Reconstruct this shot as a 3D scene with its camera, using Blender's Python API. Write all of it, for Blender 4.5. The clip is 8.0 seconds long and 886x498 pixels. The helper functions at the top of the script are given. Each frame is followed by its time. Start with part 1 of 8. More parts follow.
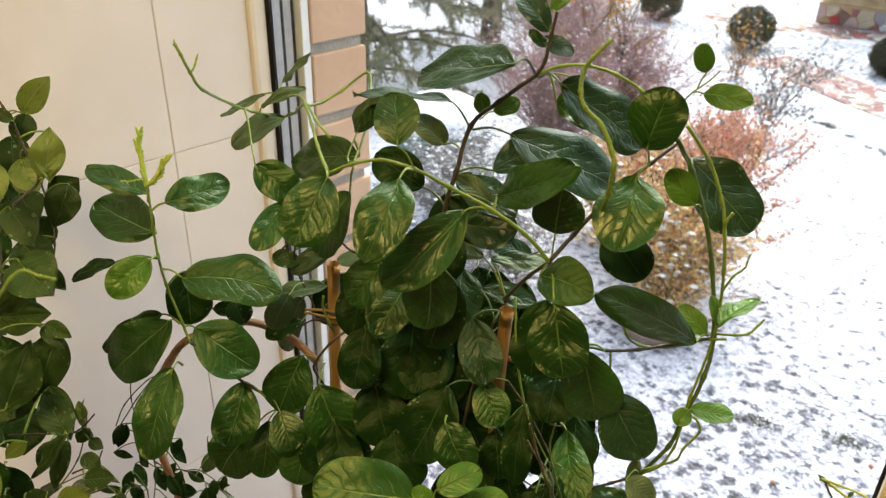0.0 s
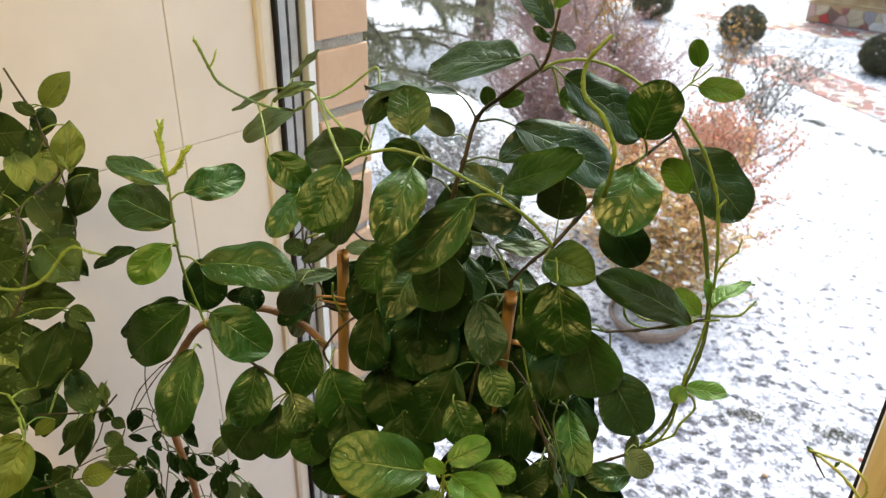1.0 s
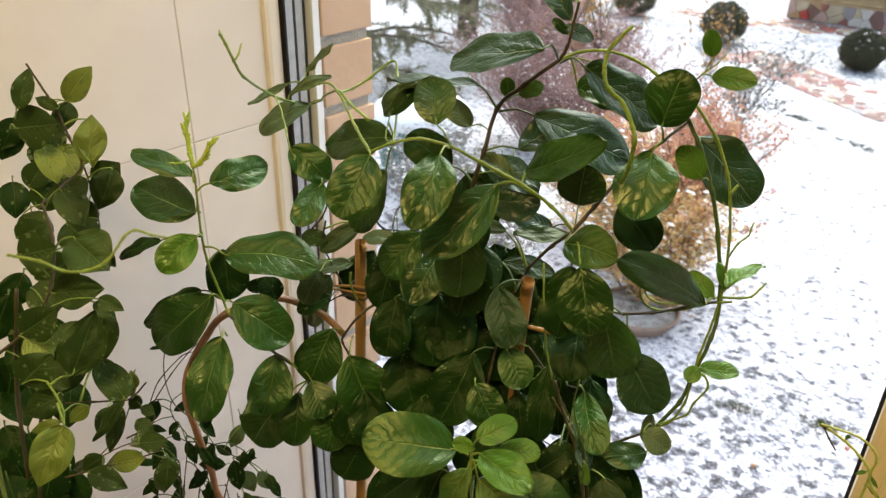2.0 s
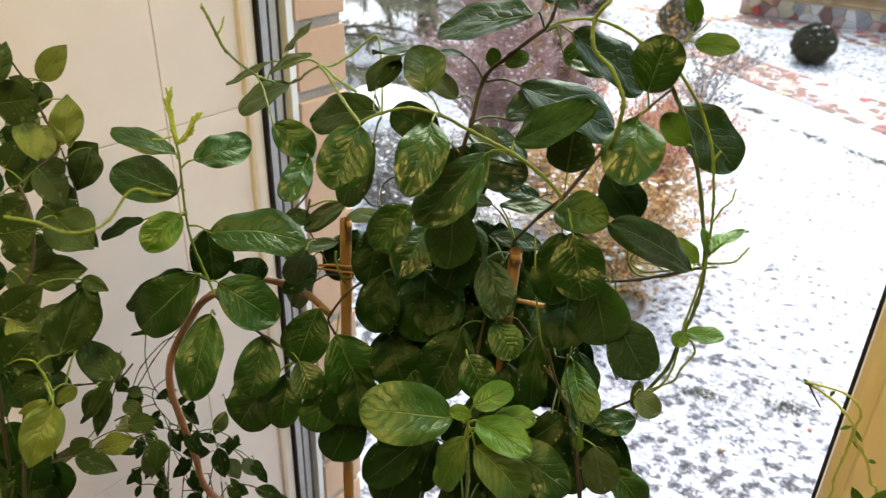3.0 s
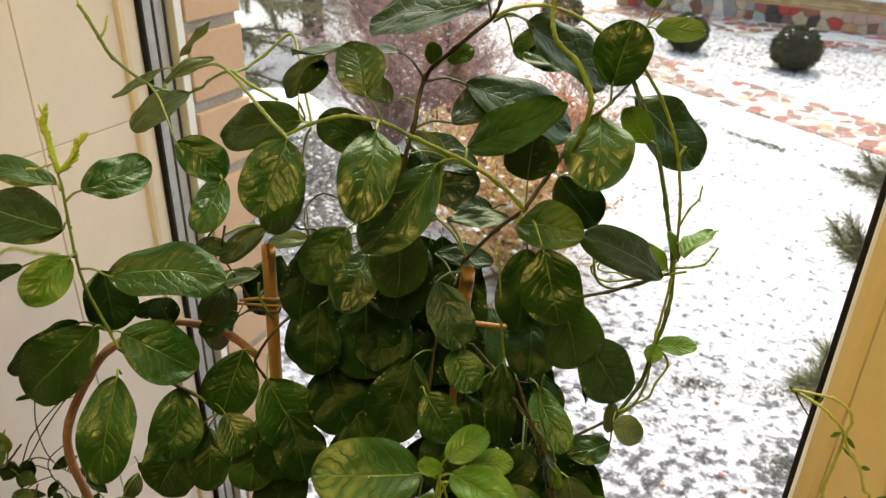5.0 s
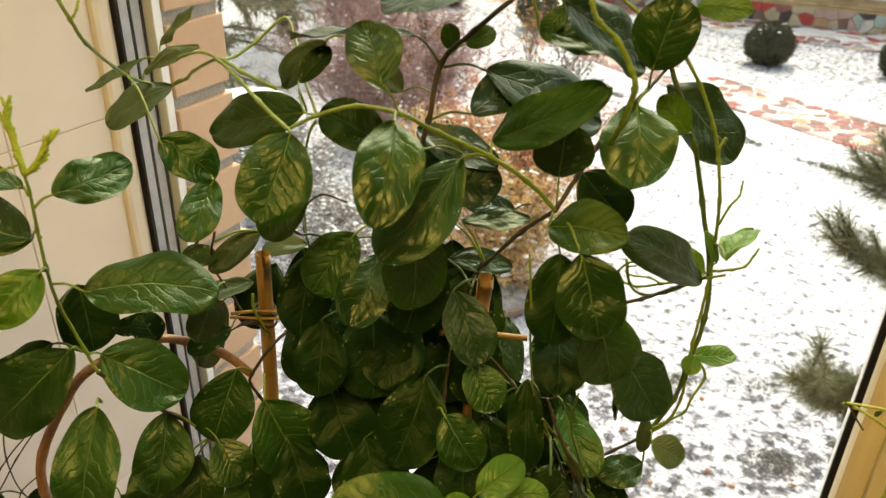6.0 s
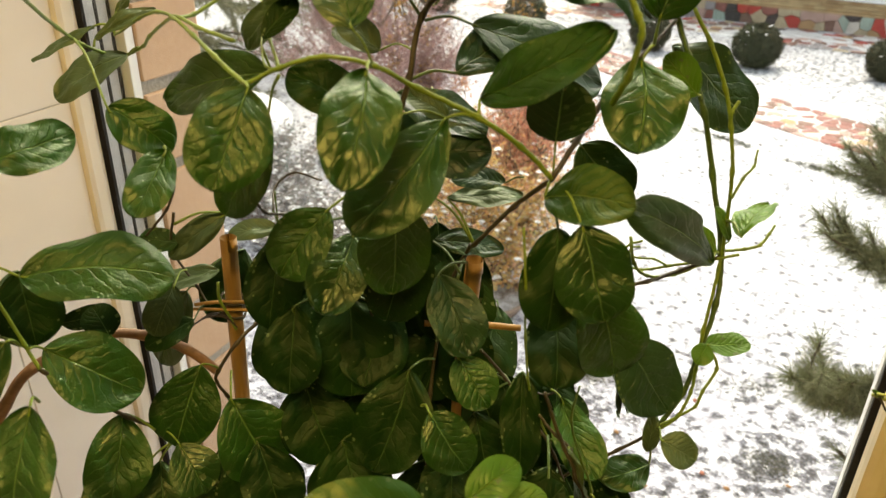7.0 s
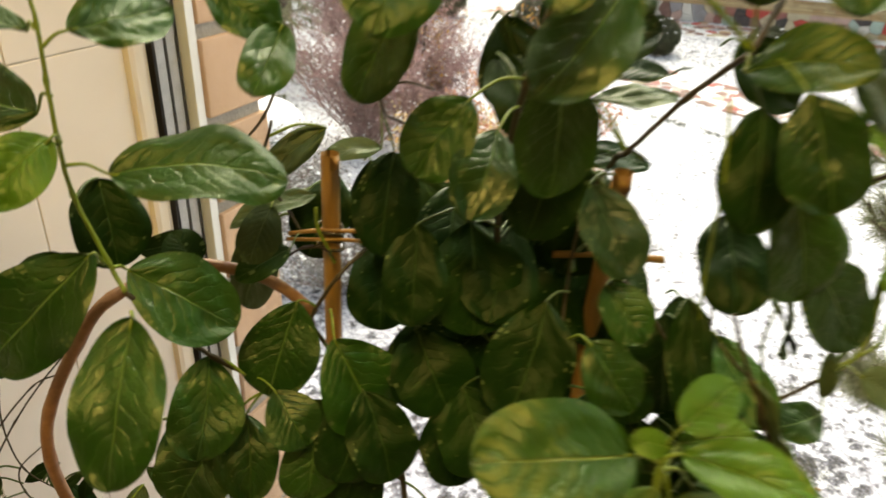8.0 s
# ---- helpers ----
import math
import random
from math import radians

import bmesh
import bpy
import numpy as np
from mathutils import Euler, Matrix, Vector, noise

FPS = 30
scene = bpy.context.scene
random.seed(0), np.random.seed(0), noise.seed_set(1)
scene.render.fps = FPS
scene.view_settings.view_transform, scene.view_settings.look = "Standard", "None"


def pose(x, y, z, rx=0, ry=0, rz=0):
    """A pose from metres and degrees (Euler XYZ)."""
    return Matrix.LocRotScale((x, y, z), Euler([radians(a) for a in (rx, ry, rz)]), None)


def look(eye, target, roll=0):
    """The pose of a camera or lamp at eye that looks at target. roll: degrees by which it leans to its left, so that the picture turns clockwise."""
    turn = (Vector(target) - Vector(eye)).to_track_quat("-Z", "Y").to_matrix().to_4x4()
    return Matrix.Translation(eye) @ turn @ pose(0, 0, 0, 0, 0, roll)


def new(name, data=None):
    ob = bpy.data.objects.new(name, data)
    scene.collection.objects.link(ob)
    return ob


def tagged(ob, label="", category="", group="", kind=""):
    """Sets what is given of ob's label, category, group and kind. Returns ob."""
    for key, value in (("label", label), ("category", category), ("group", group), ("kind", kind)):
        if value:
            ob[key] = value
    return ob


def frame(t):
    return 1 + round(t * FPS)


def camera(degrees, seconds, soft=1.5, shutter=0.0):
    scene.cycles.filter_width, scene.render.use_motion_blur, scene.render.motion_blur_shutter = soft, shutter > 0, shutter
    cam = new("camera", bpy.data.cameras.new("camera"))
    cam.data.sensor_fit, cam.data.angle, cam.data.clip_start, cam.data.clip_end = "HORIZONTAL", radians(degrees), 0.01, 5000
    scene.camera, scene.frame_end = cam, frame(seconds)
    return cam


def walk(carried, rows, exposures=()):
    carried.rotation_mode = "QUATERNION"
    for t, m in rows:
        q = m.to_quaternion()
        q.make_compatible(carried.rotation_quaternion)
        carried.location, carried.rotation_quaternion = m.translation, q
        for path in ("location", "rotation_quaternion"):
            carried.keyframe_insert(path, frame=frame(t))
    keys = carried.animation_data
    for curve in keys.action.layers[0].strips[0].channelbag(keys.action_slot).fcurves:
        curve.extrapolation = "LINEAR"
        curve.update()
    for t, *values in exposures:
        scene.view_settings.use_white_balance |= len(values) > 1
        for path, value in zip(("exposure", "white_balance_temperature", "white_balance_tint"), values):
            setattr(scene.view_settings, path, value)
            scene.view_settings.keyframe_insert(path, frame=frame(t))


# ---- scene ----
cam = camera(60.94, 8.0, soft=1.3, shutter=0.5)
cam.data.dof.use_dof, cam.data.dof.focus_distance, cam.data.dof.aperture_fstop = True, 0.85, 10.5  # focused on the plant
PATH = [
    (0, 0.0000, 0.0000, 1.5000, 62.130, 1.429, 40.209),
    (0.5, 0.0101, -0.0081, 1.4991, 62.072, 1.543, 39.937),
    (1, 0.0129, -0.0391, 1.5054, 62.056, 1.583, 39.546),
    (1.5, 0.0101, -0.0564, 1.5054, 62.069, 1.526, 38.993),
    (2.8, -0.0132, -0.1139, 1.4896, 61.865, 1.621, 36.044),
    (3, -0.0123, -0.1097, 1.4787, 61.996, 1.660, 35.158),
    (3.5, -0.0206, -0.1149, 1.4742, 62.170, 1.656, 32.879),
    (4, -0.0323, -0.0967, 1.4696, 62.084, 1.480, 30.308),
    (4.5, -0.0679, -0.0722, 1.4582, 62.071, 1.450, 28.298),
    (5.8, -0.1528, -0.0171, 1.4337, 62.142, 1.674, 24.902),
    (6, -0.1646, -0.0070, 1.4229, 62.057, 1.610, 24.703),
    (6.5, -0.1820, 0.0274, 1.3877, 62.131, 1.542, 24.177),
    (7, -0.1802, 0.0402, 1.3729, 62.499, 1.466, 23.878),
    (7.5, -0.2042, 0.0094, 1.3380, 62.624, 1.531, 23.429),
    (8, -0.2876, 0.0420, 1.2682, 63.152, 1.215, 24.260),
]
walk(cam, [(t, pose(x, y, z, rx, 0, rz) @ pose(0, 0, 0, 0, 0, roll)) for t, x, y, z, rx, roll, rz in PATH],
     exposures=[(0.0, 1.45, 6240, 14), (3.0, 1.40, 6290, 14), (4.5, 1.27, 6760, 14), (6.0, 1.28, 7650, 11), (8.0, 1.41, 7550, 11)])

# ---- world and light ----
world = bpy.data.worlds.new("overcast")
scene.world = world
world.use_nodes = True
wn = world.node_tree
sky = wn.nodes.new("ShaderNodeTexSky")
sky.sky_type = "NISHITA"
sky.sun_disc = False
sky.sun_elevation = radians(55)
sky.sun_rotation = radians(-18)
sky.air_density, sky.dust_density = 1.5, 6.0
grey = wn.nodes.new("ShaderNodeHueSaturation")
grey.inputs["Saturation"].default_value = 0.60
bg = wn.nodes["Background"]
bg.inputs["Strength"].default_value = 0.16
wn.links.new(sky.outputs[0], grey.inputs["Color"])
wn.links.new(grey.outputs[0], bg.inputs["Color"])

sun = bpy.data.lights.new("sun", "SUN")
sun.energy, sun.angle, sun.color = 0.4, radians(40), (1.0, 0.99, 0.97)
new("sun", sun).matrix_world = look((-3, 13, 14), (0, 4, 0))

# ---- materials ----
def material(name, rough=0.6, metal=0.0):
    m = bpy.data.materials.new(name)
    m.use_nodes = True
    b = m.node_tree.nodes["Principled BSDF"]
    b.inputs["Roughness"].default_value = rough
    b.inputs["Metallic"].default_value = metal
    return m, m.node_tree, b


def node(tree, kind, **values):
    n = tree.nodes.new("ShaderNode" + kind)
    for key, value in values.items():
        n.inputs[key.replace("_", " ")].default_value = value
    return n


def ramp(tree, source, stops):
    n = tree.nodes.new("ShaderNodeValToRGB")
    while len(n.color_ramp.elements) < len(stops):
        n.color_ramp.elements.new(0.5)
    for e, (at, col) in zip(n.color_ramp.elements, stops):
        e.position, e.color = at, (*col, 1)
    tree.links.new(source, n.inputs["Fac"])
    return n


def bump(tree, b, source, strength=0.3, distance=0.002):
    n = node(tree, "Bump", Strength=strength, Distance=distance)
    tree.links.new(source, n.inputs["Height"])
    tree.links.new(n.outputs[0], b.inputs["Normal"])
    return n


def speckled(name, dark, light, scale, rough=0.6, metal=0.0, relief=0.3, distance=0.002, fine=8.0, stretch=(1, 1, 1)):
    """A surface that varies at two scales, with fine relief."""
    m, t, b = material(name, rough, metal)
    co = node(t, "TexCoord")
    mp = node(t, "Mapping", Scale=stretch)
    big = node(t, "TexNoise", Scale=scale, Detail=4.0)
    small = node(t, "TexNoise", Scale=scale * fine, Detail=6.0)
    t.links.new(co.outputs["Object"], mp.inputs["Vector"])
    t.links.new(mp.outputs[0], big.inputs["Vector"])
    t.links.new(mp.outputs[0], small.inputs["Vector"])
    mix = node(t, "Mix", Factor=0.45)
    t.links.new(big.outputs["Fac"], mix.inputs[2])
    t.links.new(small.outputs["Fac"], mix.inputs[3])
    r = ramp(t, mix.outputs[0], [(0.36, dark), (0.64, light)])
    t.links.new(r.outputs[0], b.inputs["Base Color"])
    bump(t, b, small.outputs["Fac"], relief, distance)
    return m


TILE = speckled("glazed_tile", (0.785, 0.745, 0.695), (0.84, 0.80, 0.755), 1.6, 0.30, relief=0.08, distance=0.001)
GROUT = speckled("grout", (0.56, 0.53, 0.50), (0.62, 0.59, 0.56), 30, 0.9)
PLASTER = speckled("plaster", (0.66, 0.60, 0.50), (0.72, 0.66, 0.56), 2.0, 0.85)
PVC = speckled("cream_plastic", (0.75, 0.715, 0.64), (0.81, 0.775, 0.70), 3.0, 0.35, relief=0.03, distance=0.0005)
# the same cream plastic, with the lamp's warm light put into its colour
PVC_LAMPLIT = speckled("cream_plastic_lamplit", (0.66, 0.585, 0.37), (0.72, 0.645, 0.43), 3.0, 0.35, relief=0.03, distance=0.0005)
PVC_WHITE = speckled("white_plastic", (0.84, 0.83, 0.83), (0.89, 0.885, 0.885), 3.0, 0.35, relief=0.03, distance=0.0005)
RUBBER = speckled("black_rubber", (0.005, 0.005, 0.006), (0.010, 0.010, 0.011), 40, 0.7)
ALU = speckled("spacer_metal", (0.42, 0.41, 0.40), (0.55, 0.54, 0.53), 60, 0.4, 0.8)
BRICK = speckled("salmon_brick", (0.54, 0.34, 0.22), (0.64, 0.42, 0.29), 7.0, 0.85, relief=0.5, fine=14.0)
MORTAR = speckled("mortar", (0.28, 0.26, 0.24), (0.42, 0.39, 0.36), 25, 0.95, relief=0.9, distance=0.004)
CANE = speckled("bamboo", (0.23, 0.125, 0.030), (0.38, 0.22, 0.060), 14.0, 0.5, stretch=(1, 1, 0.12))
FLOOR = speckled("floor_tile", (0.20, 0.16, 0.12), (0.28, 0.23, 0.18), 2.5, 0.45)

glass, gt, gb = material("window_glass", 0.0)
gt.nodes.remove(gb)
clear = node(gt, "BsdfTransparent", Color=(0.96, 0.98, 0.97, 1))
gloss = node(gt, "BsdfGlossy", Roughness=0.0)
lean = node(gt, "LayerWeight", Blend=0.5)
power = gt.nodes.new("ShaderNodeMath")
power.operation = "POWER"
power.inputs[1].default_value = 4.0
gt.links.new(lean.outputs["Facing"], power.inputs[0])
fres = gt.nodes.new("ShaderNodeMath")
fres.operation = "MULTIPLY_ADD"
fres.inputs[1].default_value, fres.inputs[2].default_value = 0.6, 0.02
gt.links.new(power.outputs[0], fres.inputs[0])
gmix = node(gt, "MixShader")
gt.links.new(fres.outputs[0], gmix.inputs[0])
gt.links.new(clear.outputs[0], gmix.inputs[1])
gt.links.new(gloss.outputs[0], gmix.inputs[2])
gt.links.new(gmix.outputs[0], gt.nodes["Material Output"].inputs["Surface"])


# ---- building blocks ----
def mesh_of(bm, name, mats, smooth=True):
    me = bpy.data.meshes.new(name)
    bm.normal_update()
    bm.to_mesh(me)
    bm.free()
    for m in mats if isinstance(mats, (list, tuple)) else [mats]:
        me.materials.append(m)
    if smooth:
        me.polygons.foreach_set("use_smooth", [True] * len(me.polygons))
    return me


def part(name, bm, mats, parent, label="", smooth=True):
    ob = new(name, mesh_of(bm, name, mats, smooth))
    if parent:
        ob.parent = parent
    if label:
        ob["label"] = label
    return ob


def thing(name, at, label, category, group="", kind=""):
    ob = new(name)
    ob.empty_display_size = 0.05
    ob.location = at
    return tagged(ob, label, category, group, kind)


def box(lo, hi, bevel=0.0, bm=None, segments=2):
    """A bevelled block between two corners."""
    bm = bm or bmesh.new()
    c = [(a + b) / 2 for a, b in zip(lo, hi)]
    s = [b - a for a, b in zip(lo, hi)]
    r = bmesh.ops.create_cube(bm, size=1.0, matrix=Matrix.Translation(c) @ Matrix.Diagonal((*s, 1)))
    if bevel:
        edges = list({e for v in r["verts"] for e in v.link_edges})
        bmesh.ops.bevel(bm, geom=edges, offset=bevel, segments=segments, affect="EDGES", profile=0.6)
    return bm


def smooth_line(points, step=6):
    """A smooth line (Catmull-Rom) through control points."""
    p = [Vector(q) for q in points]
    p = [2 * p[0] - p[1]] + p + [2 * p[-1] - p[-2]]
    out = []
    for i in range(1, len(p) - 2):
        for k in range(step):
            t = k / step
            a, b, c, d = p[i - 1:i + 3]
            out.append(0.5 * (2 * b + (c - a) * t + (2 * a - 5 * b + 4 * c - d) * t * t + (3 * b - a - 3 * c + d) * t ** 3))
    return out + [p[-2]]


def tube(points, r0, r1, sides=7, bm=None, mat=0, knots=0.0, step=6, wobble=0.0, seed=0):
    """A tapering round stem along a smooth line, with swollen nodes at its control points."""
    bm = bm or bmesh.new()
    line = smooth_line(points, step) if len(points) > 1 else points
    n = len(line)
    rnd = random.Random(seed)
    side = None
    rings = []
    for i, c in enumerate(line):
        d = (line[min(i + 1, n - 1)] - line[max(i - 1, 0)]).normalized()
        if side is None:
            side = d.orthogonal().normalized()
        side = (side - d * side.dot(d)).normalized()
        up = d.cross(side)
        r = r0 + (r1 - r0) * i / (n - 1)
        if knots and i % step == 0 and 0 < i < n - 1:
            r *= 1 + knots
        if wobble:
            c = c + side * rnd.uniform(-wobble, wobble) + up * rnd.uniform(-wobble, wobble)
        rings.append([bm.verts.new(c + (side * math.cos(a) + up * math.sin(a)) * r)
                      for a in (2 * math.pi * k / sides for k in range(sides))])
    for a, b in zip(rings, rings[1:]):
        for k in range(sides):
            f = bm.faces.new((a[k], a[(k + 1) % sides], b[(k + 1) % sides], b[k]))
            f.material_index = mat
    for ring, flip in ((rings[0], True), (rings[-1], False)):
        f = bm.faces.new(list(reversed(ring)) if flip else ring)
        f.material_index = mat
    return bm


# ---- the room ----
WALL_X, WIN_Y, POST_X, CEIL = -1.035, 0.765, -0.019, 2.6
wall = tagged(part("wall_west", box((WALL_X - 0.30, -5.2, 0), (WALL_X - 0.0016, WIN_Y - 0.03, CEIL)), GROUT, None, smooth=False),
              "cream tiled wall beside the window", "wall", kind="structure")
tagged(part("wall_south", box((WALL_X - 0.3, -5.4, 0), (2.9, -5.2, CEIL)), PLASTER, None, smooth=False),
       "plain cream plastered wall", "wall", kind="structure")
tagged(part("wall_east", box((2.7, -5.2, 0), (2.9, WIN_Y + 0.06, CEIL)), PLASTER, None, smooth=False),
       "plain cream plastered wall", "wall", kind="structure")
tagged(part("floor", box((WALL_X - 0.3, -5.4, -0.2), (2.9, WIN_Y + 0.06, 0)), FLOOR, None, smooth=False),
       "beige tiled floor", "floor", kind="structure")
tagged(part("ceiling", box((WALL_X - 0.3, -5.4, CEIL), (2.9, WIN_Y + 0.06, CEIL + 0.2)), PLASTER, None, smooth=False),
       "plain white ceiling", "ceiling", kind="structure")

# tiles of the wall: upright tiles, their joints at the levels below
TILE_W, TILE_H = 0.60, 0.60
JOINT_Y, JOINT_Z = 0.570, 1.073


def wall_tiles():
    """Large glazed tiles with bevelled edges, one mesh shared by all whole tiles."""
    gap = 0.0010
    rows = [JOINT_Z + k * TILE_H for k in range(-2, 3)]
    cols = [JOINT_Y + 0.0 - k * TILE_W for k in range(-1, 11)]
    for z in rows:
        for y in cols:
            lo, hi = max(y - TILE_W, -5.2), min(y, WIN_Y - 0.036)
            z0, z1 = max(z, 0.0), min(z + TILE_H, CEIL)
            if hi - lo < 0.02 or z1 - z0 < 0.02:
                continue
            t = part("tile", box((WALL_X - 0.008, lo + gap, z0 + gap), (WALL_X, hi - gap, z1 - gap), 0.0012), TILE, wall, smooth=False)


wall_tiles()

# ---- the window ----
HEAD, FOOT = 2.35, 0.02


def window(name, x0, x1, label):
    """A plastic window: rebated frame with bead, black gasket, metal spacers and three panes."""
    w = thing(name, ((x0 + x1) / 2, WIN_Y, FOOT), label, "window", kind="structure")
    inv = Matrix.Translation(w.location).inverted()

    def piece(n, bm, mat, lab="", smooth=False):
        bm.transform(inv)
        return part(n, bm, mat, w, lab, smooth)

    def ring(n, mat, y0, y1, inset, width, bevel, lab="", back=0.0):
        a, b, c, d = x0 + inset, x1 - inset + back, FOOT + inset, HEAD - inset
        piece(n, box((a, y0, c), (a + width, y1, d), bevel), mat, lab)
        # right-hand bead takes the plastic coloured as if lamplit
        piece(n, box((b - width, y0, c), (b, y1, d), bevel), PVC_LAMPLIT if mat is PVC else mat, lab)
        piece(n, box((a + width, y0, c), (b - width, y1, c + width), bevel), mat, lab)
        piece(n, box((a + width, y0, d - width), (b - width, y1, d), bevel), mat, lab)

    ring("glazing_bead", PVC, WIN_Y - 0.036, WIN_Y - 0.003, -0.022, 0.026, 0.009, "cream plastic glazing bead")
    ring("gasket", RUBBER, WIN_Y - 0.002, WIN_Y + 0.004, -0.004, 0.013, 0.001, "black rubber gasket")
    for k in range(2):
        y = WIN_Y + 0.006 + k * 0.0215
        ring("spacer", ALU, y, y + 0.0155, -0.004, 0.010, 0.0, "dull metal spacer bar", 0.010)
        ring("butyl_line", RUBBER, y + 0.0157, y + 0.0205, -0.004, 0.0108, 0.0, "black sealant line", 0.010)
    ring("outer_frame", PVC_WHITE, WIN_Y + 0.052, WIN_Y + 0.068, -0.012, 0.033, 0.002, "white outer frame", 0.020)
    for k in range(2):
        y = WIN_Y + 0.0042 + k * 0.044
        p = piece("pane", box((x0 - 0.002, y, FOOT), (x1 + 0.002, y + 0.003, HEAD)), glass, "clear glass pane")
        p.visible_shadow = False
    return w


window("window_1", WALL_X + 0.004, POST_X, "tall cream plastic window beside the tiled wall")
window("window_2", POST_X + 0.14, 1.25, "tall cream plastic window beyond the post")

post = thing("window_post", (POST_X + 0.07, WIN_Y, 0.0), "cream plastic post between two windows", "post", kind="structure")


def post_piece(n, lo, hi, bevel, mat, lab=""):
    bm = box(lo, hi, bevel)
    bm.transform(Matrix.Translation(post.location).inverted())
    part(n, bm, mat, post, lab, False)


post_piece("face", (POST_X + 0.0224, WIN_Y - 0.043, 0.0), (POST_X + 0.082, WIN_Y + 0.03, HEAD), 0.003, PVC_LAMPLIT)
post_piece("face", (POST_X + 0.0824, WIN_Y - 0.042, 0.0), (POST_X + 0.118, WIN_Y + 0.03, HEAD), 0.003, PVC_LAMPLIT)
post_piece("seam", (POST_X + 0.010, WIN_Y - 0.0335, 0.001), (POST_X + 0.030, WIN_Y + 0.02, HEAD - 0.001), 0.0, PVC_LAMPLIT)
post_piece("cover", (POST_X + 0.024, WIN_Y + 0.031, 0.0), (POST_X + 0.13, WIN_Y + 0.066, HEAD), 0.003, PVC_WHITE, "white outer cover strip")

tagged(part("foundation", box((WALL_X - 0.30, -5.4, -2.5), (2.9, WIN_Y - 0.031, -0.201)), PLASTER, None, smooth=False),
       "plain rendered base of the house", "foundation", kind="structure")

# ---- the outer wall of the house ----
OUT = WIN_Y + 0.07
wall_n = tagged(part("wall_north", box((WALL_X - 0.30, WIN_Y + 0.07, -2.5), (-1.013, 0.952, 2.9)), MORTAR, None, smooth=False),
                "salmon brick wall with grey mortar joints", "wall", kind="structure")
tagged(part("wall_under_window", box((WALL_X - 0.3, WIN_Y - 0.03, -2.5), (2.9, WIN_Y + 0.069, FOOT - 0.02)), PLASTER, None, smooth=False),
       "plain wall under the window", "wall", kind="structure")
tagged(part("wall_over_window", box((WALL_X - 0.3, WIN_Y - 0.03, HEAD + 0.02), (2.9, WIN_Y + 0.069, 2.9)), PLASTER, None, smooth=False),
       "plain wall above the window", "wall", kind="structure")
tagged(part("wall_beside_window", box((1.27, WIN_Y - 0.03, FOOT - 0.02), (2.9, 0.94, HEAD + 0.02)), PLASTER, None, smooth=False),
       "plain wall beside the window", "wall", kind="structure")

# ---- the room's lamp ----
lamp = thing("ceiling_lamp", (0.10, -0.75, CEIL), "warm round ceiling lamp with a frosted shade", "lamp")
bm = bmesh.new()
bmesh.ops.create_uvsphere(bm, u_segments=32, v_segments=16, radius=0.34, matrix=Matrix.Translation((0, 0, -0.03)) @ Matrix.Diagonal((1, 1, 0.4, 1)))
GLOW, gl, gb2 = material("lamp_glass", 0.3)
gb2.inputs["Base Color"].default_value = (0.9, 0.85, 0.75, 1)
gb2.inputs["Emission Color"].default_value = (1.0, 0.70, 0.26, 1)
gb2.inputs["Emission Strength"].default_value = 10.8
part("shade", bm, GLOW, lamp)
part("base", tube([(0, 0, -0.012), (0, 0, 0)], 0.13, 0.13, 28, step=1), PVC_WHITE, lamp)

# ---- the garden ----
GROUND = -2.2
rnd = random.Random(11)


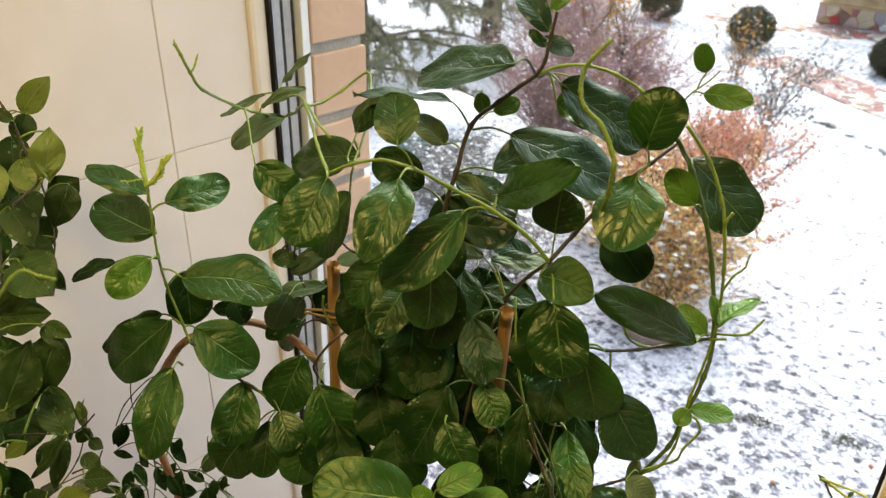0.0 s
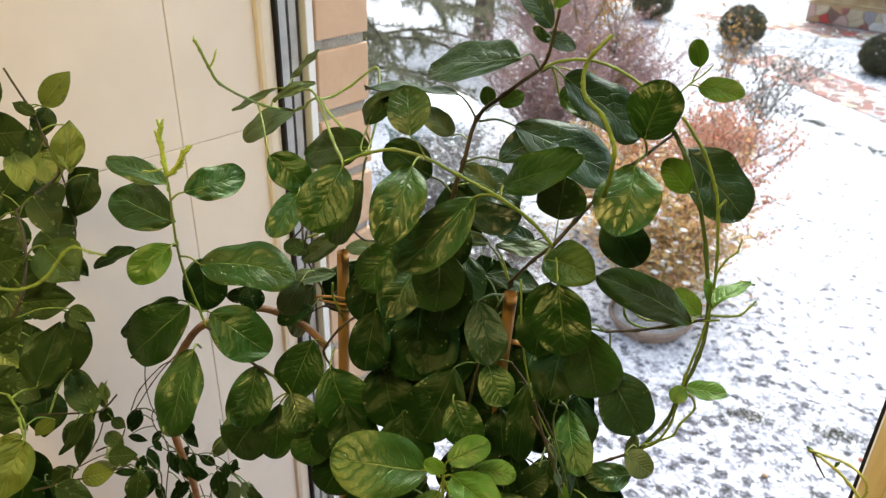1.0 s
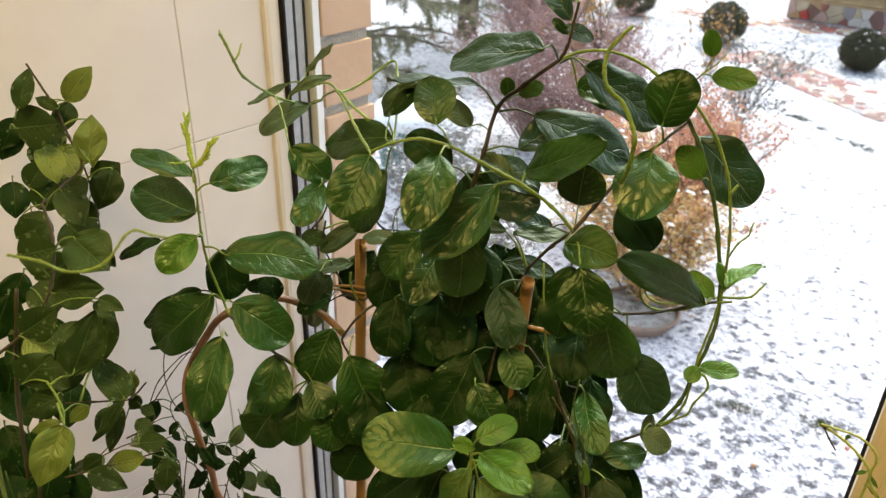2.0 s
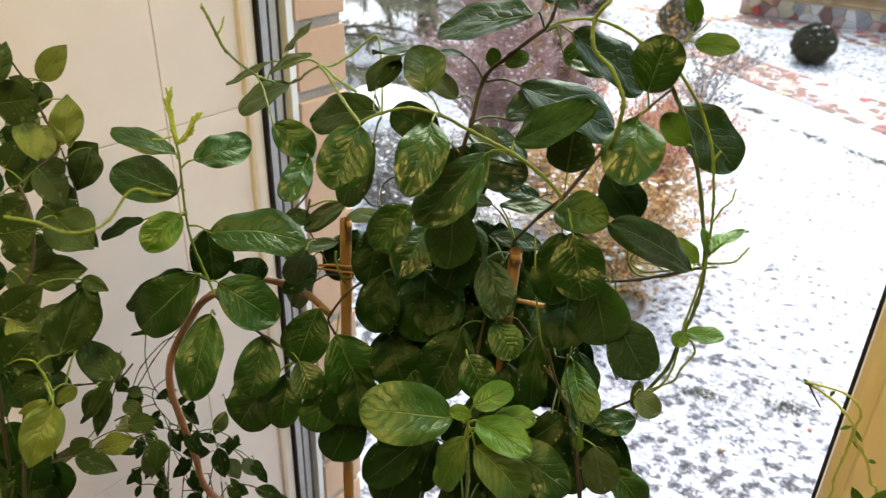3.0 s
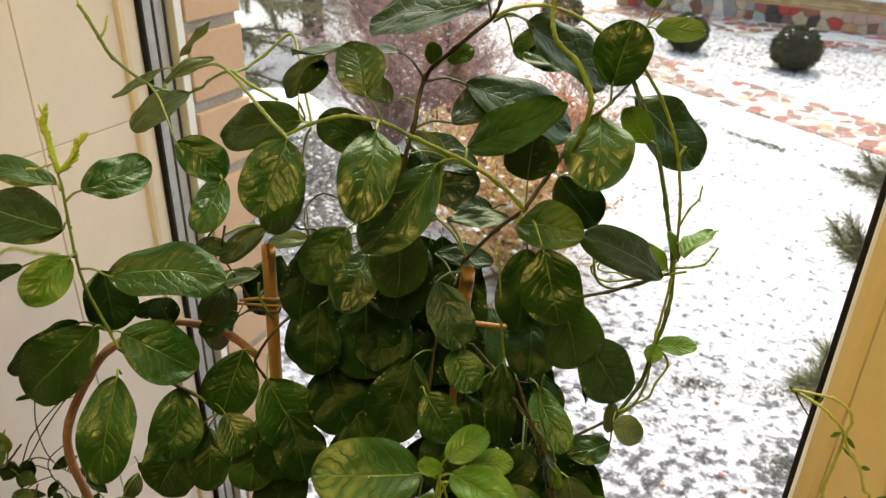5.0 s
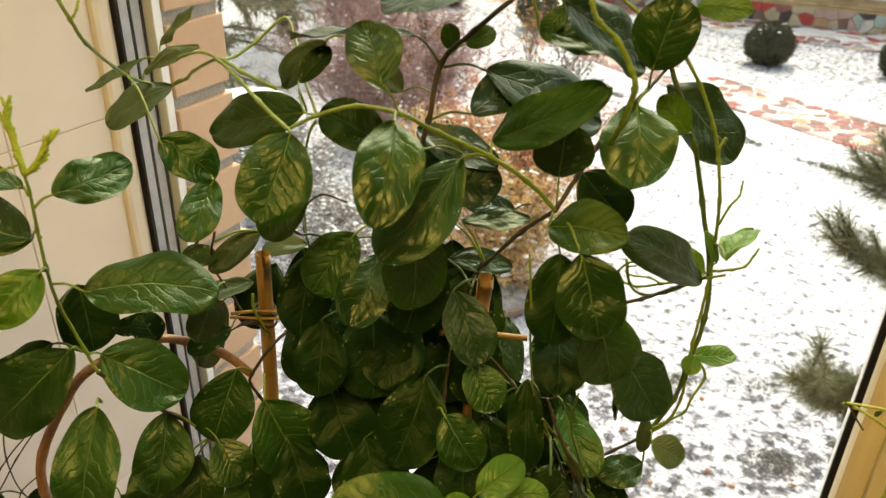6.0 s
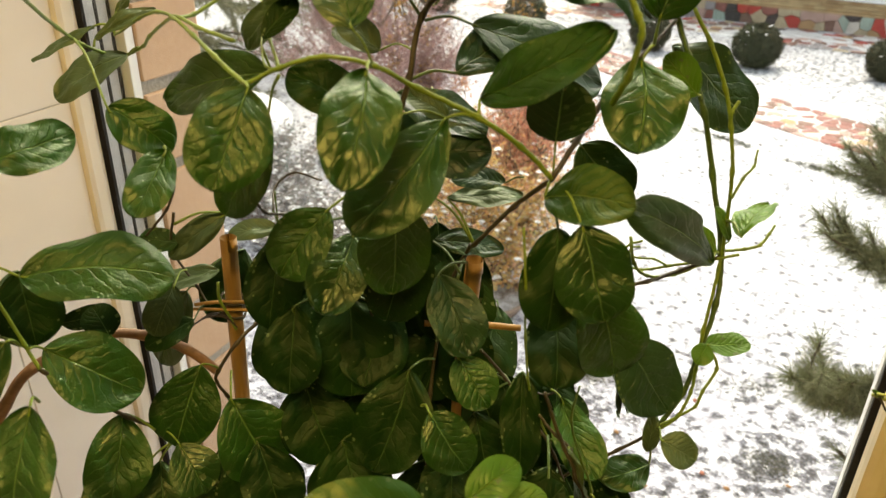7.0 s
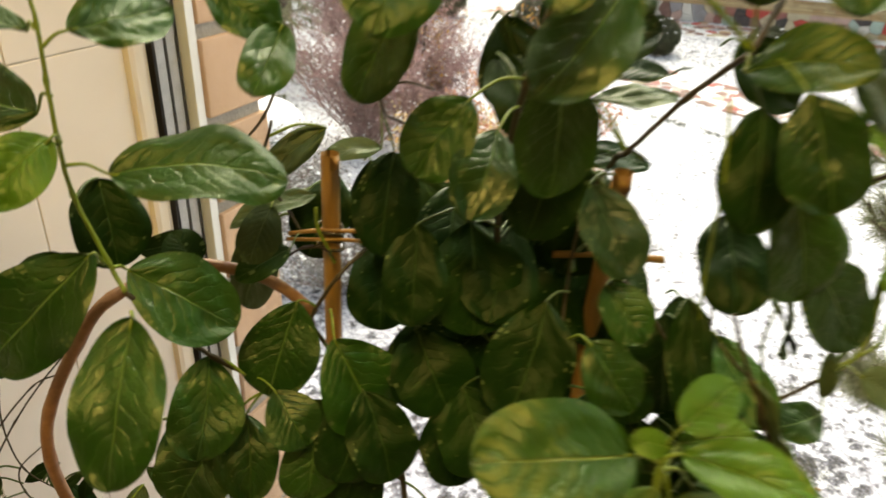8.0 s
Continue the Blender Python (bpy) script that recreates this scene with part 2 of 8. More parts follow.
def snow_material():
    """Thin snow with grass and soil showing through in broken, stretched marks, denser towards the house."""
    m, t, b = material("thin_snow", 0.75)
    geo = node(t, "NewGeometry")
    sep = node(t, "SeparateXYZ")
    t.links.new(geo.outputs["Position"], sep.inputs[0])
    mp = node(t, "Mapping", Scale=(0.9, 1.0, 1.0), Rotation=(0, 0, 0.35))
    t.links.new(geo.outputs["Position"], mp.inputs["Vector"])
    marks = node(t, "TexNoise", Scale=14.0, Detail=5.0, Roughness=0.6, Distortion=0.15)
    crumbs = node(t, "TexNoise", Scale=40.0, Detail=4.0)
    broad = node(t, "TexNoise", Scale=1.3, Detail=2.0)
    clumps = node(t, "TexVoronoi", Scale=12.0)
    for n in (marks, crumbs, broad):
        t.links.new(mp.outputs[0], n.inputs["Vector"])
    longer = node(t, "Mapping", Scale=(1.0, 0.62, 1.0))
    t.links.new(mp.outputs[0], longer.inputs["Vector"])
    t.links.new(longer.outputs[0], clumps.inputs["Vector"])
    near = node(t, "MapRange")
    near.inputs["From Min"].default_value, near.inputs["From Max"].default_value = 3.4, 7.2
    near.inputs["To Min"].default_value, near.inputs["To Max"].default_value = 0.19, 0.062
    t.links.new(sep.outputs[1], near.inputs["Value"])

    def calc(op, a, c):
        n = t.nodes.new("ShaderNodeMath")
        n.operation = op
        for k, v in enumerate((a, c)):
            if isinstance(v, (int, float)):
                n.inputs[k].default_value = v
            else:
                t.links.new(v, n.inputs[k])
        return n.outputs[0]

    x = calc("ADD", marks.outputs["Fac"], calc("MULTIPLY", calc("SUBTRACT", crumbs.outputs["Fac"], 0.5), 0.50))
    x = calc("ADD", x, calc("MULTIPLY", calc("SUBTRACT", broad.outputs["Fac"], 0.5), 0.26))
    x = calc("ADD", x, calc("MULTIPLY", calc("SUBTRACT", 0.36, clumps.outputs["Distance"]), 0.42))
    x = calc("ADD", x, near.outputs[0])
    far = node(t, "MapRange")
    far.inputs["From Min"].default_value, far.inputs["From Max"].default_value = 13.0, 16.0
    far.inputs["To Min"].default_value, far.inputs["To Max"].default_value = 0.0, 0.11
    t.links.new(sep.outputs[1], far.inputs["Value"])
    x = calc("ADD", x, far.outputs[0])
    soil = node(t, "VectorMath")
    soil.operation = "DISTANCE"
    soil.inputs[1].default_value = (0.33, 4.42, GROUND)
    t.links.new(geo.outputs["Position"], soil.inputs[0])
    bare = node(t, "MapRange")
    bare.inputs["From Min"].default_value, bare.inputs["From Max"].default_value = 0.03, 0.36
    bare.inputs["To Min"].default_value, bare.inputs["To Max"].default_value = 0.26, 0.0
    t.links.new(soil.outputs["Value"], bare.inputs["Value"])
    x = calc("ADD", x, bare.outputs[0])
    fac = ramp(t, x, [(0.61, (0, 0, 0)), (0.75, (1, 1, 1))])
    mud = ramp(t, crumbs.outputs["Fac"], [(0.40, (0.020, 0.021, 0.024)), (0.53, (0.062, 0.062, 0.078)), (0.66, (0.26, 0.26, 0.32))])
    haze = calc("MULTIPLY", calc("MULTIPLY", near.outputs[0], 3.8), crumbs.outputs["Fac"])
    # grey-blue shading of the snow's lumps is put into its base colour
    lump_shade = calc("ADD", calc("MULTIPLY", marks.outputs["Fac"], 0.55), calc("MULTIPLY", crumbs.outputs["Fac"], 0.45))
    white = ramp(t, calc("ADD", lump_shade, calc("MULTIPLY", near.outputs[0], 0.5)), [(0.46, (0.84, 0.85, 0.88)), (0.54, (0.64, 0.65, 0.72)), (0.64, (0.30, 0.30, 0.37))])
    mix = node(t, "Mix")
    mix.data_type = "RGBA"
    t.links.new(fac.outputs[0], mix.inputs[0])
    thin = node(t, "Mix")
    thin.data_type = "RGBA"
    thin.inputs[7].default_value = (0.40, 0.40, 0.48, 1)
    t.links.new(haze, thin.inputs[0])
    t.links.new(white.outputs[0], thin.inputs[6])
    t.links.new(thin.outputs[2], mix.inputs[6])
    t.links.new(mud.outputs[0], mix.inputs[7])
    t.links.new(mix.outputs[2], b.inputs["Base Color"])
    h = calc("SUBTRACT", calc("MULTIPLY", crumbs.outputs["Fac"], 0.7), fac.outputs[0])
    h = calc("ADD", h, calc("MULTIPLY", marks.outputs["Fac"], 1.4))
    bump(t, b, h, 0.75, 0.03)
    return m


SNOW = snow_material()


def ground_height(x, y):
    z = 0.05 * noise.noise(Vector((x * 0.35, y * 0.35, 0))) + 0.018 * noise.noise(Vector((x * 2.2, y * 2.2, 3)))
    return GROUND + z


def ground_sheet():
    """One sheet from the house wall to the horizon, finer near the window."""
    xs = [-400, -150, -70, -40] + [-30 + 0.30 * k for k in range(150)] + [16, 20, 30, 60, 150, 400]
    ys = [-700, -200, -60, -20, -8, -5.3, -0.5] + [0.95 + 0.14 * k for k in range(110)] + [16.4 + 0.5 * k for k in range(40)] + [38, 45, 60, 90, 150, 300, 700]
    verts = [(x, y, ground_height(x, y) if abs(x) < 60 and y < 60 else GROUND) for y in ys for x in xs]
    n = len(xs)
    faces = [(j * n + i, j * n + i + 1, (j + 1) * n + i + 1, (j + 1) * n + i) for j in range(len(ys) - 1) for i in range(n - 1)]
    me = bpy.data.meshes.new("ground")
    me.from_pydata(verts, [], faces)
    me.polygons.foreach_set("use_smooth", [True] * len(me.polygons))
    me.materials.append(SNOW)
    return tagged(new("ground", me), "garden lawn under thin patchy snow", "ground", kind="structure")


ground_sheet()


def island_colours(name, stops, rough=0.8, glow=0.0):
    """A material whose colour differs from piece to piece of one mesh."""
    m, t, b = material(name, rough)
    geo = node(t, "NewGeometry")
    r = ramp(t, geo.outputs["Random Per Island"], stops)
    t.links.new(r.outputs[0], b.inputs["Base Color"])
    if glow:
        thin = node(t, "BsdfTranslucent")
        t.links.new(r.outputs[0], thin.inputs["Color"])
        mx = node(t, "MixShader", Fac=glow)
        t.links.new(b.outputs[0], mx.inputs[1])
        t.links.new(thin.outputs[0], mx.inputs[2])
        t.links.new(mx.outputs[0], t.nodes["Material Output"].inputs["Surface"])
    return m


def raw(name, verts, faces, mat, parent, label="", kind=""):
    me = bpy.data.meshes.new(name)
    me.from_pydata(verts, [], faces)
    me.materials.append(mat)
    ob = new(name, me)
    ob.parent = parent
    return tagged(ob, label, kind=kind)


def twig_lines(r, foot, spread, height, count, levels=2):
    """Branching lines of a shrub, each a list of points with radii, starting at its foot."""
    lines = []

    def grow(p, d, length, rad, lev):
        pts = [p]
        n = 5
        for k in range(n):
            d = (d + Vector((r.uniform(-1, 1), r.uniform(-1, 1), r.uniform(-0.5, 0.7))) * 0.22).normalized()
            p = p + d * length / n
            pts.append(p)
        lines.append((pts, rad))
        if lev:
            for k in range(r.randint(3, 5)):
                q = pts[r.randint(1, n)]
                dd = (d + Vector((r.uniform(-1, 1), r.uniform(-1, 1), r.uniform(-0.4, 0.8))) * 0.9).normalized()
                grow(q, dd, length * r.uniform(0.4, 0.65), rad * 0.55, lev - 1)

    for k in range(count):
        a = r.uniform(0, 2 * math.pi)
        s = r.uniform(0, spread)
        d = Vector((math.cos(a) * s, math.sin(a) * s, 1)).normalized()
        grow(Vector(foot) + Vector((r.uniform(-0.1, 0.1), r.uniform(-0.1, 0.1), 0)), d, height * r.uniform(0.5, 0.75), height * 0.008, levels)
    return lines


def shrub(name, at, spread, height, count, leaves, size, bark, colours, label, category="shrub", seed=1, snow=0.0, droop=0.0):
    """A shrub or small tree: tapering branches and many small folded leaves set along the twigs."""
    r = random.Random(seed)
    s = thing(name, at, label, category)
    lines = twig_lines(r, (0, 0, -0.03), spread, height, count)
    bm = bmesh.new()
    for pts, rad in lines:
        tube(pts, rad, rad * 0.45, 4, bm, step=2)
    part("branches", bm, bark, s)
    v, f = [], []
    for k in range(leaves):
        pts, rad = lines[r.randrange(len(lines))]
        i = r.uniform(0.2, 1) * (len(pts) - 1)
        a = min(int(i), len(pts) - 2)
        p = pts[a].lerp(pts[a + 1], i - a) + Vector((r.gauss(0, 1), r.gauss(0, 1), r.gauss(0, 1))) * size * 0.9
        d = Vector((r.uniform(-1, 1), r.uniform(-1, 1), r.uniform(-1, 0.6) - droop)).normalized() * size * r.uniform(0.6, 1.2)
        w = d.orthogonal().normalized() * d.length * 0.30
        w.rotate(Matrix.Rotation(r.uniform(0, 6.28), 3, d.normalized()))
        lift = d.cross(w).normalized() * d.length * 0.10
        b = len(v)
        v += [p, p + d * 0.5 + w + lift, p + d, p + d * 0.5 - w + lift]
        f += [(b, b + 1, b + 2), (b, b + 2, b + 3)]
    raw("foliage", v, f, colours, s)
    if snow:
        sv, sf = [], []
        for k in range(int(leaves * snow)):
            pts, rad = lines[r.randrange(len(lines))]
            p = pts[r.randrange(1, len(pts))] + Vector((0, 0, size * 0.3))
            q = size * r.uniform(0.4, 1.0)
            b = len(sv)
            ring = [p + Vector((math.cos(c) * q, math.sin(c) * q * 0.7, r.uniform(-0.1, 0.1) * q)) for c in (k2 * 1.2566 for k2 in range(5))]
            sv += ring + [p + Vector((0, 0, q * 0.5))]
            sf += [(b + k2, b + (k2 + 1) % 5, b + 5) for k2 in range(5)]
        raw("snow_clumps", sv, sf, PURE_SNOW, s, "white snow lying on the twigs")
    return s


PURE_SNOW = speckled("pure_snow", (0.82, 0.84, 0.88), (0.92, 0.93, 0.95), 6, 0.8, relief=0.4, distance=0.01)
TWIG = speckled("twig_bark", (0.10, 0.075, 0.060), (0.20, 0.15, 0.12), 12, 0.9)
PURPLE_TWIG = speckled("purple_bark", (0.25, 0.155, 0.15), (0.37, 0.24, 0.23), 12, 0.9)
PINE_BARK = speckled("pine_bark", (0.055, 0.040, 0.032), (0.13, 0.095, 0.075), 9, 0.95, relief=1.0, distance=0.02, stretch=(1, 1, 0.25))
AUTUMN = island_colours("autumn_leaves", [(0.0, (0.74, 0.38, 0.15)), (0.3, (0.78, 0.56, 0.20)), (0.55, (0.68, 0.58, 0.32)), (0.75, (0.74, 0.38, 0.26)), (1.0, (0.50, 0.46, 0.22))], glow=0.4)
RUSSET = island_colours("russet_leaves", [(0.0, (0.60, 0.21, 0.14)), (0.5, (0.60, 0.30, 0.19)), (1.0, (0.55, 0.37, 0.25))], glow=0.4)
PLUM = island_colours("plum_leaves", [(0.0, (0.33, 0.19, 0.19)), (0.5, (0.44, 0.27, 0.27)), (1.0, (0.54, 0.38, 0.37))], glow=0.3)
GOLD_LEAF = island_colours("gold_leaves", [(0.0, (0.50, 0.24, 0.05)), (0.6, (0.55, 0.33, 0.09)), (1.0, (0.40, 0.16, 0.05))], glow=0.4)
NEEDLE = island_colours("needles", [(0.0, (0.13, 0.14, 0.075)), (0.5, (0.23, 0.235, 0.135)), (1.0, (0.36, 0.35, 0.23))], glow=0.35)
LONG_NEEDLE = island_colours("long_needles", [(0.0, (0.075, 0.090, 0.045)), (0.5, (0.15, 0.165, 0.085)), (1.0, (0.26, 0.27, 0.16))], glow=0.35)
HEDGE = island_colours("clipped_leaves", [(0.0, (0.028, 0.034, 0.017)), (0.6, (0.054, 0.060, 0.029)), (1.0, (0.10, 0.095, 0.050))])
SAGE = island_colours("sage_leaves", [(0.0, (0.22, 0.22, 0.20)), (0.6, (0.33, 0.31, 0.30)), (1.0, (0.46, 0.43, 0.43))])

shrub("autumn_shrub", (-2.28, 5.75, GROUND), 0.52, 1.35, 44, 17000, 0.042, TWIG, AUTUMN,
      "autumn shrub with orange and yellow leaves in the snow", seed=3, snow=0.05)
shrub("autumn_shrub", (-3.35, 6.95, GROUND), 0.5, 1.2, 34, 13000, 0.042, TWIG, AUTUMN,
      "lower autumn shrub with yellow-orange leaves behind the bed", seed=5, snow=0.05)
shrub("russet_shrub", (-2.45, 6.6, GROUND), 0.50, 1.7, 34, 18000, 0.042, TWIG, RUSSET,
      "russet shrub with thin red-brown leaves behind the autumn shrub", seed=4, snow=0.0)
shrub("plum_shrub", (-5.3, 8.6, GROUND), 0.8, 1.8, 60, 20000, 0.032, PURPLE_TWIG, PLUM,
      "bare purple-brown shrub with fine dense twigs", seed=6, snow=0.03)
shrub("plum_shrub", (-5.0, 10.0, GROUND), 0.7, 1.6, 50, 30000, 0.032, PURPLE_TWIG, PLUM,
      "broad purple-brown shrub with snow on its twigs", seed=7, snow=0.02)
shrub("gold_sapling", (-5.2, 9.7, GROUND), 0.16, 2.9, 8, 1800, 0.055, TWIG, GOLD_LEAF,
      "slender sapling with golden autumn leaves", seed=8, droop=0.5)
shrub("plum_shrub", (-7.6, 12.4, GROUND), 0.8, 1.9, 50, 30000, 0.038, PURPLE_TWIG, PLUM,
      "distant mauve-brown thicket of bare twigs", seed=17)
shrub("gold_sapling", (-4.9, 14.2, GROUND), 0.30, 1.3, 8, 200, 0.080, TWIG, GOLD_LEAF,
      "young shrub with sparse orange leaves before a clipped bush", seed=9, droop=0.3)
shrub("frosted_shrub", (-4.9, 5.9, GROUND), 1.0, 1.05, 44, 20000, 0.034, PURPLE_TWIG, SAGE,
      "low grey-green shrub dusted with snow", seed=10, snow=0.09)
shrub("frosted_shrub", (-3.7, 5.2, GROUND), 1.0, 0.95, 40, 18000, 0.034, PURPLE_TWIG, SAGE,
      "low twiggy shrub thick with snow", seed=12, snow=0.10)
shrub("willow_shrub", (-3.4, 11.3, GROUND), 0.8, 1.5, 9, 700, 0.075, TWIG, SAGE,
      "thin shrub with narrow grey-green hanging leaves", seed=14, droop=0.8)


def clipped_bush(at, radius, seed):
    """A ball-shaped clipped evergreen: many small leaves round an uneven body, with specks of snow."""
    r = random.Random(seed)
    s = thing("clipped_bush", at, "dark green clipped round evergreen bush in the snow", "bush", "clipped bushes along the house")
    part("trunk", tube([(0, 0, -0.05), (0.01, 0, 0.12), (0, 0.01, 0.3)], 0.05, 0.04, 8), TWIG, s)
    bm = bmesh.new()
    bmesh.ops.create_icosphere(bm, subdivisions=4, radius=1.0)
    for q in bm.verts:
        n = q.co.normalized()
        k = 0.88 + 0.10 * noise.noise(n * 3 + Vector((seed, 0, 0))) + 0.06 * noise.noise(n * 9)
        q.co = Vector((n.x * radius * 1.04 * k, n.y * radius * 1.04 * k, radius * 0.92 + n.z * radius * 0.95 * k))
    part("body", bm, HEDGE, s)
    v, f, sv, sf = [], [], [], []
    for i in range(4600):
        n = Vector((r.gauss(0, 1), r.gauss(0, 1), r.gauss(0, 1))).normalized()
        k = (0.90 + 0.10 * noise.noise(n * 3 + Vector((seed, 0, 0)))) * r.uniform(0.93, 1.10)
        p = Vector((n.x * radius * 1.04 * k, n.y * radius * 1.04 * k, radius * 0.92 + n.z * radius * 0.95 * k))
        d = (n + Vector((r.uniform(-1, 1), r.uniform(-1, 1), r.uniform(-1, 1))) * 0.8).normalized() * 0.052
        w = d.orthogonal().normalized() * 0.012
        w.rotate(Matrix.Rotation(r.uniform(0, 6.28), 3, d.normalized()))
        b = len(v)
        v += [p - w, p + w, p + d]
        f.append((b, b + 1, b + 2))
        if n.z > 0.1 and i % 70 == 0:
            q = r.uniform(0.014, 0.042)
            b = len(sv)
            sv += [p + Vector((math.cos(c) * q, math.sin(c) * q, 0.02)) for c in (j * 1.2566 for j in range(5))] + [p + Vector((0, 0, 0.02 + q * 0.5))]
            sf += [(b + j, b + (j + 1) % 5, b + 5) for j in range(5)]
    raw("foliage", v, f, HEDGE, s)
    raw("snow_clumps", sv, sf, PURE_SNOW, s, "small specks of snow")
    return s


for k, (x, y, rad) in enumerate(((-5.85, 17.2, 0.47), (-2.9, 16.8, 0.41), (-0.72, 16.25, 0.46), (1.66, 16.35, 0.43), (-8.7, 18.6, 0.5))):
    clipped_bush((x, y, GROUND), rad, 20 + k)


def needle_spray(r, start, end, needles, length, v, f, v2, f2, wide=1.0):
    """Needles set round one drooping shoot, and the shoot itself."""
    start, end = Vector(start), Vector(end)
    side = Vector((r.uniform(-1, 1), r.uniform(-1, 1), 0)) * (end - start).length * 0.1
    line = smooth_line([start, (start + end) / 2 + side + Vector((0, 0, -0.03)), end], 8)
    ax = (end - start).normalized()
    for a, b2 in zip(line, line[1:]):
        b = len(v2)
        o1 = ax.orthogonal().normalized() * 0.005
        o2 = ax.cross(o1)
        v2 += [a + o1, a - o1 * 0.5 + o2, a - o1 * 0.5 - o2, b2 + o1, b2 - o1 * 0.5 + o2, b2 - o1 * 0.5 - o2]
        f2 += [(b, b + 1, b + 4, b + 3), (b + 1, b + 2, b + 5, b + 4), (b + 2, b, b + 3, b + 5)]
    for k in range(needles):
        p = line[min(int(r.random() ** 0.8 * len(line)), len(line) - 1)] + ax * r.uniform(-0.02, 0.02)
        d = (ax * r.uniform(0.5, 1.1) + Vector((r.gauss(0, 1), r.gauss(0, 1), r.gauss(0, 1))).normalized() * 0.9).normalized() * length * r.uniform(0.7, 1.15)
        w = d.orthogonal().normalized() * 0.0011 * (length / 0.08) * wide
        b = len(v)
        v += [p - w, p + w, p + d]
        f.append((b, b + 1, b + 2))


def young_pine():
    """The top boughs of a young pine that stands close outside the window."""
    r = random.Random(31)
    s = thing("young_pine", (0.95, 3.1, GROUND), "young pine with long grey-green needles outside the window", "tree")
    o = s.location
    part("trunk", tube([(0, 0, -0.1), (0.02, 0.01, 1.0), (0.0, 0.02, 2.2), (0.02, 0, 3.2)], 0.07, 0.015, 10), PINE_BARK, s)
    v, f, v2, f2 = [], [], [], []
    boughs = [((0.95, 3.1, 0.15), (0.10, 3.50, 0.36)), ((0.95, 3.1, 0.20), (0.22, 3.58, 0.45)), ((0.95, 3.1, -0.15), (0.06, 2.90, 0.25)),
              ((0.95, 3.1, -0.75), (-0.04, 2.40, -0.04)), ((0.95, 3.1, -0.65), (0.15, 2.50, -0.07)), ((0.95, 3.1, -0.95), (0.23, 2.40, -0.36)),
              ((0.95, 3.1, 0.25), (0.35, 3.50, 0.28)),
              ((0.95, 3.1, 0.0), (1.6, 3.5, 0.2)), ((0.95, 3.1, -0.6), (1.7, 2.8, -0.4)), ((0.95, 3.1, 0.6), (1.3, 3.4, 0.9)), ((0.95, 3.1, 0.6), (0.6, 3.6, 0.9))]
    for k in range(22):
        g, z = radians(r.uniform(-75, 100)), r.uniform(-1.6, 0.75)
        ln = 0.95 * (1 - 0.5 * (z + 1.6) / 2.4) * r.uniform(0.8, 1.1)
        boughs.append(((0.95, 3.1, z), (0.83 + math.cos(g) * ln, 3.1 + math.sin(g) * ln, z + 0.36)))
    for a, b in boughs:
        a, b = Vector(a) - o, Vector(b) - o + Vector((0.12, 0, -0.11))
        lo = a.lerp(b, 0.25)
        needle_spray(r, lo, b, 1500, 0.105, v, f, v2, f2, 1.0)
        for k in range(14):
            q = a.lerp(b, r.uniform(0.5, 0.97))
            d = (b - a).normalized() * r.uniform(0.08, 0.16) + Vector((r.uniform(-0.10, 0.10), r.uniform(-0.1, 0.1), r.uniform(-0.06, 0.12)))
            needle_spray(r, q, q + d, 200, 0.10, v, f, v2, f2, 1.0)
        v2 += [a + Vector((0, 0, 0.012)), a + Vector((0.008, 0.008, -0.01)), a - Vector((0.008, 0.008, 0.01)), lo + Vector((0, 0, 0.006)), lo + Vector((0.004, 0.004, -0.004)), lo - Vector((0.004, 0.004, 0.004))]
        n = len(v2) - 6
        f2 += [(n, n + 1, n + 4, n + 3), (n + 1, n + 2, n + 5, n + 4), (n + 2, n, n + 3, n + 5)]
    raw("needles", v, f, LONG_NEEDLE, s)
    raw("boughs", v2, f2, PINE_BARK, s)


young_pine()


def tall_pine(at, height, seed, reach, low):
    """A large pine: tapered trunk, tiers of limbs and sprays of needles."""
    r = random.Random(seed)
    s = thing("pine_tree", at, "tall old pine with snow-dusted grey-green boughs", "tree")
    part("trunk", tube([(0, 0, -0.1), (0.05, 0, height * 0.3), (-0.03, 0.05, height * 0.7), (0, 0, height)], 0.24, 0.05, 14, wobble=0.01), PINE_BARK, s)
    v, f, v2, f2 = [], [], [], []
    limbs = bmesh.new()
    z = low
    while z < height:
        for k in range(6):
            a = r.uniform(0, 6.28)
            ln = reach * (1 - 0.6 * z / height) * r.uniform(0.7, 1.15)
            tip = Vector((math.cos(a) * ln, math.sin(a) * ln, z - 0.12 * ln + r.uniform(-0.2, 0.2)))
            root = Vector((0, 0, z))
            mid = (root + tip) / 2 + Vector((0, 0, 0.1 * ln))
            tube([root, mid, tip], 0.035, 0.008, 5, limbs, step=3)
            for j in range(24):
                t = r.uniform(0.25, 1)
                p = root.lerp(tip, t) + Vector((0, 0, 0.4 * ln * t * (1 - t)))
                d = Vector((math.cos(a), math.sin(a), 0)) * r.uniform(0.1, 0.45) + Vector((r.uniform(-0.4, 0.4), r.uniform(-0.4, 0.4), r.uniform(-0.35, 0.1)))
                needle_spray(r, p, p + d, 45, 0.14, v, f, v2, f2, 4.5)
        z += 0.45
    part("limbs", limbs, PINE_BARK, s)
    raw("needles", v, f, NEEDLE, s)
    raw("boughs", v2, f2, PINE_BARK, s)


tall_pine((-10.2, 13.5, GROUND), 8.0, 41, 2.6, 1.9)
tall_pine((-9.9, 9.2, GROUND), 5.0, 43, 3.1, 0.25)
tall_pine((-12.0, 19.5, GROUND), 8.0, 44, 2.8, 0.8)

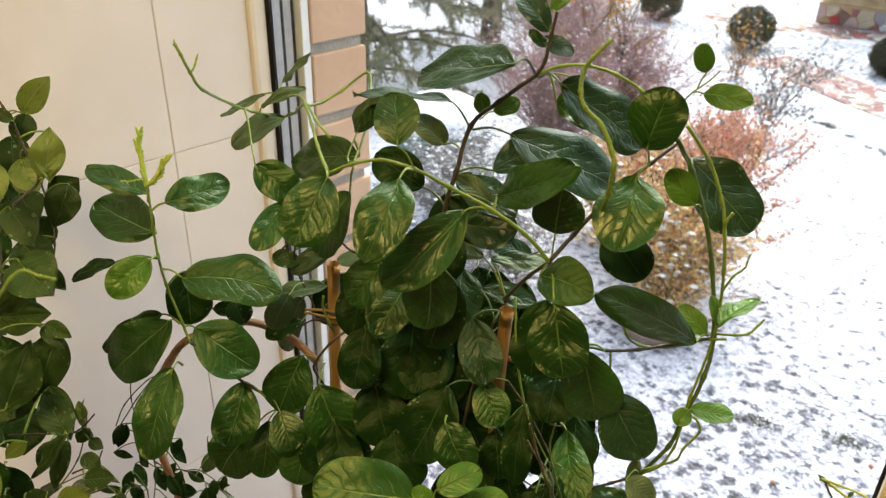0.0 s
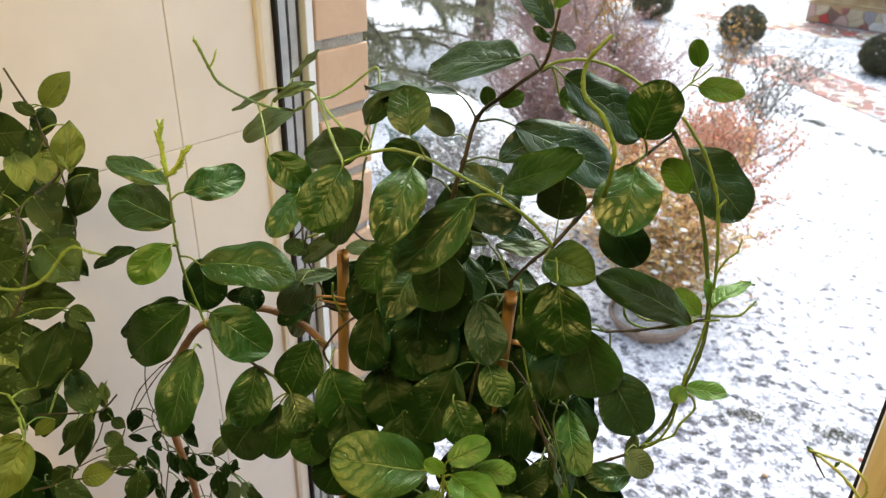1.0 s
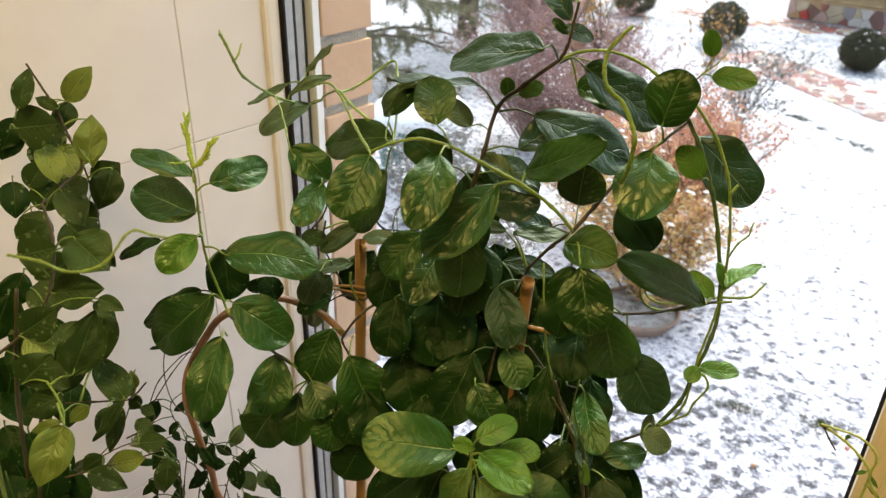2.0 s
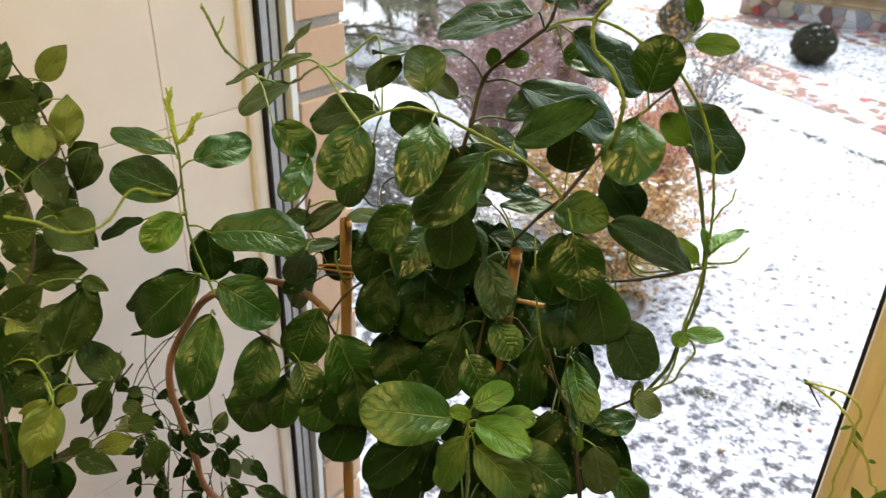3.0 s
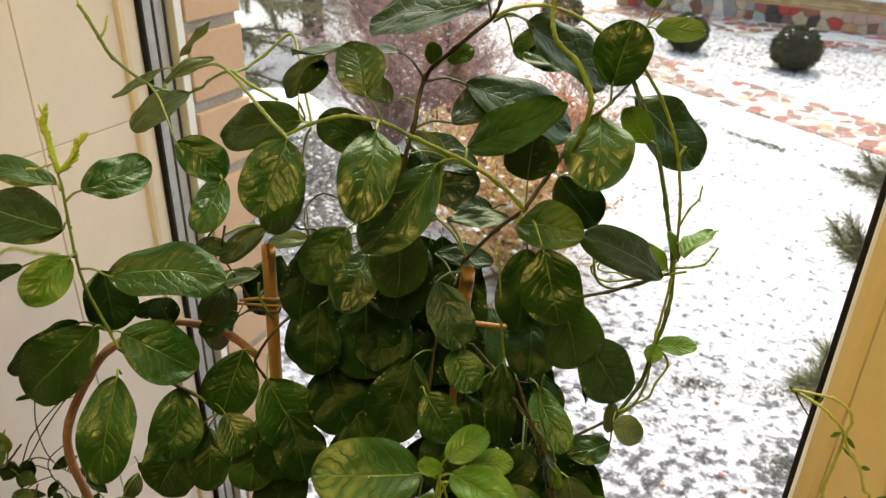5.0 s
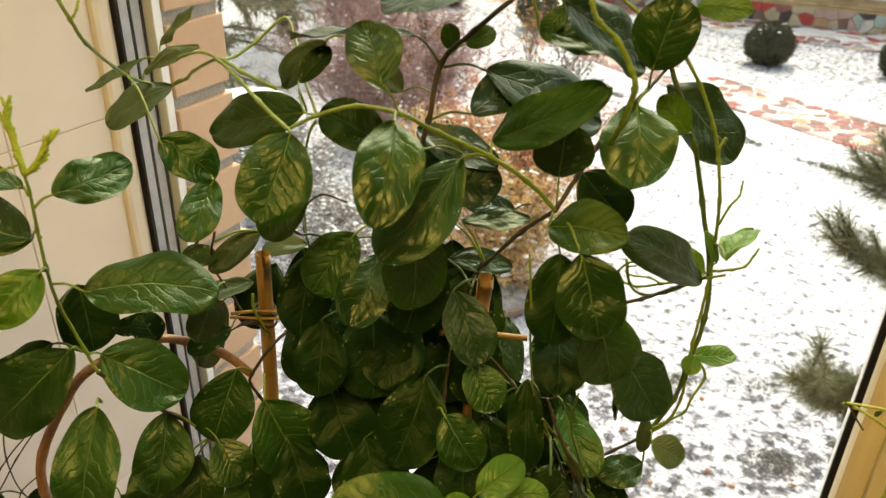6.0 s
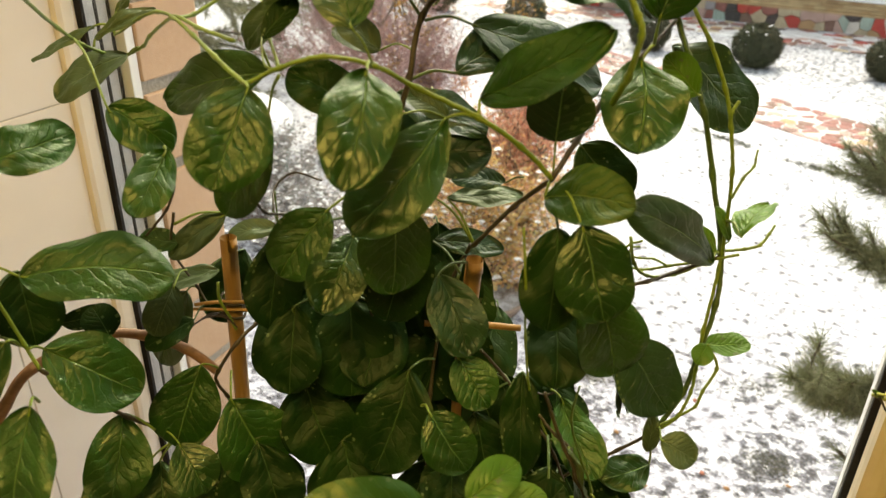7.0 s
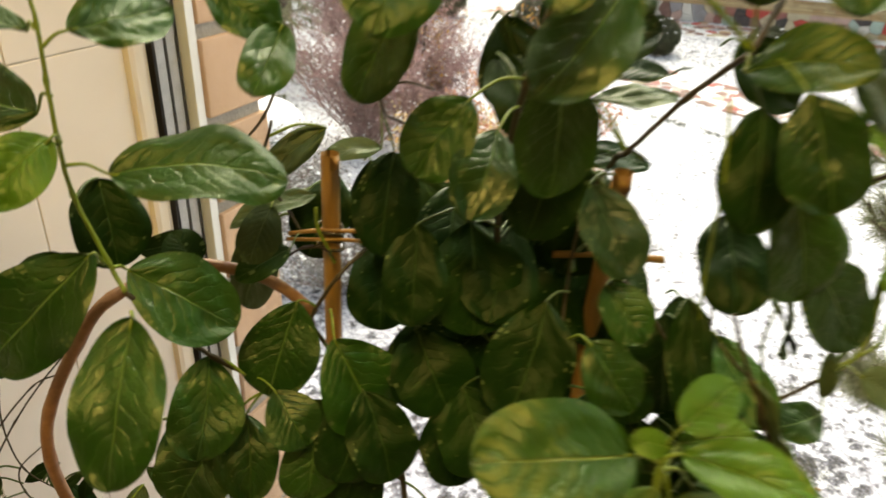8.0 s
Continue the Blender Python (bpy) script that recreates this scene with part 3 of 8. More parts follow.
# the teal tub with its cap of snow
tub = thing("garden_tub", (-5.9, 6.9, GROUND), "teal plastic garden tub capped with snow", "tub")
TEAL = speckled("teal_plastic", (0.035, 0.13, 0.12), (0.06, 0.19, 0.17), 5, 0.5)
bm = bmesh.new()
prof = [(0.50, 0.0), (0.56, 0.30), (0.60, 0.62), (0.64, 0.64), (0.64, 0.70), (0.58, 0.71)]
rings = [[bm.verts.new((a * math.cos(k * math.pi / 18), a * math.sin(k * math.pi / 18), h)) for k in range(36)] for a, h in prof]
for a, b in zip(rings, rings[1:]):
    for k in range(36):
        bm.faces.new((a[k], a[(k + 1) % 36], b[(k + 1) % 36], b[k]))
part("wall", bm, TEAL, tub)
bm = bmesh.new()
bmesh.ops.create_uvsphere(bm, u_segments=36, v_segments=18, radius=1.0)
for q in bm.verts:
    n = q.co.copy()
    q.co = Vector((n.x * 0.64, n.y * 0.64, 0.70 + max(n.z, -0.1) * 0.36)) * (1 + 0.03 * noise.noise(n * 3))
part("snow_cap", bm, PURE_SNOW, tub, "rounded cap of snow")

# the wide clay planter at the foot of the autumn shrub
POTTERY = speckled("worn_clay", (0.17, 0.115, 0.09), (0.34, 0.25, 0.20), 6, 0.85, relief=0.5, distance=0.006)
bowl = thing("clay_planter", (-2.16, 5.50, GROUND), "wide low clay planter dusted with snow round the autumn shrub", "planter")
prof = [(0.27, -0.06), (0.30, 0.0), (0.335, 0.06), (0.355, 0.095), (0.365, 0.10), (0.365, 0.125), (0.345, 0.132), (0.335, 0.12), (0.33, 0.06)]
bm = bmesh.new()
rings = [[bm.verts.new((a * (1 + 0.012 * math.sin(3 * k * 0.13)) * math.cos(k * math.pi / 24), a * math.sin(k * math.pi / 24), h)) for k in range(48)] for a, h in prof]
for a, b in zip(rings, rings[1:]):
    for k in range(48):
        bm.faces.new((a[k], a[(k + 1) % 48], b[(k + 1) % 48], b[k]))
part("wall", bm, POTTERY, bowl)
bm = bmesh.new()
rings = [[bm.verts.new((0.335 * f * math.cos(k * math.pi / 16), 0.335 * f * math.sin(k * math.pi / 16), 0.095 + 0.05 * (1 - f) + 0.025 * noise.noise(Vector((3 * f * math.cos(k * 0.196), 3 * f * math.sin(k * 0.196), 1))))) for k in range(32)] for f in (1.0, 0.75, 0.5, 0.25, 0.02)]
for a, b in zip(rings, rings[1:]):
    for k in range(32):
        bm.faces.new((a[k], a[(k + 1) % 32], b[(k + 1) % 32], b[k]))
part("soil", bm, speckled("snowy_soil", (0.10, 0.075, 0.055), (0.62, 0.62, 0.64), 9, 0.9, relief=0.6, distance=0.01), bowl, "dark soil dusted with snow")

# fallen leaves
LITTER = [speckled("orange_leaf", (0.22, 0.10, 0.04), (0.32, 0.17, 0.06), 30, 0.7), speckled("red_leaf", (0.26, 0.08, 0.05), (0.36, 0.13, 0.08), 30, 0.7)]
for k, (x, y, c) in enumerate(((0.06, 4.06, 0), (-0.10, 4.13, 1), (0.30, 3.88, 0), (-0.42, 3.85, 0), (-0.25, 4.9, 1), (0.05, 3.60, 0), (-0.7, 4.3, 0), (0.42, 4.25, 0))):
    lf = thing("fallen_leaf", (x, y, ground_height(x, y) + 0.012), "fallen autumn leaf lying on the snow", "leaf", "fallen leaves on the snow")
    bm = bmesh.new()
    rim = [bm.verts.new((0.021 * math.cos(a) * (1 + 0.25 * math.cos(5 * a)), 0.017 * math.sin(a) * (1 + 0.25 * math.cos(5 * a)), 0.002 * math.sin(2 * a + k))) for a in (j * math.pi / 10 for j in range(20))]
    mid = bm.verts.new((0, 0, 0.004))
    for j in range(20):
        bm.faces.new((rim[j], rim[(j + 1) % 20], mid))
    g = bmesh.ops.extrude_face_region(bm, geom=list(bm.faces))
    bmesh.ops.translate(bm, verts=[q for q in g["geom"] if isinstance(q, bmesh.types.BMVert)], vec=(0, 0, 0.0012))
    o = part("blade", bm, LITTER[c], lf)
    lf.rotation_euler = (0.15, 0.1, k * 1.3)

# grass tufts that break the snow near the window
v, f = [], []
for k in range(420):
    y = 2.6 + 5.5 * rnd.random() ** 1.3
    x = rnd.uniform(-4.0, 1.6)
    if noise.noise(Vector((x * 1.1, y * 1.1, 5))) < 0.02:
        continue
    for j in range(9):
        p = Vector((x + rnd.gauss(0, 0.03), y + rnd.gauss(0, 0.03), ground_height(x, y) - 0.005))
        d = Vector((rnd.gauss(0, 1), rnd.gauss(0, 1), 0.55)).normalized() * rnd.uniform(0.02, 0.055)
        w = d.orthogonal().normalized() * 0.0025
        b = len(v)
        v += [p - w, p + w, p + d]
        f.append((b, b + 1, b + 2))
for a, b in (((-3.34, 13.03), (-2.41, 12.37)), ((-2.11, 12.04), (-0.26, 11.09)), ((-0.1, 11.0), (1.2, 10.3))):
    for k in range(220):
        t = rnd.random()
        x, y = a[0] + (b[0] - a[0]) * t + rnd.gauss(0, 0.06), a[1] + (b[1] - a[1]) * t + rnd.gauss(0, 0.06)
        if noise.noise(Vector((x * 2.5, y * 2.5, 9))) < -0.12:
            continue
        for j in range(5):
            p = Vector((x + rnd.gauss(0, 0.02), y + rnd.gauss(0, 0.02), ground_height(x, y) - 0.005))
            d = Vector((rnd.gauss(0, 1), rnd.gauss(0, 1), 0.6)).normalized() * rnd.uniform(0.03, 0.07)
            w = d.orthogonal().normalized() * 0.006
            b0 = len(v)
            v += [p - w, p + w, p + d]
            f.append((b0, b0 + 1, b0 + 2))
for k in range(760):
    t = rnd.random()
    x, y = -1.25 + 1.56 * t + rnd.gauss(0, 0.05), 4.74 + 0.61 * t + rnd.gauss(0, 0.07)
    if k > 600:
        x, y = 0.27 + rnd.gauss(0, 0.08), 4.42 + rnd.gauss(0, 0.06)
    for j in range(4):
        p = Vector((x + rnd.gauss(0, 0.02), y + rnd.gauss(0, 0.02), ground_height(x, y) - 0.004))
        d = Vector((rnd.gauss(0, 1), rnd.gauss(0, 1), 0.4)).normalized() * rnd.uniform(0.02, 0.045)
        w = d.orthogonal().normalized() * 0.003
        b0 = len(v)
        v += [p - w, p + w, p + d]
        f.append((b0, b0 + 1, b0 + 2))
GRASS = island_colours("winter_grass", [(0.0, (0.040, 0.045, 0.030)), (0.6, (0.085, 0.090, 0.060)), (1.0, (0.17, 0.16, 0.11))])
raw("grass_tufts", v, f, GRASS, None, "dark grass tufts breaking through the snow", "stuff")

# ---- plants: leaves and stems ----
def math_node(t, op, a, b=None):
    n = t.nodes.new("ShaderNodeMath")
    n.operation = op
    for k, v in enumerate((a, b)):
        if v is None:
            continue
        if isinstance(v, (int, float)):
            n.inputs[k].default_value = v
        else:
            t.links.new(v, n.inputs[k])
    return n.outputs[0]


def mixed(t, fac, a, b):
    n = t.nodes.new("ShaderNodeMix")
    n.data_type = "RGBA"
    for sock, v in ((n.inputs[0], fac), (n.inputs[6], a), (n.inputs[7], b)):
        if isinstance(v, tuple):
            sock.default_value = (*v, 1)
        elif isinstance(v, (int, float)):
            sock.default_value = v
        else:
            t.links.new(v, sock)
    return n.outputs[2]


def leaf_material(name, dark, light, rib, rough=0.30, cream=0.0, quilt=1.0, glow=0.10, spread=0.47, shine=0.5, tint=(0.90, 1.0, 0.66)):
    """A leathery leaf: midrib and side veins in its own length and width, pillows between them and fine crumpled relief."""
    m, t, b = material(name, rough)
    b.inputs["Specular IOR Level"].default_value = shine
    b.inputs["Specular Tint"].default_value = (*tint, 1)
    uv = node(t, "UVMap")
    sep = node(t, "SeparateXYZ")
    t.links.new(uv.outputs[0], sep.inputs[0])
    info = node(t, "ObjectInfo")
    u = sep.outputs[0]
    side = math_node(t, "SUBTRACT", sep.outputs[1], 0.5)
    across = math_node(t, "MULTIPLY", math_node(t, "ABSOLUTE", side), 2.0)
    co = node(t, "TexCoord")
    shift = node(t, "CombineXYZ")
    for k, far in enumerate((3.7, 9.1, 5.3)):
        t.links.new(math_node(t, "MULTIPLY", info.outputs["Random"], far), shift.inputs[k])
    place = t.nodes.new("ShaderNodeVectorMath")
    place.operation = "ADD"
    t.links.new(co.outputs["Object"], place.inputs[0])
    t.links.new(shift.outputs[0], place.inputs[1])

    def grain(scale, detail, rough_n=0.5):
        n = node(t, "TexNoise", Scale=scale, Detail=detail, Roughness=rough_n)
        t.links.new(place.outputs[0], n.inputs["Vector"])
        return n.outputs["Fac"]

    big, wob, fold, fine = grain(17.0, 3.0), grain(55.0, 2.0), grain(240.0, 3.0, 0.65), grain(800.0, 3.0)
    s = math_node(t, "SUBTRACT", math_node(t, "MULTIPLY", u, 7.5), math_node(t, "MULTIPLY", across, 2.4))
    s = math_node(t, "ADD", s, math_node(t, "MULTIPLY", wob, 1.9))
    s = math_node(t, "ADD", s, math_node(t, "MULTIPLY", math_node(t, "GREATER_THAN", side, 0.0), 0.45))
    wave = math_node(t, "PINGPONG", s, 0.5)
    vein = math_node(t, "SUBTRACT", 1.0, math_node(t, "MINIMUM", math_node(t, "MULTIPLY", wave, 9.0), 1.0))
    rib_w = math_node(t, "SUBTRACT", 1.0, math_node(t, "MINIMUM", math_node(t, "MULTIPLY", across, math_node(t, "ADD", 17.0, math_node(t, "MULTIPLY", u, 22.0))), 1.0))
    shade = math_node(t, "ADD", math_node(t, "MULTIPLY", big, 0.9), math_node(t, "MULTIPLY", info.outputs["Random"], 0.35))
    col = ramp(t, shade, [(0.35, dark), (0.85, light)]).outputs[0]
    # golden lamp sheen painted into the base colour, in patches between the side veins
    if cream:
        sheen_patch = math_node(t, "MULTIPLY", math_node(t, "SUBTRACT", big, spread), 6.0)
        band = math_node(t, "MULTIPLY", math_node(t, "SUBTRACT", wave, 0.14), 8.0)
        fac = math_node(t, "MINIMUM", math_node(t, "MULTIPLY", math_node(t, "MAXIMUM", sheen_patch, 0.0), math_node(t, "ADD", math_node(t, "MAXIMUM", band, 0.0), 0.18)), 1.0)
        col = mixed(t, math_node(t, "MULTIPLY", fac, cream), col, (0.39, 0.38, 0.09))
    col = mixed(t, math_node(t, "MULTIPLY", vein, 0.05), col, rib)
    col = mixed(t, math_node(t, "MULTIPLY", rib_w, 0.80), col, rib)
    t.links.new(col, b.inputs["Base Color"])
    t.links.new(math_node(t, "ADD", math_node(t, "MULTIPLY", fold, 0.14), rough - 0.07), b.inputs["Roughness"])
    inner = math_node(t, "SUBTRACT", 1.0, math_node(t, "MULTIPLY", across, across))
    crisp = math_node(t, "MINIMUM", math_node(t, "MAXIMUM", math_node(t, "MULTIPLY", math_node(t, "SUBTRACT", big, 0.36), 5.0), 0.15), 1.0)
    pillow = math_node(t, "MULTIPLY", math_node(t, "POWER", math_node(t, "MULTIPLY", wave, 2.0), 0.6), math_node(t, "MULTIPLY", inner, 0.27))
    h = math_node(t, "MULTIPLY", crisp, math_node(t, "ADD", pillow, math_node(t, "MULTIPLY", fold, 0.72)))
    h = math_node(t, "ADD", h, math_node(t, "MULTIPLY", wob, 0.62))
    h = math_node(t, "ADD", h, math_node(t, "MULTIPLY", math_node(t, "MULTIPLY", fine, crisp), 0.07))
    h = math_node(t, "SUBTRACT", h, math_node(t, "MULTIPLY", rib_w, 0.70))
    h = math_node(t, "SUBTRACT", h, math_node(t, "MULTIPLY", math_node(t, "MULTIPLY", vein, inner), 0.22))
    bump(t, b, h, quilt, 0.0015)
    lit = node(t, "BsdfTranslucent")
    thin = mixed(t, 0.5, col, (0.16, 0.30, 0.03))
    t.links.new(thin, lit.inputs["Color"])
    mx = node(t, "MixShader", Fac=glow)
    t.links.new(b.outputs[0], mx.inputs[1])
    t.links.new(lit.outputs[0], mx.inputs[2])
    t.links.new(mx.outputs[0], t.nodes["Material Output"].inputs["Surface"])
    return m


UNDER = leaf_material("leaf_underside", (0.060, 0.105, 0.035), (0.10, 0.15, 0.055), (0.18, 0.25, 0.09), 0.55, 0, 0.6)
GREEN = leaf_material("leaf_green", (0.005, 0.032, 0.004), (0.017, 0.080, 0.008), (0.18, 0.32, 0.08), 0.32, glow=0.08, shine=0.52)
# leaf green darkened for the shade inside the foliage; also naturally dark small leaves
DARK_SHADE = leaf_material("leaf_dark_shade", (0.003, 0.019, 0.0025), (0.008, 0.037, 0.0045), (0.06, 0.12, 0.035), 0.44, quilt=0.6, glow=0.04, shine=0.20)
COOL = leaf_material("leaf_bluish", (0.008, 0.034, 0.010), (0.020, 0.062, 0.020), (0.12, 0.20, 0.09), 0.33, quilt=1.0, glow=0.06, shine=0.34, tint=(0.94, 1.0, 1.0))
MATTE = leaf_material("leaf_matte", (0.010, 0.032, 0.006), (0.030, 0.068, 0.014), (0.09, 0.15, 0.045), 0.46, quilt=0.6, glow=0.07, shine=0.30)
YOUNG = leaf_material("leaf_young", (0.038, 0.125, 0.010), (0.085, 0.215, 0.020), (0.26, 0.42, 0.07), 0.33, quilt=1.0, glow=0.15)
OLIVE = leaf_material("leaf_olive", (0.085, 0.140, 0.020), (0.150, 0.215, 0.036), (0.28, 0.36, 0.08), 0.38, quilt=0.7, glow=0.12)
PALE = leaf_material("leaf_pale", (0.030, 0.066, 0.026), (0.060, 0.105, 0.045), (0.13, 0.20, 0.08), 0.40, quilt=0.7)
# two greens that carry the painted golden sheen
GOLD_SHEEN = leaf_material("leaf_gold_sheen", (0.016, 0.070, 0.008), (0.045, 0.125, 0.016), (0.28, 0.38, 0.09), 0.35, cream=0.15)
STRIPE_SHEEN = leaf_material("leaf_striped_sheen", (0.006, 0.036, 0.004), (0.018, 0.075, 0.008), (0.24, 0.36, 0.08), 0.31, cream=0.10, spread=0.52)
BARK = speckled("stem_bark", (0.026, 0.024, 0.010), (0.060, 0.050, 0.020), 60, 0.6)
SHOOT = speckled("stem_green", (0.10, 0.175, 0.014), (0.19, 0.285, 0.028), 40, 0.45)
STALK = speckled("leaf_stalk", (0.035, 0.075, 0.010), (0.07, 0.13, 0.02), 40, 0.5)
BROAD, OBOVATE, POINTED, SLIM = "broad", "obovate", "pointed", "slim"
leaf_rnd = random.Random(5)


def half_width(u, shape):
    """Half the blade's width at u of its length: blunt at both ends, or tapering to the stalk or the tip."""
    if shape == BROAD:
        return max(0.0, 1 - abs(2 * u ** 1.06 - 1) ** 2.15) ** (0.60 - 0.08 * u)
    if shape == OBOVATE:
        return max(0.0, 1 - abs(2 * u ** 1.22 - 1) ** 2.2) ** (0.62 - 0.12 * u)
    if shape == POINTED:
        return max(0.0, math.sin(math.pi * u ** 0.78)) ** 0.72 * (1 - 0.30 * max(0.0, u - 0.75) / 0.25)
    return max(0.0, math.sin(math.pi * u ** 0.85)) ** 0.85


def leaf(plant, knot, base, tip, width, face, mat, shape=BROAD):
    """One leaf of the plant: a thin two-sided blade from base to tip whose upper side looks along face, and its stalk from the knot."""
    r = leaf_rnd
    knot, base, tip = Vector(knot), Vector(base), Vector(tip)
    ax = tip - base
    size = ax.length
    x = ax.normalized()
    z = Vector(face)
    z = (z - x * z.dot(x)).normalized()
    m = Matrix((x, z.cross(x), z)).transposed().to_4x4()
    m.translation = base
    arch, fold, twist = r.uniform(0.02, 0.10), r.uniform(0.04, 0.26), r.uniform(-0.12, 0.12)
    bend, waves, phase = r.uniform(-0.035, 0.035), r.uniform(0.008, 0.040), r.uniform(0, 6.28)
    nu, nv = (24, 14) if size > 0.05 else (10, 6)
    bm = bmesh.new()
    uvl = bm.loops.layers.uv.new("UVMap")
    sides = []
    for thick in (0.0, -0.0005):
        grid = []
        for i in range(nu + 1):
            u = (1 - math.cos(math.pi * i / nu)) / 2
            h = half_width(u, shape) * width * 0.53
            row = []
            for j in range(nv + 1):
                v = 2 * j / nv - 1
                hh = h * (1 + 0.05 * math.sin(7 * u + phase + (2 if v > 0 else 0)))
                y = v * hh + bend * size * 4 * u * (1 - u)
                up = arch * size * 4 * u * (1 - u) + fold * abs(v) ** 1.3 * hh * (1 - 0.5 * abs(v))
                up += twist * v * hh * (u - 0.3) + waves * size * abs(v) ** 2 * math.sin(11 * u + phase * (1 if v > 0 else 2))
                up += (0.0034 * noise.noise(Vector((u * 4, v * 2.2, phase))) + 0.0011 * noise.noise(Vector((u * 9, v * 5, phase + 7)))) * min(1.0, size / 0.06)
                edge = 1 - abs(v) ** 4
                row.append(bm.verts.new((u * size, y, up + thick * (0.3 + 0.7 * edge))))
            grid.append(row)
        sides.append(grid)
    for k, grid in enumerate(sides):
        for i in range(nu):
            for j in range(nv):
                q = [(i, j), (i + 1, j), (i + 1, j + 1), (i, j + 1)]
                if k:
                    q.reverse()
                fc = bm.faces.new([grid[a][c] for a, c in q])
                fc.material_index = k
                for lp, (a, c) in zip(fc.loops, q):
                    lp[uvl].uv = ((1 - math.cos(math.pi * a / nu)) / 2, c / nv)
    back, stalk = m.inverted(), None
    mid = (knot + base) / 2 + Vector((0, 0, 0.12 * (knot - base).length))
    if (knot - base).length > 0.002:
        stalk = tube([back @ knot, back @ mid, back @ base, Vector((size * 0.10, 0, -0.0002))], 0.0013 if size > 0.05 else 0.0008, 0.0007, 6, step=4)
    ob = part("leaf", bm, [mat, UNDER], plant)
    ob.matrix_local = Matrix.Translation(plant.location).inverted() @ m
    if stalk:
        part("stalk", stalk, STALK if mat in (DARK_SHADE, COOL) else SHOOT, ob)
    return ob


def stem(plant, mat, r0, r1, *points):
    """A stem through the points, its radii in millimetres, swollen a little at each joint."""
    o = plant.location
    bm = tube([Vector(p) - o for p in points], r0 / 1120, r1 / 1120, 8, knots=0.42, step=7, wobble=r1 / 6500, seed=len(points))
    return part("stem", bm, mat, plant)


def pot(plant, radius, height, mat, label):
    """A round pot with a rolled rim, a foot and soil, below the plant."""
    p = thing("plant_pot", (plant.location.x, plant.location.y, 0.0), label, "plant pot")
    prof = [(0.72, 0.0), (0.75, 0.02), (0.95, 0.90), (1.03, 0.91), (1.05, 0.95), (1.03, 1.0), (0.96, 1.0), (0.92, 0.93), (0.0, 0.93)]
    bm = bmesh.new()
    n = 40
    rings = [[bm.verts.new((radius * a * math.cos(2 * math.pi * k / n), radius * a * math.sin(2 * math.pi * k / n), height * h))
              for k in range(n)] for a, h in prof[:-1]]
    for a, b in zip(rings, rings[1:]):
        for k in range(n):
            bm.faces.new((a[k], a[(k + 1) % n], b[(k + 1) % n], b[k]))
    bm.faces.new(list(reversed(rings[0])))
    part("wall", bm, mat, p)
    bm = bmesh.new()
    top = [bm.verts.new((radius * 0.93 * math.cos(2 * math.pi * k / n), radius * 0.93 * math.sin(2 * math.pi * k / n), height * 0.92)) for k in range(n)]
    bm.faces.new(top)
    part("soil", bm, SOIL, p, "dark potting soil")
    return p


SOIL = speckled("soil", (0.020, 0.014, 0.009), (0.045, 0.032, 0.020), 40, 0.95, relief=1.0, distance=0.006)
CLAY = speckled("clay", (0.30, 0.14, 0.08), (0.40, 0.20, 0.11), 8, 0.8)

# the large climbing plant before the window
MAIN = thing("climbing_houseplant", (-0.48, 0.48, 0.40), "large glossy dark green climbing houseplant by the window", "houseplant")
pot(MAIN, 0.17, 0.45, CLAY, "tall clay pot of the climbing plant")
for x, y in ((-0.43, 0.476), (-0.51, 0.46), (-0.40, 0.49)):
    stem(MAIN, BARK, 4.0, 3.0, (-0.48 + 0.3 * (x + 0.48), y, 0.40), ((x - 0.48) / 2, y, 0.65), (x, y, 0.83))
stem(MAIN, BARK, 2.82, 2.29, (-0.430, 0.476, 0.842), (-0.447, 0.502, 0.923), (-0.458, 0.520, 1.006), (-0.458, 0.522, 1.074), (-0.441, 0.511, 1.146), (-0.426, 0.508, 1.201), (-0.419, 0.512, 1.232), (-0.417, 0.529, 1.274), (-0.396, 0.542, 1.299), (-0.369, 0.561, 1.326))
stem(MAIN, SHOOT, 1.84, 1.36, (-0.369, 0.561, 1.326), (-0.353, 0.572, 1.334), (-0.331, 0.581, 1.337), (-0.311, 0.597, 1.330), (-0.290, 0.609, 1.317), (-0.271, 0.621, 1.296), (-0.259, 0.629, 1.275), (-0.248, 0.649, 1.242))
stem(MAIN, STALK, 2.6, 2.4, (-0.259, 0.629, 1.275), (-0.248, 0.649, 1.242), (-0.229, 0.654, 1.198), (-0.214, 0.659, 1.147), (-0.194, 0.645, 1.084), (-0.189, 0.627, 1.046), (-0.194, 0.609, 1.005), (-0.199, 0.598, 0.971), (-0.215, 0.579, 0.936))
stem(MAIN, SHOOT, 1.94, 1.51, (-0.254, 0.634, 1.288), (-0.234, 0.652, 1.253), (-0.217, 0.655, 1.219), (-0.207, 0.651, 1.191), (-0.199, 0.647, 1.156), (-0.195, 0.648, 1.110), (-0.193, 0.639, 1.072), (-0.194, 0.615, 1.025), (-0.193, 0.603, 0.994), (-0.193, 0.597, 0.974), (-0.199, 0.587, 0.953), (-0.215, 0.579, 0.935))
stem(MAIN, SHOOT, 1.68, 1.20, (-0.193, 0.605, 1.008), (-0.184, 0.611, 1.008), (-0.177, 0.613, 0.993), (-0.184, 0.598, 0.977), (-0.187, 0.594, 0.963), (-0.199, 0.587, 0.953), (-0.213, 0.578, 0.944))
stem(MAIN, BARK, 1.76, 1.32, (-0.215, 0.579, 0.936), (-0.242, 0.572, 0.910), (-0.276, 0.560, 0.882), (-0.300, 0.553, 0.853))
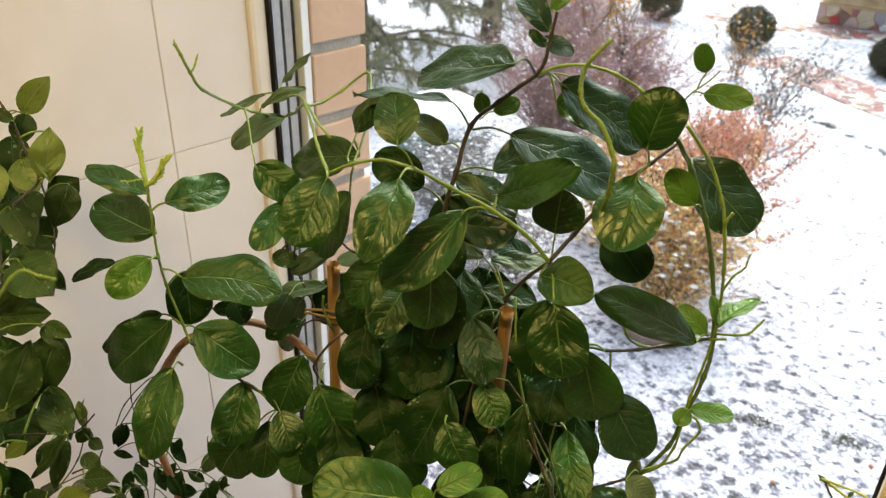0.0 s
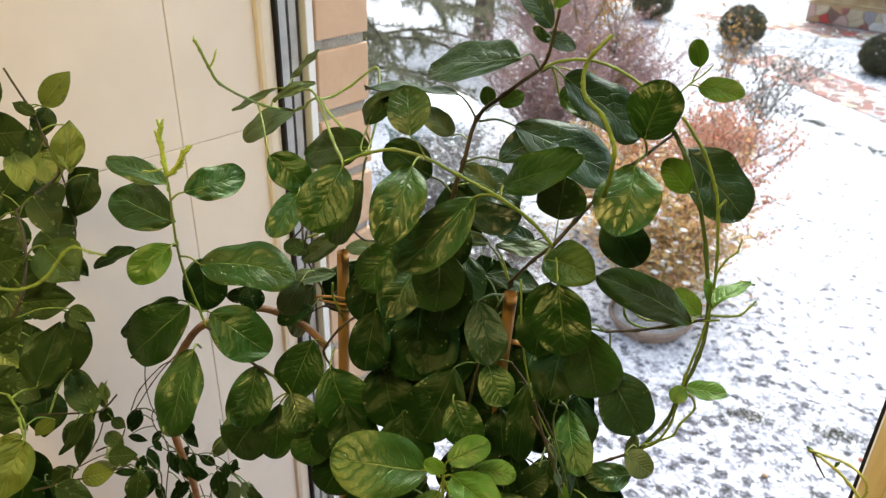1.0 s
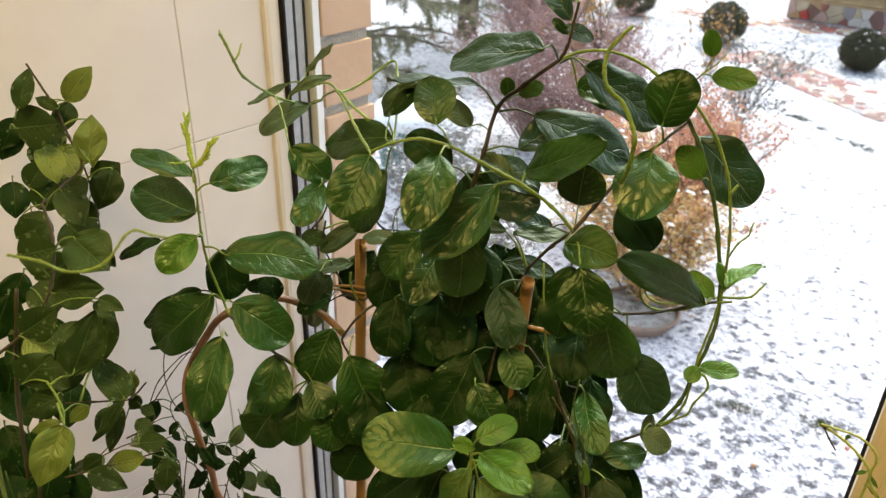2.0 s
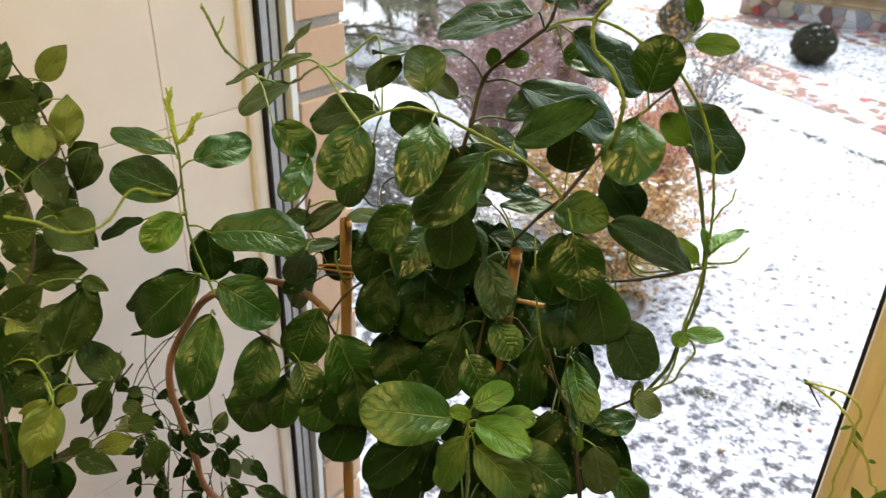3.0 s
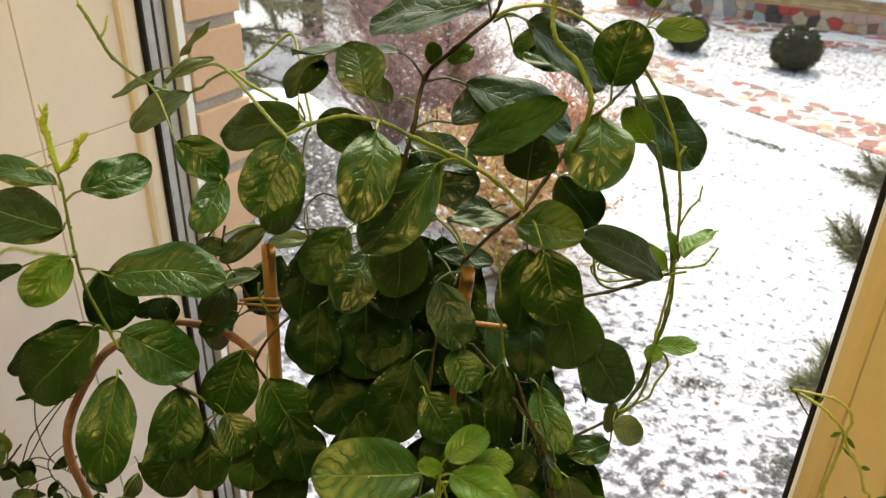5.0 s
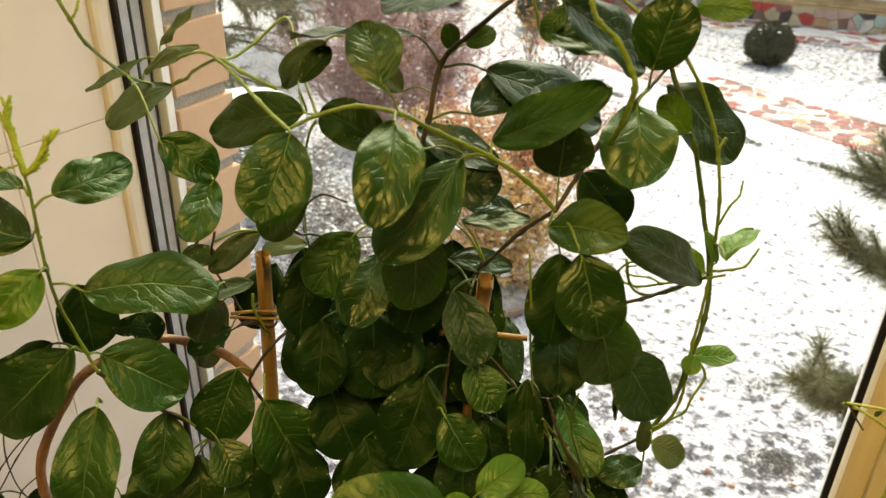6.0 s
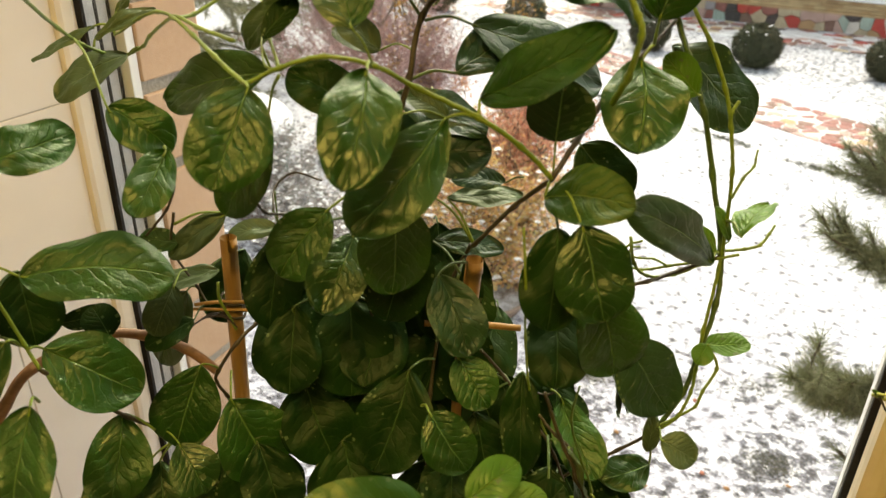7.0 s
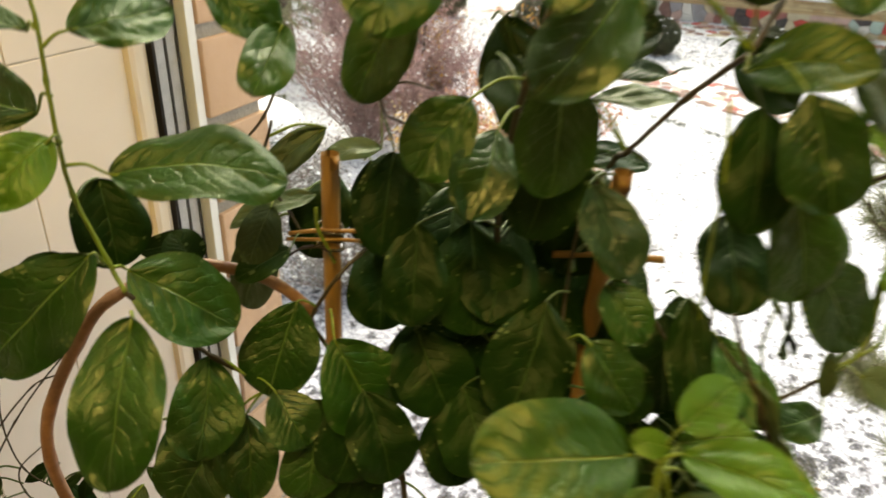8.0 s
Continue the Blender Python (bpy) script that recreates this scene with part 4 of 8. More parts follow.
stem(MAIN, BARK, 1.94, 1.58, (-0.369, 0.561, 1.326), (-0.363, 0.562, 1.339), (-0.360, 0.564, 1.361), (-0.357, 0.565, 1.381))
stem(MAIN, SHOOT, 2.08, 1.52, (-0.308, 0.512, 1.178), (-0.330, 0.503, 1.201), (-0.355, 0.486, 1.222), (-0.388, 0.464, 1.242), (-0.408, 0.442, 1.259), (-0.434, 0.428, 1.264), (-0.458, 0.415, 1.257), (-0.476, 0.404, 1.247))
stem(MAIN, SHOOT, 1.8, 1.4, (-0.476, 0.404, 1.247), (-0.522, 0.432, 1.253), (-0.564, 0.461, 1.257), (-0.607, 0.490, 1.260), (-0.647, 0.515, 1.257), (-0.688, 0.535, 1.245), (-0.728, 0.552, 1.228), (-0.749, 0.561, 1.220))
stem(MAIN, SHOOT, 1.7, 1.6, (-0.507, 0.435, 1.264), (-0.563, 0.465, 1.262), (-0.614, 0.497, 1.259), (-0.685, 0.540, 1.229), (-0.710, 0.556, 1.215), (-0.737, 0.560, 1.203), (-0.748, 0.551, 1.204), (-0.730, 0.508, 1.223), (-0.700, 0.462, 1.248), (-0.656, 0.401, 1.286), (-0.652, 0.388, 1.306), (-0.656, 0.383, 1.323), (-0.662, 0.381, 1.333))
stem(MAIN, SHOOT, 1.8, 1.3, (-0.607, 0.490, 1.260), (-0.609, 0.514, 1.259), (-0.603, 0.537, 1.268), (-0.591, 0.564, 1.285), (-0.570, 0.548, 1.273), (-0.525, 0.497, 1.253), (-0.467, 0.427, 1.253))
stem(MAIN, SHOOT, 0.96, 0.72, (-0.467, 0.427, 1.253), (-0.480, 0.431, 1.252), (-0.510, 0.467, 1.253), (-0.531, 0.497, 1.258))
stem(MAIN, SHOOT, 0.80, 0.56, (-0.652, 0.388, 1.306), (-0.650, 0.393, 1.312), (-0.651, 0.397, 1.319))
stem(MAIN, SHOOT, 1.76, 1.28, (-0.646, 0.340, 1.020), (-0.656, 0.340, 1.040), (-0.671, 0.337, 1.084), (-0.666, 0.331, 1.123), (-0.662, 0.329, 1.158), (-0.660, 0.329, 1.189), (-0.661, 0.329, 1.205))
stem(MAIN, BARK, 2.11, 1.94, (-0.646, 0.340, 1.020), (-0.640, 0.362, 0.984), (-0.629, 0.394, 0.939), (-0.609, 0.428, 0.897), (-0.572, 0.447, 0.857), (-0.509, 0.460, 0.813))
stem(MAIN, BARK, 2.29, 1.58, (-0.308, 0.512, 1.178), (-0.300, 0.535, 1.199), (-0.293, 0.557, 1.217), (-0.286, 0.576, 1.235), (-0.275, 0.589, 1.248), (-0.267, 0.597, 1.258), (-0.258, 0.628, 1.271))
stem(MAIN, BARK, 2.11, 1.58, (-0.308, 0.512, 1.178), (-0.341, 0.533, 1.142), (-0.377, 0.547, 1.095), (-0.388, 0.568, 1.082), (-0.408, 0.566, 1.030), (-0.405, 0.528, 0.948), (-0.392, 0.492, 0.850))
stem(MAIN, SHOOT, 2.5, 2.0, (-0.282, 0.548, 1.224), (-0.270, 0.532, 1.249), (-0.263, 0.521, 1.278), (-0.267, 0.523, 1.289), (-0.280, 0.523, 1.309), (-0.293, 0.518, 1.321), (-0.300, 0.520, 1.333), (-0.303, 0.527, 1.346), (-0.298, 0.529, 1.358), (-0.288, 0.539, 1.373))
stem(MAIN, BARK, 1.84, 1.59, (-0.264, 0.557, 1.079), (-0.242, 0.583, 1.077), (-0.221, 0.611, 1.079), (-0.208, 0.627, 1.081), (-0.194, 0.644, 1.082))
stem(MAIN, SHOOT, 1.68, 1.20, (-0.193, 0.647, 1.086), (-0.177, 0.653, 1.089), (-0.166, 0.656, 1.094), (-0.161, 0.664, 1.102), (-0.158, 0.670, 1.108))
stem(MAIN, SHOOT, 1.56, 1.20, (-0.260, 0.581, 1.114), (-0.253, 0.574, 1.095), (-0.243, 0.585, 1.081), (-0.225, 0.606, 1.076), (-0.208, 0.627, 1.079), (-0.195, 0.644, 1.082))
stem(MAIN, SHOOT, 1.32, 0.96, (-0.195, 0.643, 1.135), (-0.190, 0.649, 1.151), (-0.184, 0.659, 1.159), (-0.184, 0.662, 1.164), (-0.184, 0.666, 1.171))
stem(MAIN, SHOOT, 1.68, 1.20, (-0.205, 0.657, 1.210), (-0.208, 0.652, 1.202), (-0.207, 0.651, 1.191))
stem(MAIN, BARK, 1.41, 1.14, (-0.597, 0.450, 1.166), (-0.613, 0.470, 1.129), (-0.627, 0.472, 1.104), (-0.646, 0.474, 1.084), (-0.657, 0.473, 1.072))
stem(MAIN, BARK, 1.41, 1.14, (-0.622, 0.474, 1.101), (-0.642, 0.486, 1.056), (-0.623, 0.490, 1.020), (-0.612, 0.488, 1.007))
stem(MAIN, BARK, 1.9, 1.6, (-0.559, 0.512, 1.001), (-0.563, 0.493, 0.996), (-0.571, 0.474, 0.984), (-0.587, 0.463, 0.955), (-0.590, 0.463, 0.942), (-0.585, 0.468, 0.925), (-0.583, 0.487, 0.887))
stem(MAIN, BARK, 1.41, 1.06, (-0.515, 0.443, 1.157), (-0.530, 0.478, 1.120), (-0.533, 0.507, 1.105), (-0.517, 0.534, 1.089))
stem(MAIN, BARK, 1.23, 1.06, (-0.552, 0.518, 1.100), (-0.572, 0.549, 1.106), (-0.561, 0.564, 1.117), (-0.533, 0.566, 1.114))
stem(MAIN, BARK, 1.58, 1.23, (-0.366, 0.546, 0.996), (-0.344, 0.551, 0.970), (-0.315, 0.552, 0.932), (-0.292, 0.549, 0.903), (-0.269, 0.544, 0.849), (-0.258, 0.542, 0.793))
stem(MAIN, SHOOT, 1.12, 0.96, (-0.312, 0.468, 1.159), (-0.307, 0.468, 1.111), (-0.308, 0.480, 1.066), (-0.306, 0.504, 0.996), (-0.292, 0.528, 0.934))
stem(MAIN, BARK, 1.23, 1.06, (-0.303, 0.577, 0.980), (-0.302, 0.565, 0.959), (-0.317, 0.559, 0.956))
stem(MAIN, SHOOT, 1.60, 1.28, (-0.305, 0.355, 1.005), (-0.304, 0.355, 0.972), (-0.306, 0.363, 0.921), (-0.316, 0.375, 0.865), (-0.332, 0.390, 0.798))
stem(MAIN, SHOOT, 0.96, 0.72, (-0.256, 0.637, 1.317), (-0.261, 0.636, 1.309), (-0.262, 0.632, 1.294))
stem(MAIN, SHOOT, 0.96, 0.64, (-0.256, 0.637, 1.317), (-0.245, 0.645, 1.329), (-0.239, 0.648, 1.338))
stem(MAIN, BARK, 1.5, 1.8, (-0.287, 0.470, 1.031), (-0.280, 0.470, 1.013), (-0.268, 0.470, 0.986), (-0.256, 0.470, 0.964), (-0.244, 0.470, 0.933), (-0.232, 0.470, 0.869), (-0.222, 0.470, 0.814))
stem(MAIN, BARK, 1.2, 1.5, (-0.291, 0.475, 1.005), (-0.277, 0.475, 0.991), (-0.264, 0.475, 0.981), (-0.258, 0.475, 0.955), (-0.245, 0.475, 0.937), (-0.243, 0.475, 0.907), (-0.232, 0.475, 0.872), (-0.227, 0.475, 0.806))
stem(MAIN, STALK, 1.0, 1.3, (-0.264, 0.478, 1.039), (-0.267, 0.478, 1.007), (-0.257, 0.478, 0.975), (-0.245, 0.478, 0.946), (-0.246, 0.478, 0.911))
stem(MAIN, SHOOT, 1.5, 1.3, (-0.180, 0.640, 1.089), (-0.208, 0.640, 1.076), (-0.234, 0.640, 1.065), (-0.256, 0.640, 1.056), (-0.271, 0.640, 1.059), (-0.275, 0.640, 1.068), (-0.268, 0.640, 1.078), (-0.258, 0.640, 1.084))
stem(MAIN, SHOOT, 1.2, 1.0, (-0.234, 0.638, 1.066), (-0.246, 0.638, 1.070), (-0.258, 0.638, 1.068), (-0.267, 0.638, 1.069), (-0.266, 0.638, 1.076), (-0.259, 0.638, 1.079))
leaf(MAIN, (-0.719, 0.491, 1.232), (-0.642, 0.444, 1.198), (-0.604, 0.466, 1.162), 0.039, (0.73, -0.49, 0.48), GREEN)
leaf(MAIN, (-0.597, 0.450, 1.166), (-0.569, 0.424, 1.182), (-0.556, 0.374, 1.153), 0.030, (0.55, -0.31, 0.78), GREEN)
leaf(MAIN, (-0.477, 0.404, 1.248), (-0.468, 0.396, 1.248), (-0.466, 0.352, 1.198), 0.047, (0.56, -0.61, 0.56), GREEN)
leaf(MAIN, (-0.510, 0.467, 1.253), (-0.508, 0.472, 1.236), (-0.599, 0.460, 1.206), 0.042, (-0.05, -0.87, 0.49), GREEN)
leaf(MAIN, (-0.466, 0.425, 1.249), (-0.490, 0.441, 1.213), (-0.517, 0.420, 1.143), 0.041, (-0.03, -0.95, 0.30), GREEN)
leaf(MAIN, (-0.409, 0.441, 1.258), (-0.393, 0.408, 1.265), (-0.378, 0.353, 1.215), 0.041, (0.45, -0.53, 0.72), GREEN)
leaf(MAIN, (-0.356, 0.486, 1.222), (-0.371, 0.470, 1.223), (-0.397, 0.392, 1.168), 0.044, (0.45, -0.61, 0.65), GREEN, OBOVATE)
leaf(MAIN, (-0.408, 0.442, 1.259), (-0.413, 0.427, 1.283), (-0.441, 0.450, 1.317), 0.037, (0.38, -0.59, 0.71), GREEN)
leaf(MAIN, (-0.418, 0.528, 1.274), (-0.439, 0.525, 1.294), (-0.528, 0.485, 1.290), 0.048, (-0.10, 0.13, 0.99), DARK_SHADE)
leaf(MAIN, (-0.441, 0.511, 1.146), (-0.462, 0.467, 1.141), (-0.482, 0.428, 1.099), 0.043, (0.41, -0.76, 0.51), GREEN, OBOVATE)
leaf(MAIN, (-0.446, 0.514, 1.126), (-0.447, 0.478, 1.120), (-0.445, 0.425, 1.078), 0.041, (0.44, -0.55, 0.71), GREEN, OBOVATE)
leaf(MAIN, (-0.433, 0.509, 1.176), (-0.405, 0.460, 1.166), (-0.405, 0.458, 1.089), 0.050, (0.55, -0.84, 0.02), GREEN, OBOVATE)
leaf(MAIN, (-0.447, 0.515, 1.120), (-0.412, 0.510, 1.114), (-0.425, 0.485, 1.044), 0.051, (0.36, -0.90, 0.25), DARK_SHADE)
leaf(MAIN, (-0.384, 0.547, 1.077), (-0.393, 0.514, 1.080), (-0.354, 0.488, 1.030), 0.042, (0.40, -0.65, 0.65), COOL, OBOVATE)
leaf(MAIN, (-0.370, 0.560, 1.326), (-0.350, 0.496, 1.350), (-0.454, 0.500, 1.324), 0.056, (-0.23, -0.49, 0.84), COOL)
leaf(MAIN, (-0.415, 0.529, 1.271), (-0.389, 0.553, 1.267), (-0.303, 0.608, 1.222), 0.060, (0.60, -0.34, 0.73), COOL, OBOVATE)
leaf(MAIN, (-0.355, 0.487, 1.223), (-0.358, 0.497, 1.231), (-0.271, 0.481, 1.288), 0.034, (-0.30, -0.93, 0.20), GREEN)
leaf(MAIN, (-0.419, 0.512, 1.232), (-0.391, 0.533, 1.236), (-0.355, 0.584, 1.259), 0.037, (0.26, -0.54, 0.80), COOL)
leaf(MAIN, (-0.367, 0.560, 1.323), (-0.325, 0.529, 1.333), (-0.268, 0.579, 1.279), 0.048, (0.78, -0.30, 0.54), COOL)
leaf(MAIN, (-0.367, 0.564, 1.326), (-0.333, 0.582, 1.319), (-0.351, 0.570, 1.296), 0.015, (0.12, -0.91, 0.40), GREEN)
leaf(MAIN, (-0.362, 0.566, 1.330), (-0.352, 0.571, 1.300), (-0.295, 0.587, 1.288), 0.031, (0.31, -0.52, 0.79), GREEN)
leaf(MAIN, (-0.266, 0.594, 1.259), (-0.262, 0.575, 1.279), (-0.252, 0.583, 1.333), 0.045, (0.26, -0.96, 0.09), GREEN)
leaf(MAIN, (-0.266, 0.594, 1.259), (-0.271, 0.584, 1.249), (-0.256, 0.531, 1.199), 0.055, (0.21, -0.64, 0.74), GREEN)
leaf(MAIN, (-0.339, 0.678, 1.148), (-0.323, 0.648, 1.157), (-0.277, 0.650, 1.113), 0.048, (0.46, -0.77, 0.45), DARK_SHADE)
leaf(MAIN, (-0.309, 0.516, 1.178), (-0.311, 0.522, 1.201), (-0.309, 0.524, 1.245), 0.044, (0.35, -0.93, 0.03), GREEN)
leaf(MAIN, (-0.248, 0.649, 1.242), (-0.265, 0.684, 1.240), (-0.195, 0.692, 1.181), 0.060, (0.54, -0.63, 0.56), COOL, OBOVATE)
leaf(MAIN, (-0.232, 0.647, 1.211), (-0.234, 0.635, 1.216), (-0.262, 0.628, 1.245), 0.026, (0.51, -0.81, 0.30), YOUNG)
leaf(MAIN, (-0.256, 0.637, 1.317), (-0.246, 0.637, 1.318), (-0.203, 0.639, 1.318), 0.022, (0.04, -0.83, 0.56), YOUNG)
leaf(MAIN, (-0.254, 0.641, 1.320), (-0.250, 0.645, 1.334), (-0.257, 0.643, 1.359), 0.017, (0.38, -0.93, 0.03), YOUNG)
leaf(MAIN, (-0.310, 0.514, 1.176), (-0.308, 0.498, 1.169), (-0.244, 0.480, 1.183), 0.039, (-0.33, -0.69, 0.64), STRIPE_SHEEN)
leaf(MAIN, (-0.305, 0.510, 1.176), (-0.275, 0.471, 1.168), (-0.250, 0.457, 1.110), 0.049, (0.43, -0.82, 0.38), GREEN, OBOVATE)
leaf(MAIN, (-0.311, 0.514, 1.167), (-0.296, 0.494, 1.151), (-0.289, 0.467, 1.085), 0.044, (0.34, -0.85, 0.39), DARK_SHADE)
leaf(MAIN, (-0.264, 0.557, 1.079), (-0.270, 0.519, 1.100), (-0.249, 0.529, 1.020), 0.053, (0.57, -0.82, 0.05), GREEN, OBOVATE)
leaf(MAIN, (-0.264, 0.557, 1.079), (-0.305, 0.547, 1.062), (-0.286, 0.499, 1.014), 0.049, (0.25, -0.63, 0.73), DARK_SHADE, OBOVATE)
leaf(MAIN, (-0.198, 0.642, 1.084), (-0.199, 0.608, 1.093), (-0.253, 0.501, 1.172), 0.035, (0.93, -0.31, 0.21), GREEN, OBOVATE)
leaf(MAIN, (-0.260, 0.561, 1.078), (-0.248, 0.545, 1.044), (-0.206, 0.553, 0.982), 0.052, (0.61, -0.72, 0.32), COOL, OBOVATE)
leaf(MAIN, (-0.303, 0.577, 0.980), (-0.254, 0.571, 0.997), (-0.248, 0.587, 0.940), 0.030, (0.99, -0.04, 0.09), PALE)
leaf(MAIN, (-0.305, 0.564, 0.961), (-0.294, 0.557, 0.961), (-0.248, 0.516, 0.922), 0.038, (0.18, -0.57, 0.80), GREEN, OBOVATE)
leaf(MAIN, (-0.215, 0.576, 0.930), (-0.213, 0.565, 0.912), (-0.246, 0.524, 0.916), 0.030, (0.46, -0.29, 0.84), GREEN)
leaf(MAIN, (-0.213, 0.572, 0.943), (-0.205, 0.519, 0.980), (-0.177, 0.523, 0.967), 0.026, (0.39, -0.59, 0.71), PALE)
leaf(MAIN, (-0.214, 0.570, 0.942), (-0.216, 0.560, 0.929), (-0.217, 0.568, 0.963), 0.014, (0.21, -0.95, 0.23), PALE)
leaf(MAIN, (-0.193, 0.612, 1.013), (-0.192, 0.617, 1.011), (-0.155, 0.638, 1.010), 0.022, (0.22, -0.34, 0.91), YOUNG)
leaf(MAIN, (-0.193, 0.605, 1.008), (-0.188, 0.603, 1.021), (-0.193, 0.586, 1.010), 0.017, (0.28, -0.59, 0.75), YOUNG)
leaf(MAIN, (-0.195, 0.647, 1.114), (-0.182, 0.616, 1.116), (-0.166, 0.669, 1.125), 0.029, (-0.41, -0.03, 0.91), YOUNG)
leaf(MAIN, (-0.195, 0.647, 1.087), (-0.190, 0.643, 1.098), (-0.206, 0.649, 1.124), 0.014, (0.72, -0.44, 0.54), YOUNG)
leaf(MAIN, (-0.196, 0.644, 1.084), (-0.197, 0.633, 1.090), (-0.229, 0.632, 1.110), 0.020, (0.43, -0.61, 0.66), YOUNG)
leaf(MAIN, (-0.614, 0.406, 0.921), (-0.637, 0.395, 0.939), (-0.619, 0.350, 0.880), 0.051, (0.59, -0.54, 0.60), GREEN, OBOVATE)
leaf(MAIN, (-0.586, 0.464, 0.958), (-0.593, 0.450, 0.969), (-0.601, 0.414, 0.900), 0.055, (0.52, -0.78, 0.35), GREEN, OBOVATE)
leaf(MAIN, (-0.575, 0.467, 0.957), (-0.556, 0.442, 0.950), (-0.521, 0.446, 0.878), 0.065, (0.79, -0.51, 0.35), GREEN, OBOVATE)
leaf(MAIN, (-0.616, 0.416, 0.912), (-0.588, 0.406, 0.916), (-0.556, 0.397, 0.880), 0.040, (0.60, -0.46, 0.65), GREEN, OBOVATE)
leaf(MAIN, (-0.609, 0.428, 0.897), (-0.644, 0.399, 0.855), (-0.659, 0.359, 0.807), 0.060, (0.44, -0.75, 0.49), GREEN, OBOVATE)
leaf(MAIN, (-0.609, 0.428, 0.897), (-0.626, 0.415, 0.873), (-0.606, 0.384, 0.814), 0.042, (0.62, -0.58, 0.52), GREEN, OBOVATE)
leaf(MAIN, (-0.585, 0.440, 0.872), (-0.573, 0.431, 0.876), (-0.566, 0.404, 0.815), 0.047, (0.58, -0.72, 0.38), GREEN, OBOVATE)
leaf(MAIN, (-0.555, 0.451, 0.845), (-0.552, 0.470, 0.853), (-0.550, 0.435, 0.794), 0.046, (0.55, -0.71, 0.45), DARK_SHADE, OBOVATE)
leaf(MAIN, (-0.602, 0.305, 1.030), (-0.574, 0.281, 1.054), (-0.553, 0.229, 0.986), 0.046, (0.29, -0.71, 0.64), GREEN)
leaf(MAIN, (-0.652, 0.340, 1.037), (-0.655, 0.353, 1.028), (-0.602, 0.390, 0.978), 0.056, (0.76, -0.31, 0.57), GREEN)
leaf(MAIN, (-0.658, 0.338, 1.039), (-0.647, 0.322, 1.056), (-0.707, 0.278, 0.984), 0.057, (0.30, -0.90, 0.30), GREEN, OBOVATE)
leaf(MAIN, (-0.661, 0.340, 1.037), (-0.690, 0.336, 1.038), (-0.745, 0.286, 0.993), 0.035, (0.03, -0.68, 0.73), DARK_SHADE)
leaf(MAIN, (-0.668, 0.334, 1.105), (-0.641, 0.341, 1.102), (-0.557, 0.402, 1.092), 0.054, (0.38, -0.39, 0.84), GREEN)
leaf(MAIN, (-0.674, 0.339, 1.079), (-0.684, 0.368, 1.082), (-0.667, 0.356, 1.025), 0.047, (0.78, -0.52, 0.34), DARK_SHADE)
leaf(MAIN, (-0.636, 0.374, 0.968), (-0.664, 0.421, 0.995), (-0.683, 0.424, 1.020), 0.030, (0.68, -0.46, 0.57), DARK_SHADE)
leaf(MAIN, (-0.664, 0.331, 1.121), (-0.649, 0.314, 1.131), (-0.658, 0.271, 1.104), 0.035, (0.65, -0.50, 0.58), YOUNG)
leaf(MAIN, (-0.665, 0.330, 1.120), (-0.697, 0.300, 1.116), (-0.730, 0.266, 1.096), 0.021, (0.03, -0.53, 0.85), DARK_SHADE)
leaf(MAIN, (-0.666, 0.333, 1.148), (-0.708, 0.353, 1.127), (-0.804, 0.339, 1.138), 0.053, (0.18, -0.58, 0.80), GREEN)
leaf(MAIN, (-0.661, 0.328, 1.187), (-0.690, 0.345, 1.180), (-0.755, 0.315, 1.201), 0.030, (0.38, -0.19, 0.90), GREEN)
leaf(MAIN, (-0.659, 0.329, 1.177), (-0.650, 0.340, 1.185), (-0.641, 0.409, 1.189), 0.036, (0.72, -0.20, 0.66), GREEN)
leaf(MAIN, (-0.749, 0.561, 1.220), (-0.768, 0.585, 1.235), (-0.741, 0.612, 1.273), 0.016, (-0.12, -0.77, 0.63), PALE)
leaf(MAIN, (-0.720, 0.561, 1.212), (-0.727, 0.552, 1.206), (-0.771, 0.502, 1.171), 0.039, (0.10, -0.63, 0.77), PALE)
leaf(MAIN, (-0.751, 0.563, 1.227), (-0.766, 0.554, 1.227), (-0.804, 0.512, 1.199), 0.018, (-0.09, -0.50, 0.86), PALE)
leaf(MAIN, (-0.730, 0.519, 1.219), (-0.730, 0.522, 1.225), (-0.693, 0.561, 1.248), 0.017, (0.12, -0.59, 0.80), PALE)
leaf(MAIN, (-0.627, 0.477, 1.088), (-0.604, 0.517, 1.087), (-0.636, 0.475, 1.054), 0.025, (0.35, -0.73, 0.58), PALE)
leaf(MAIN, (-0.624, 0.490, 1.024), (-0.610, 0.506, 1.033), (-0.660, 0.460, 1.012), 0.028, (-0.03, -0.39, 0.92), PALE)
leaf(MAIN, (-0.623, 0.490, 1.020), (-0.643, 0.496, 1.007), (-0.666, 0.473, 0.931), 0.043, (0.12, -0.96, 0.25), PALE)
leaf(MAIN, (-0.642, 0.486, 1.056), (-0.632, 0.485, 1.065), (-0.662, 0.469, 1.071), 0.022, (0.45, -0.58, 0.68), DARK_SHADE)
leaf(MAIN, (-0.569, 0.544, 1.105), (-0.573, 0.550, 1.065), (-0.610, 0.524, 1.062), 0.021, (0.28, -0.51, 0.82), PALE)
leaf(MAIN, (-0.458, 0.521, 1.043), (-0.498, 0.466, 1.048), (-0.487, 0.434, 0.985), 0.045, (0.53, -0.71, 0.46), DARK_SHADE, OBOVATE)
leaf(MAIN, (-0.552, 0.518, 1.100), (-0.541, 0.512, 1.079), (-0.533, 0.474, 1.011), 0.046, (0.53, -0.71, 0.46), DARK_SHADE)
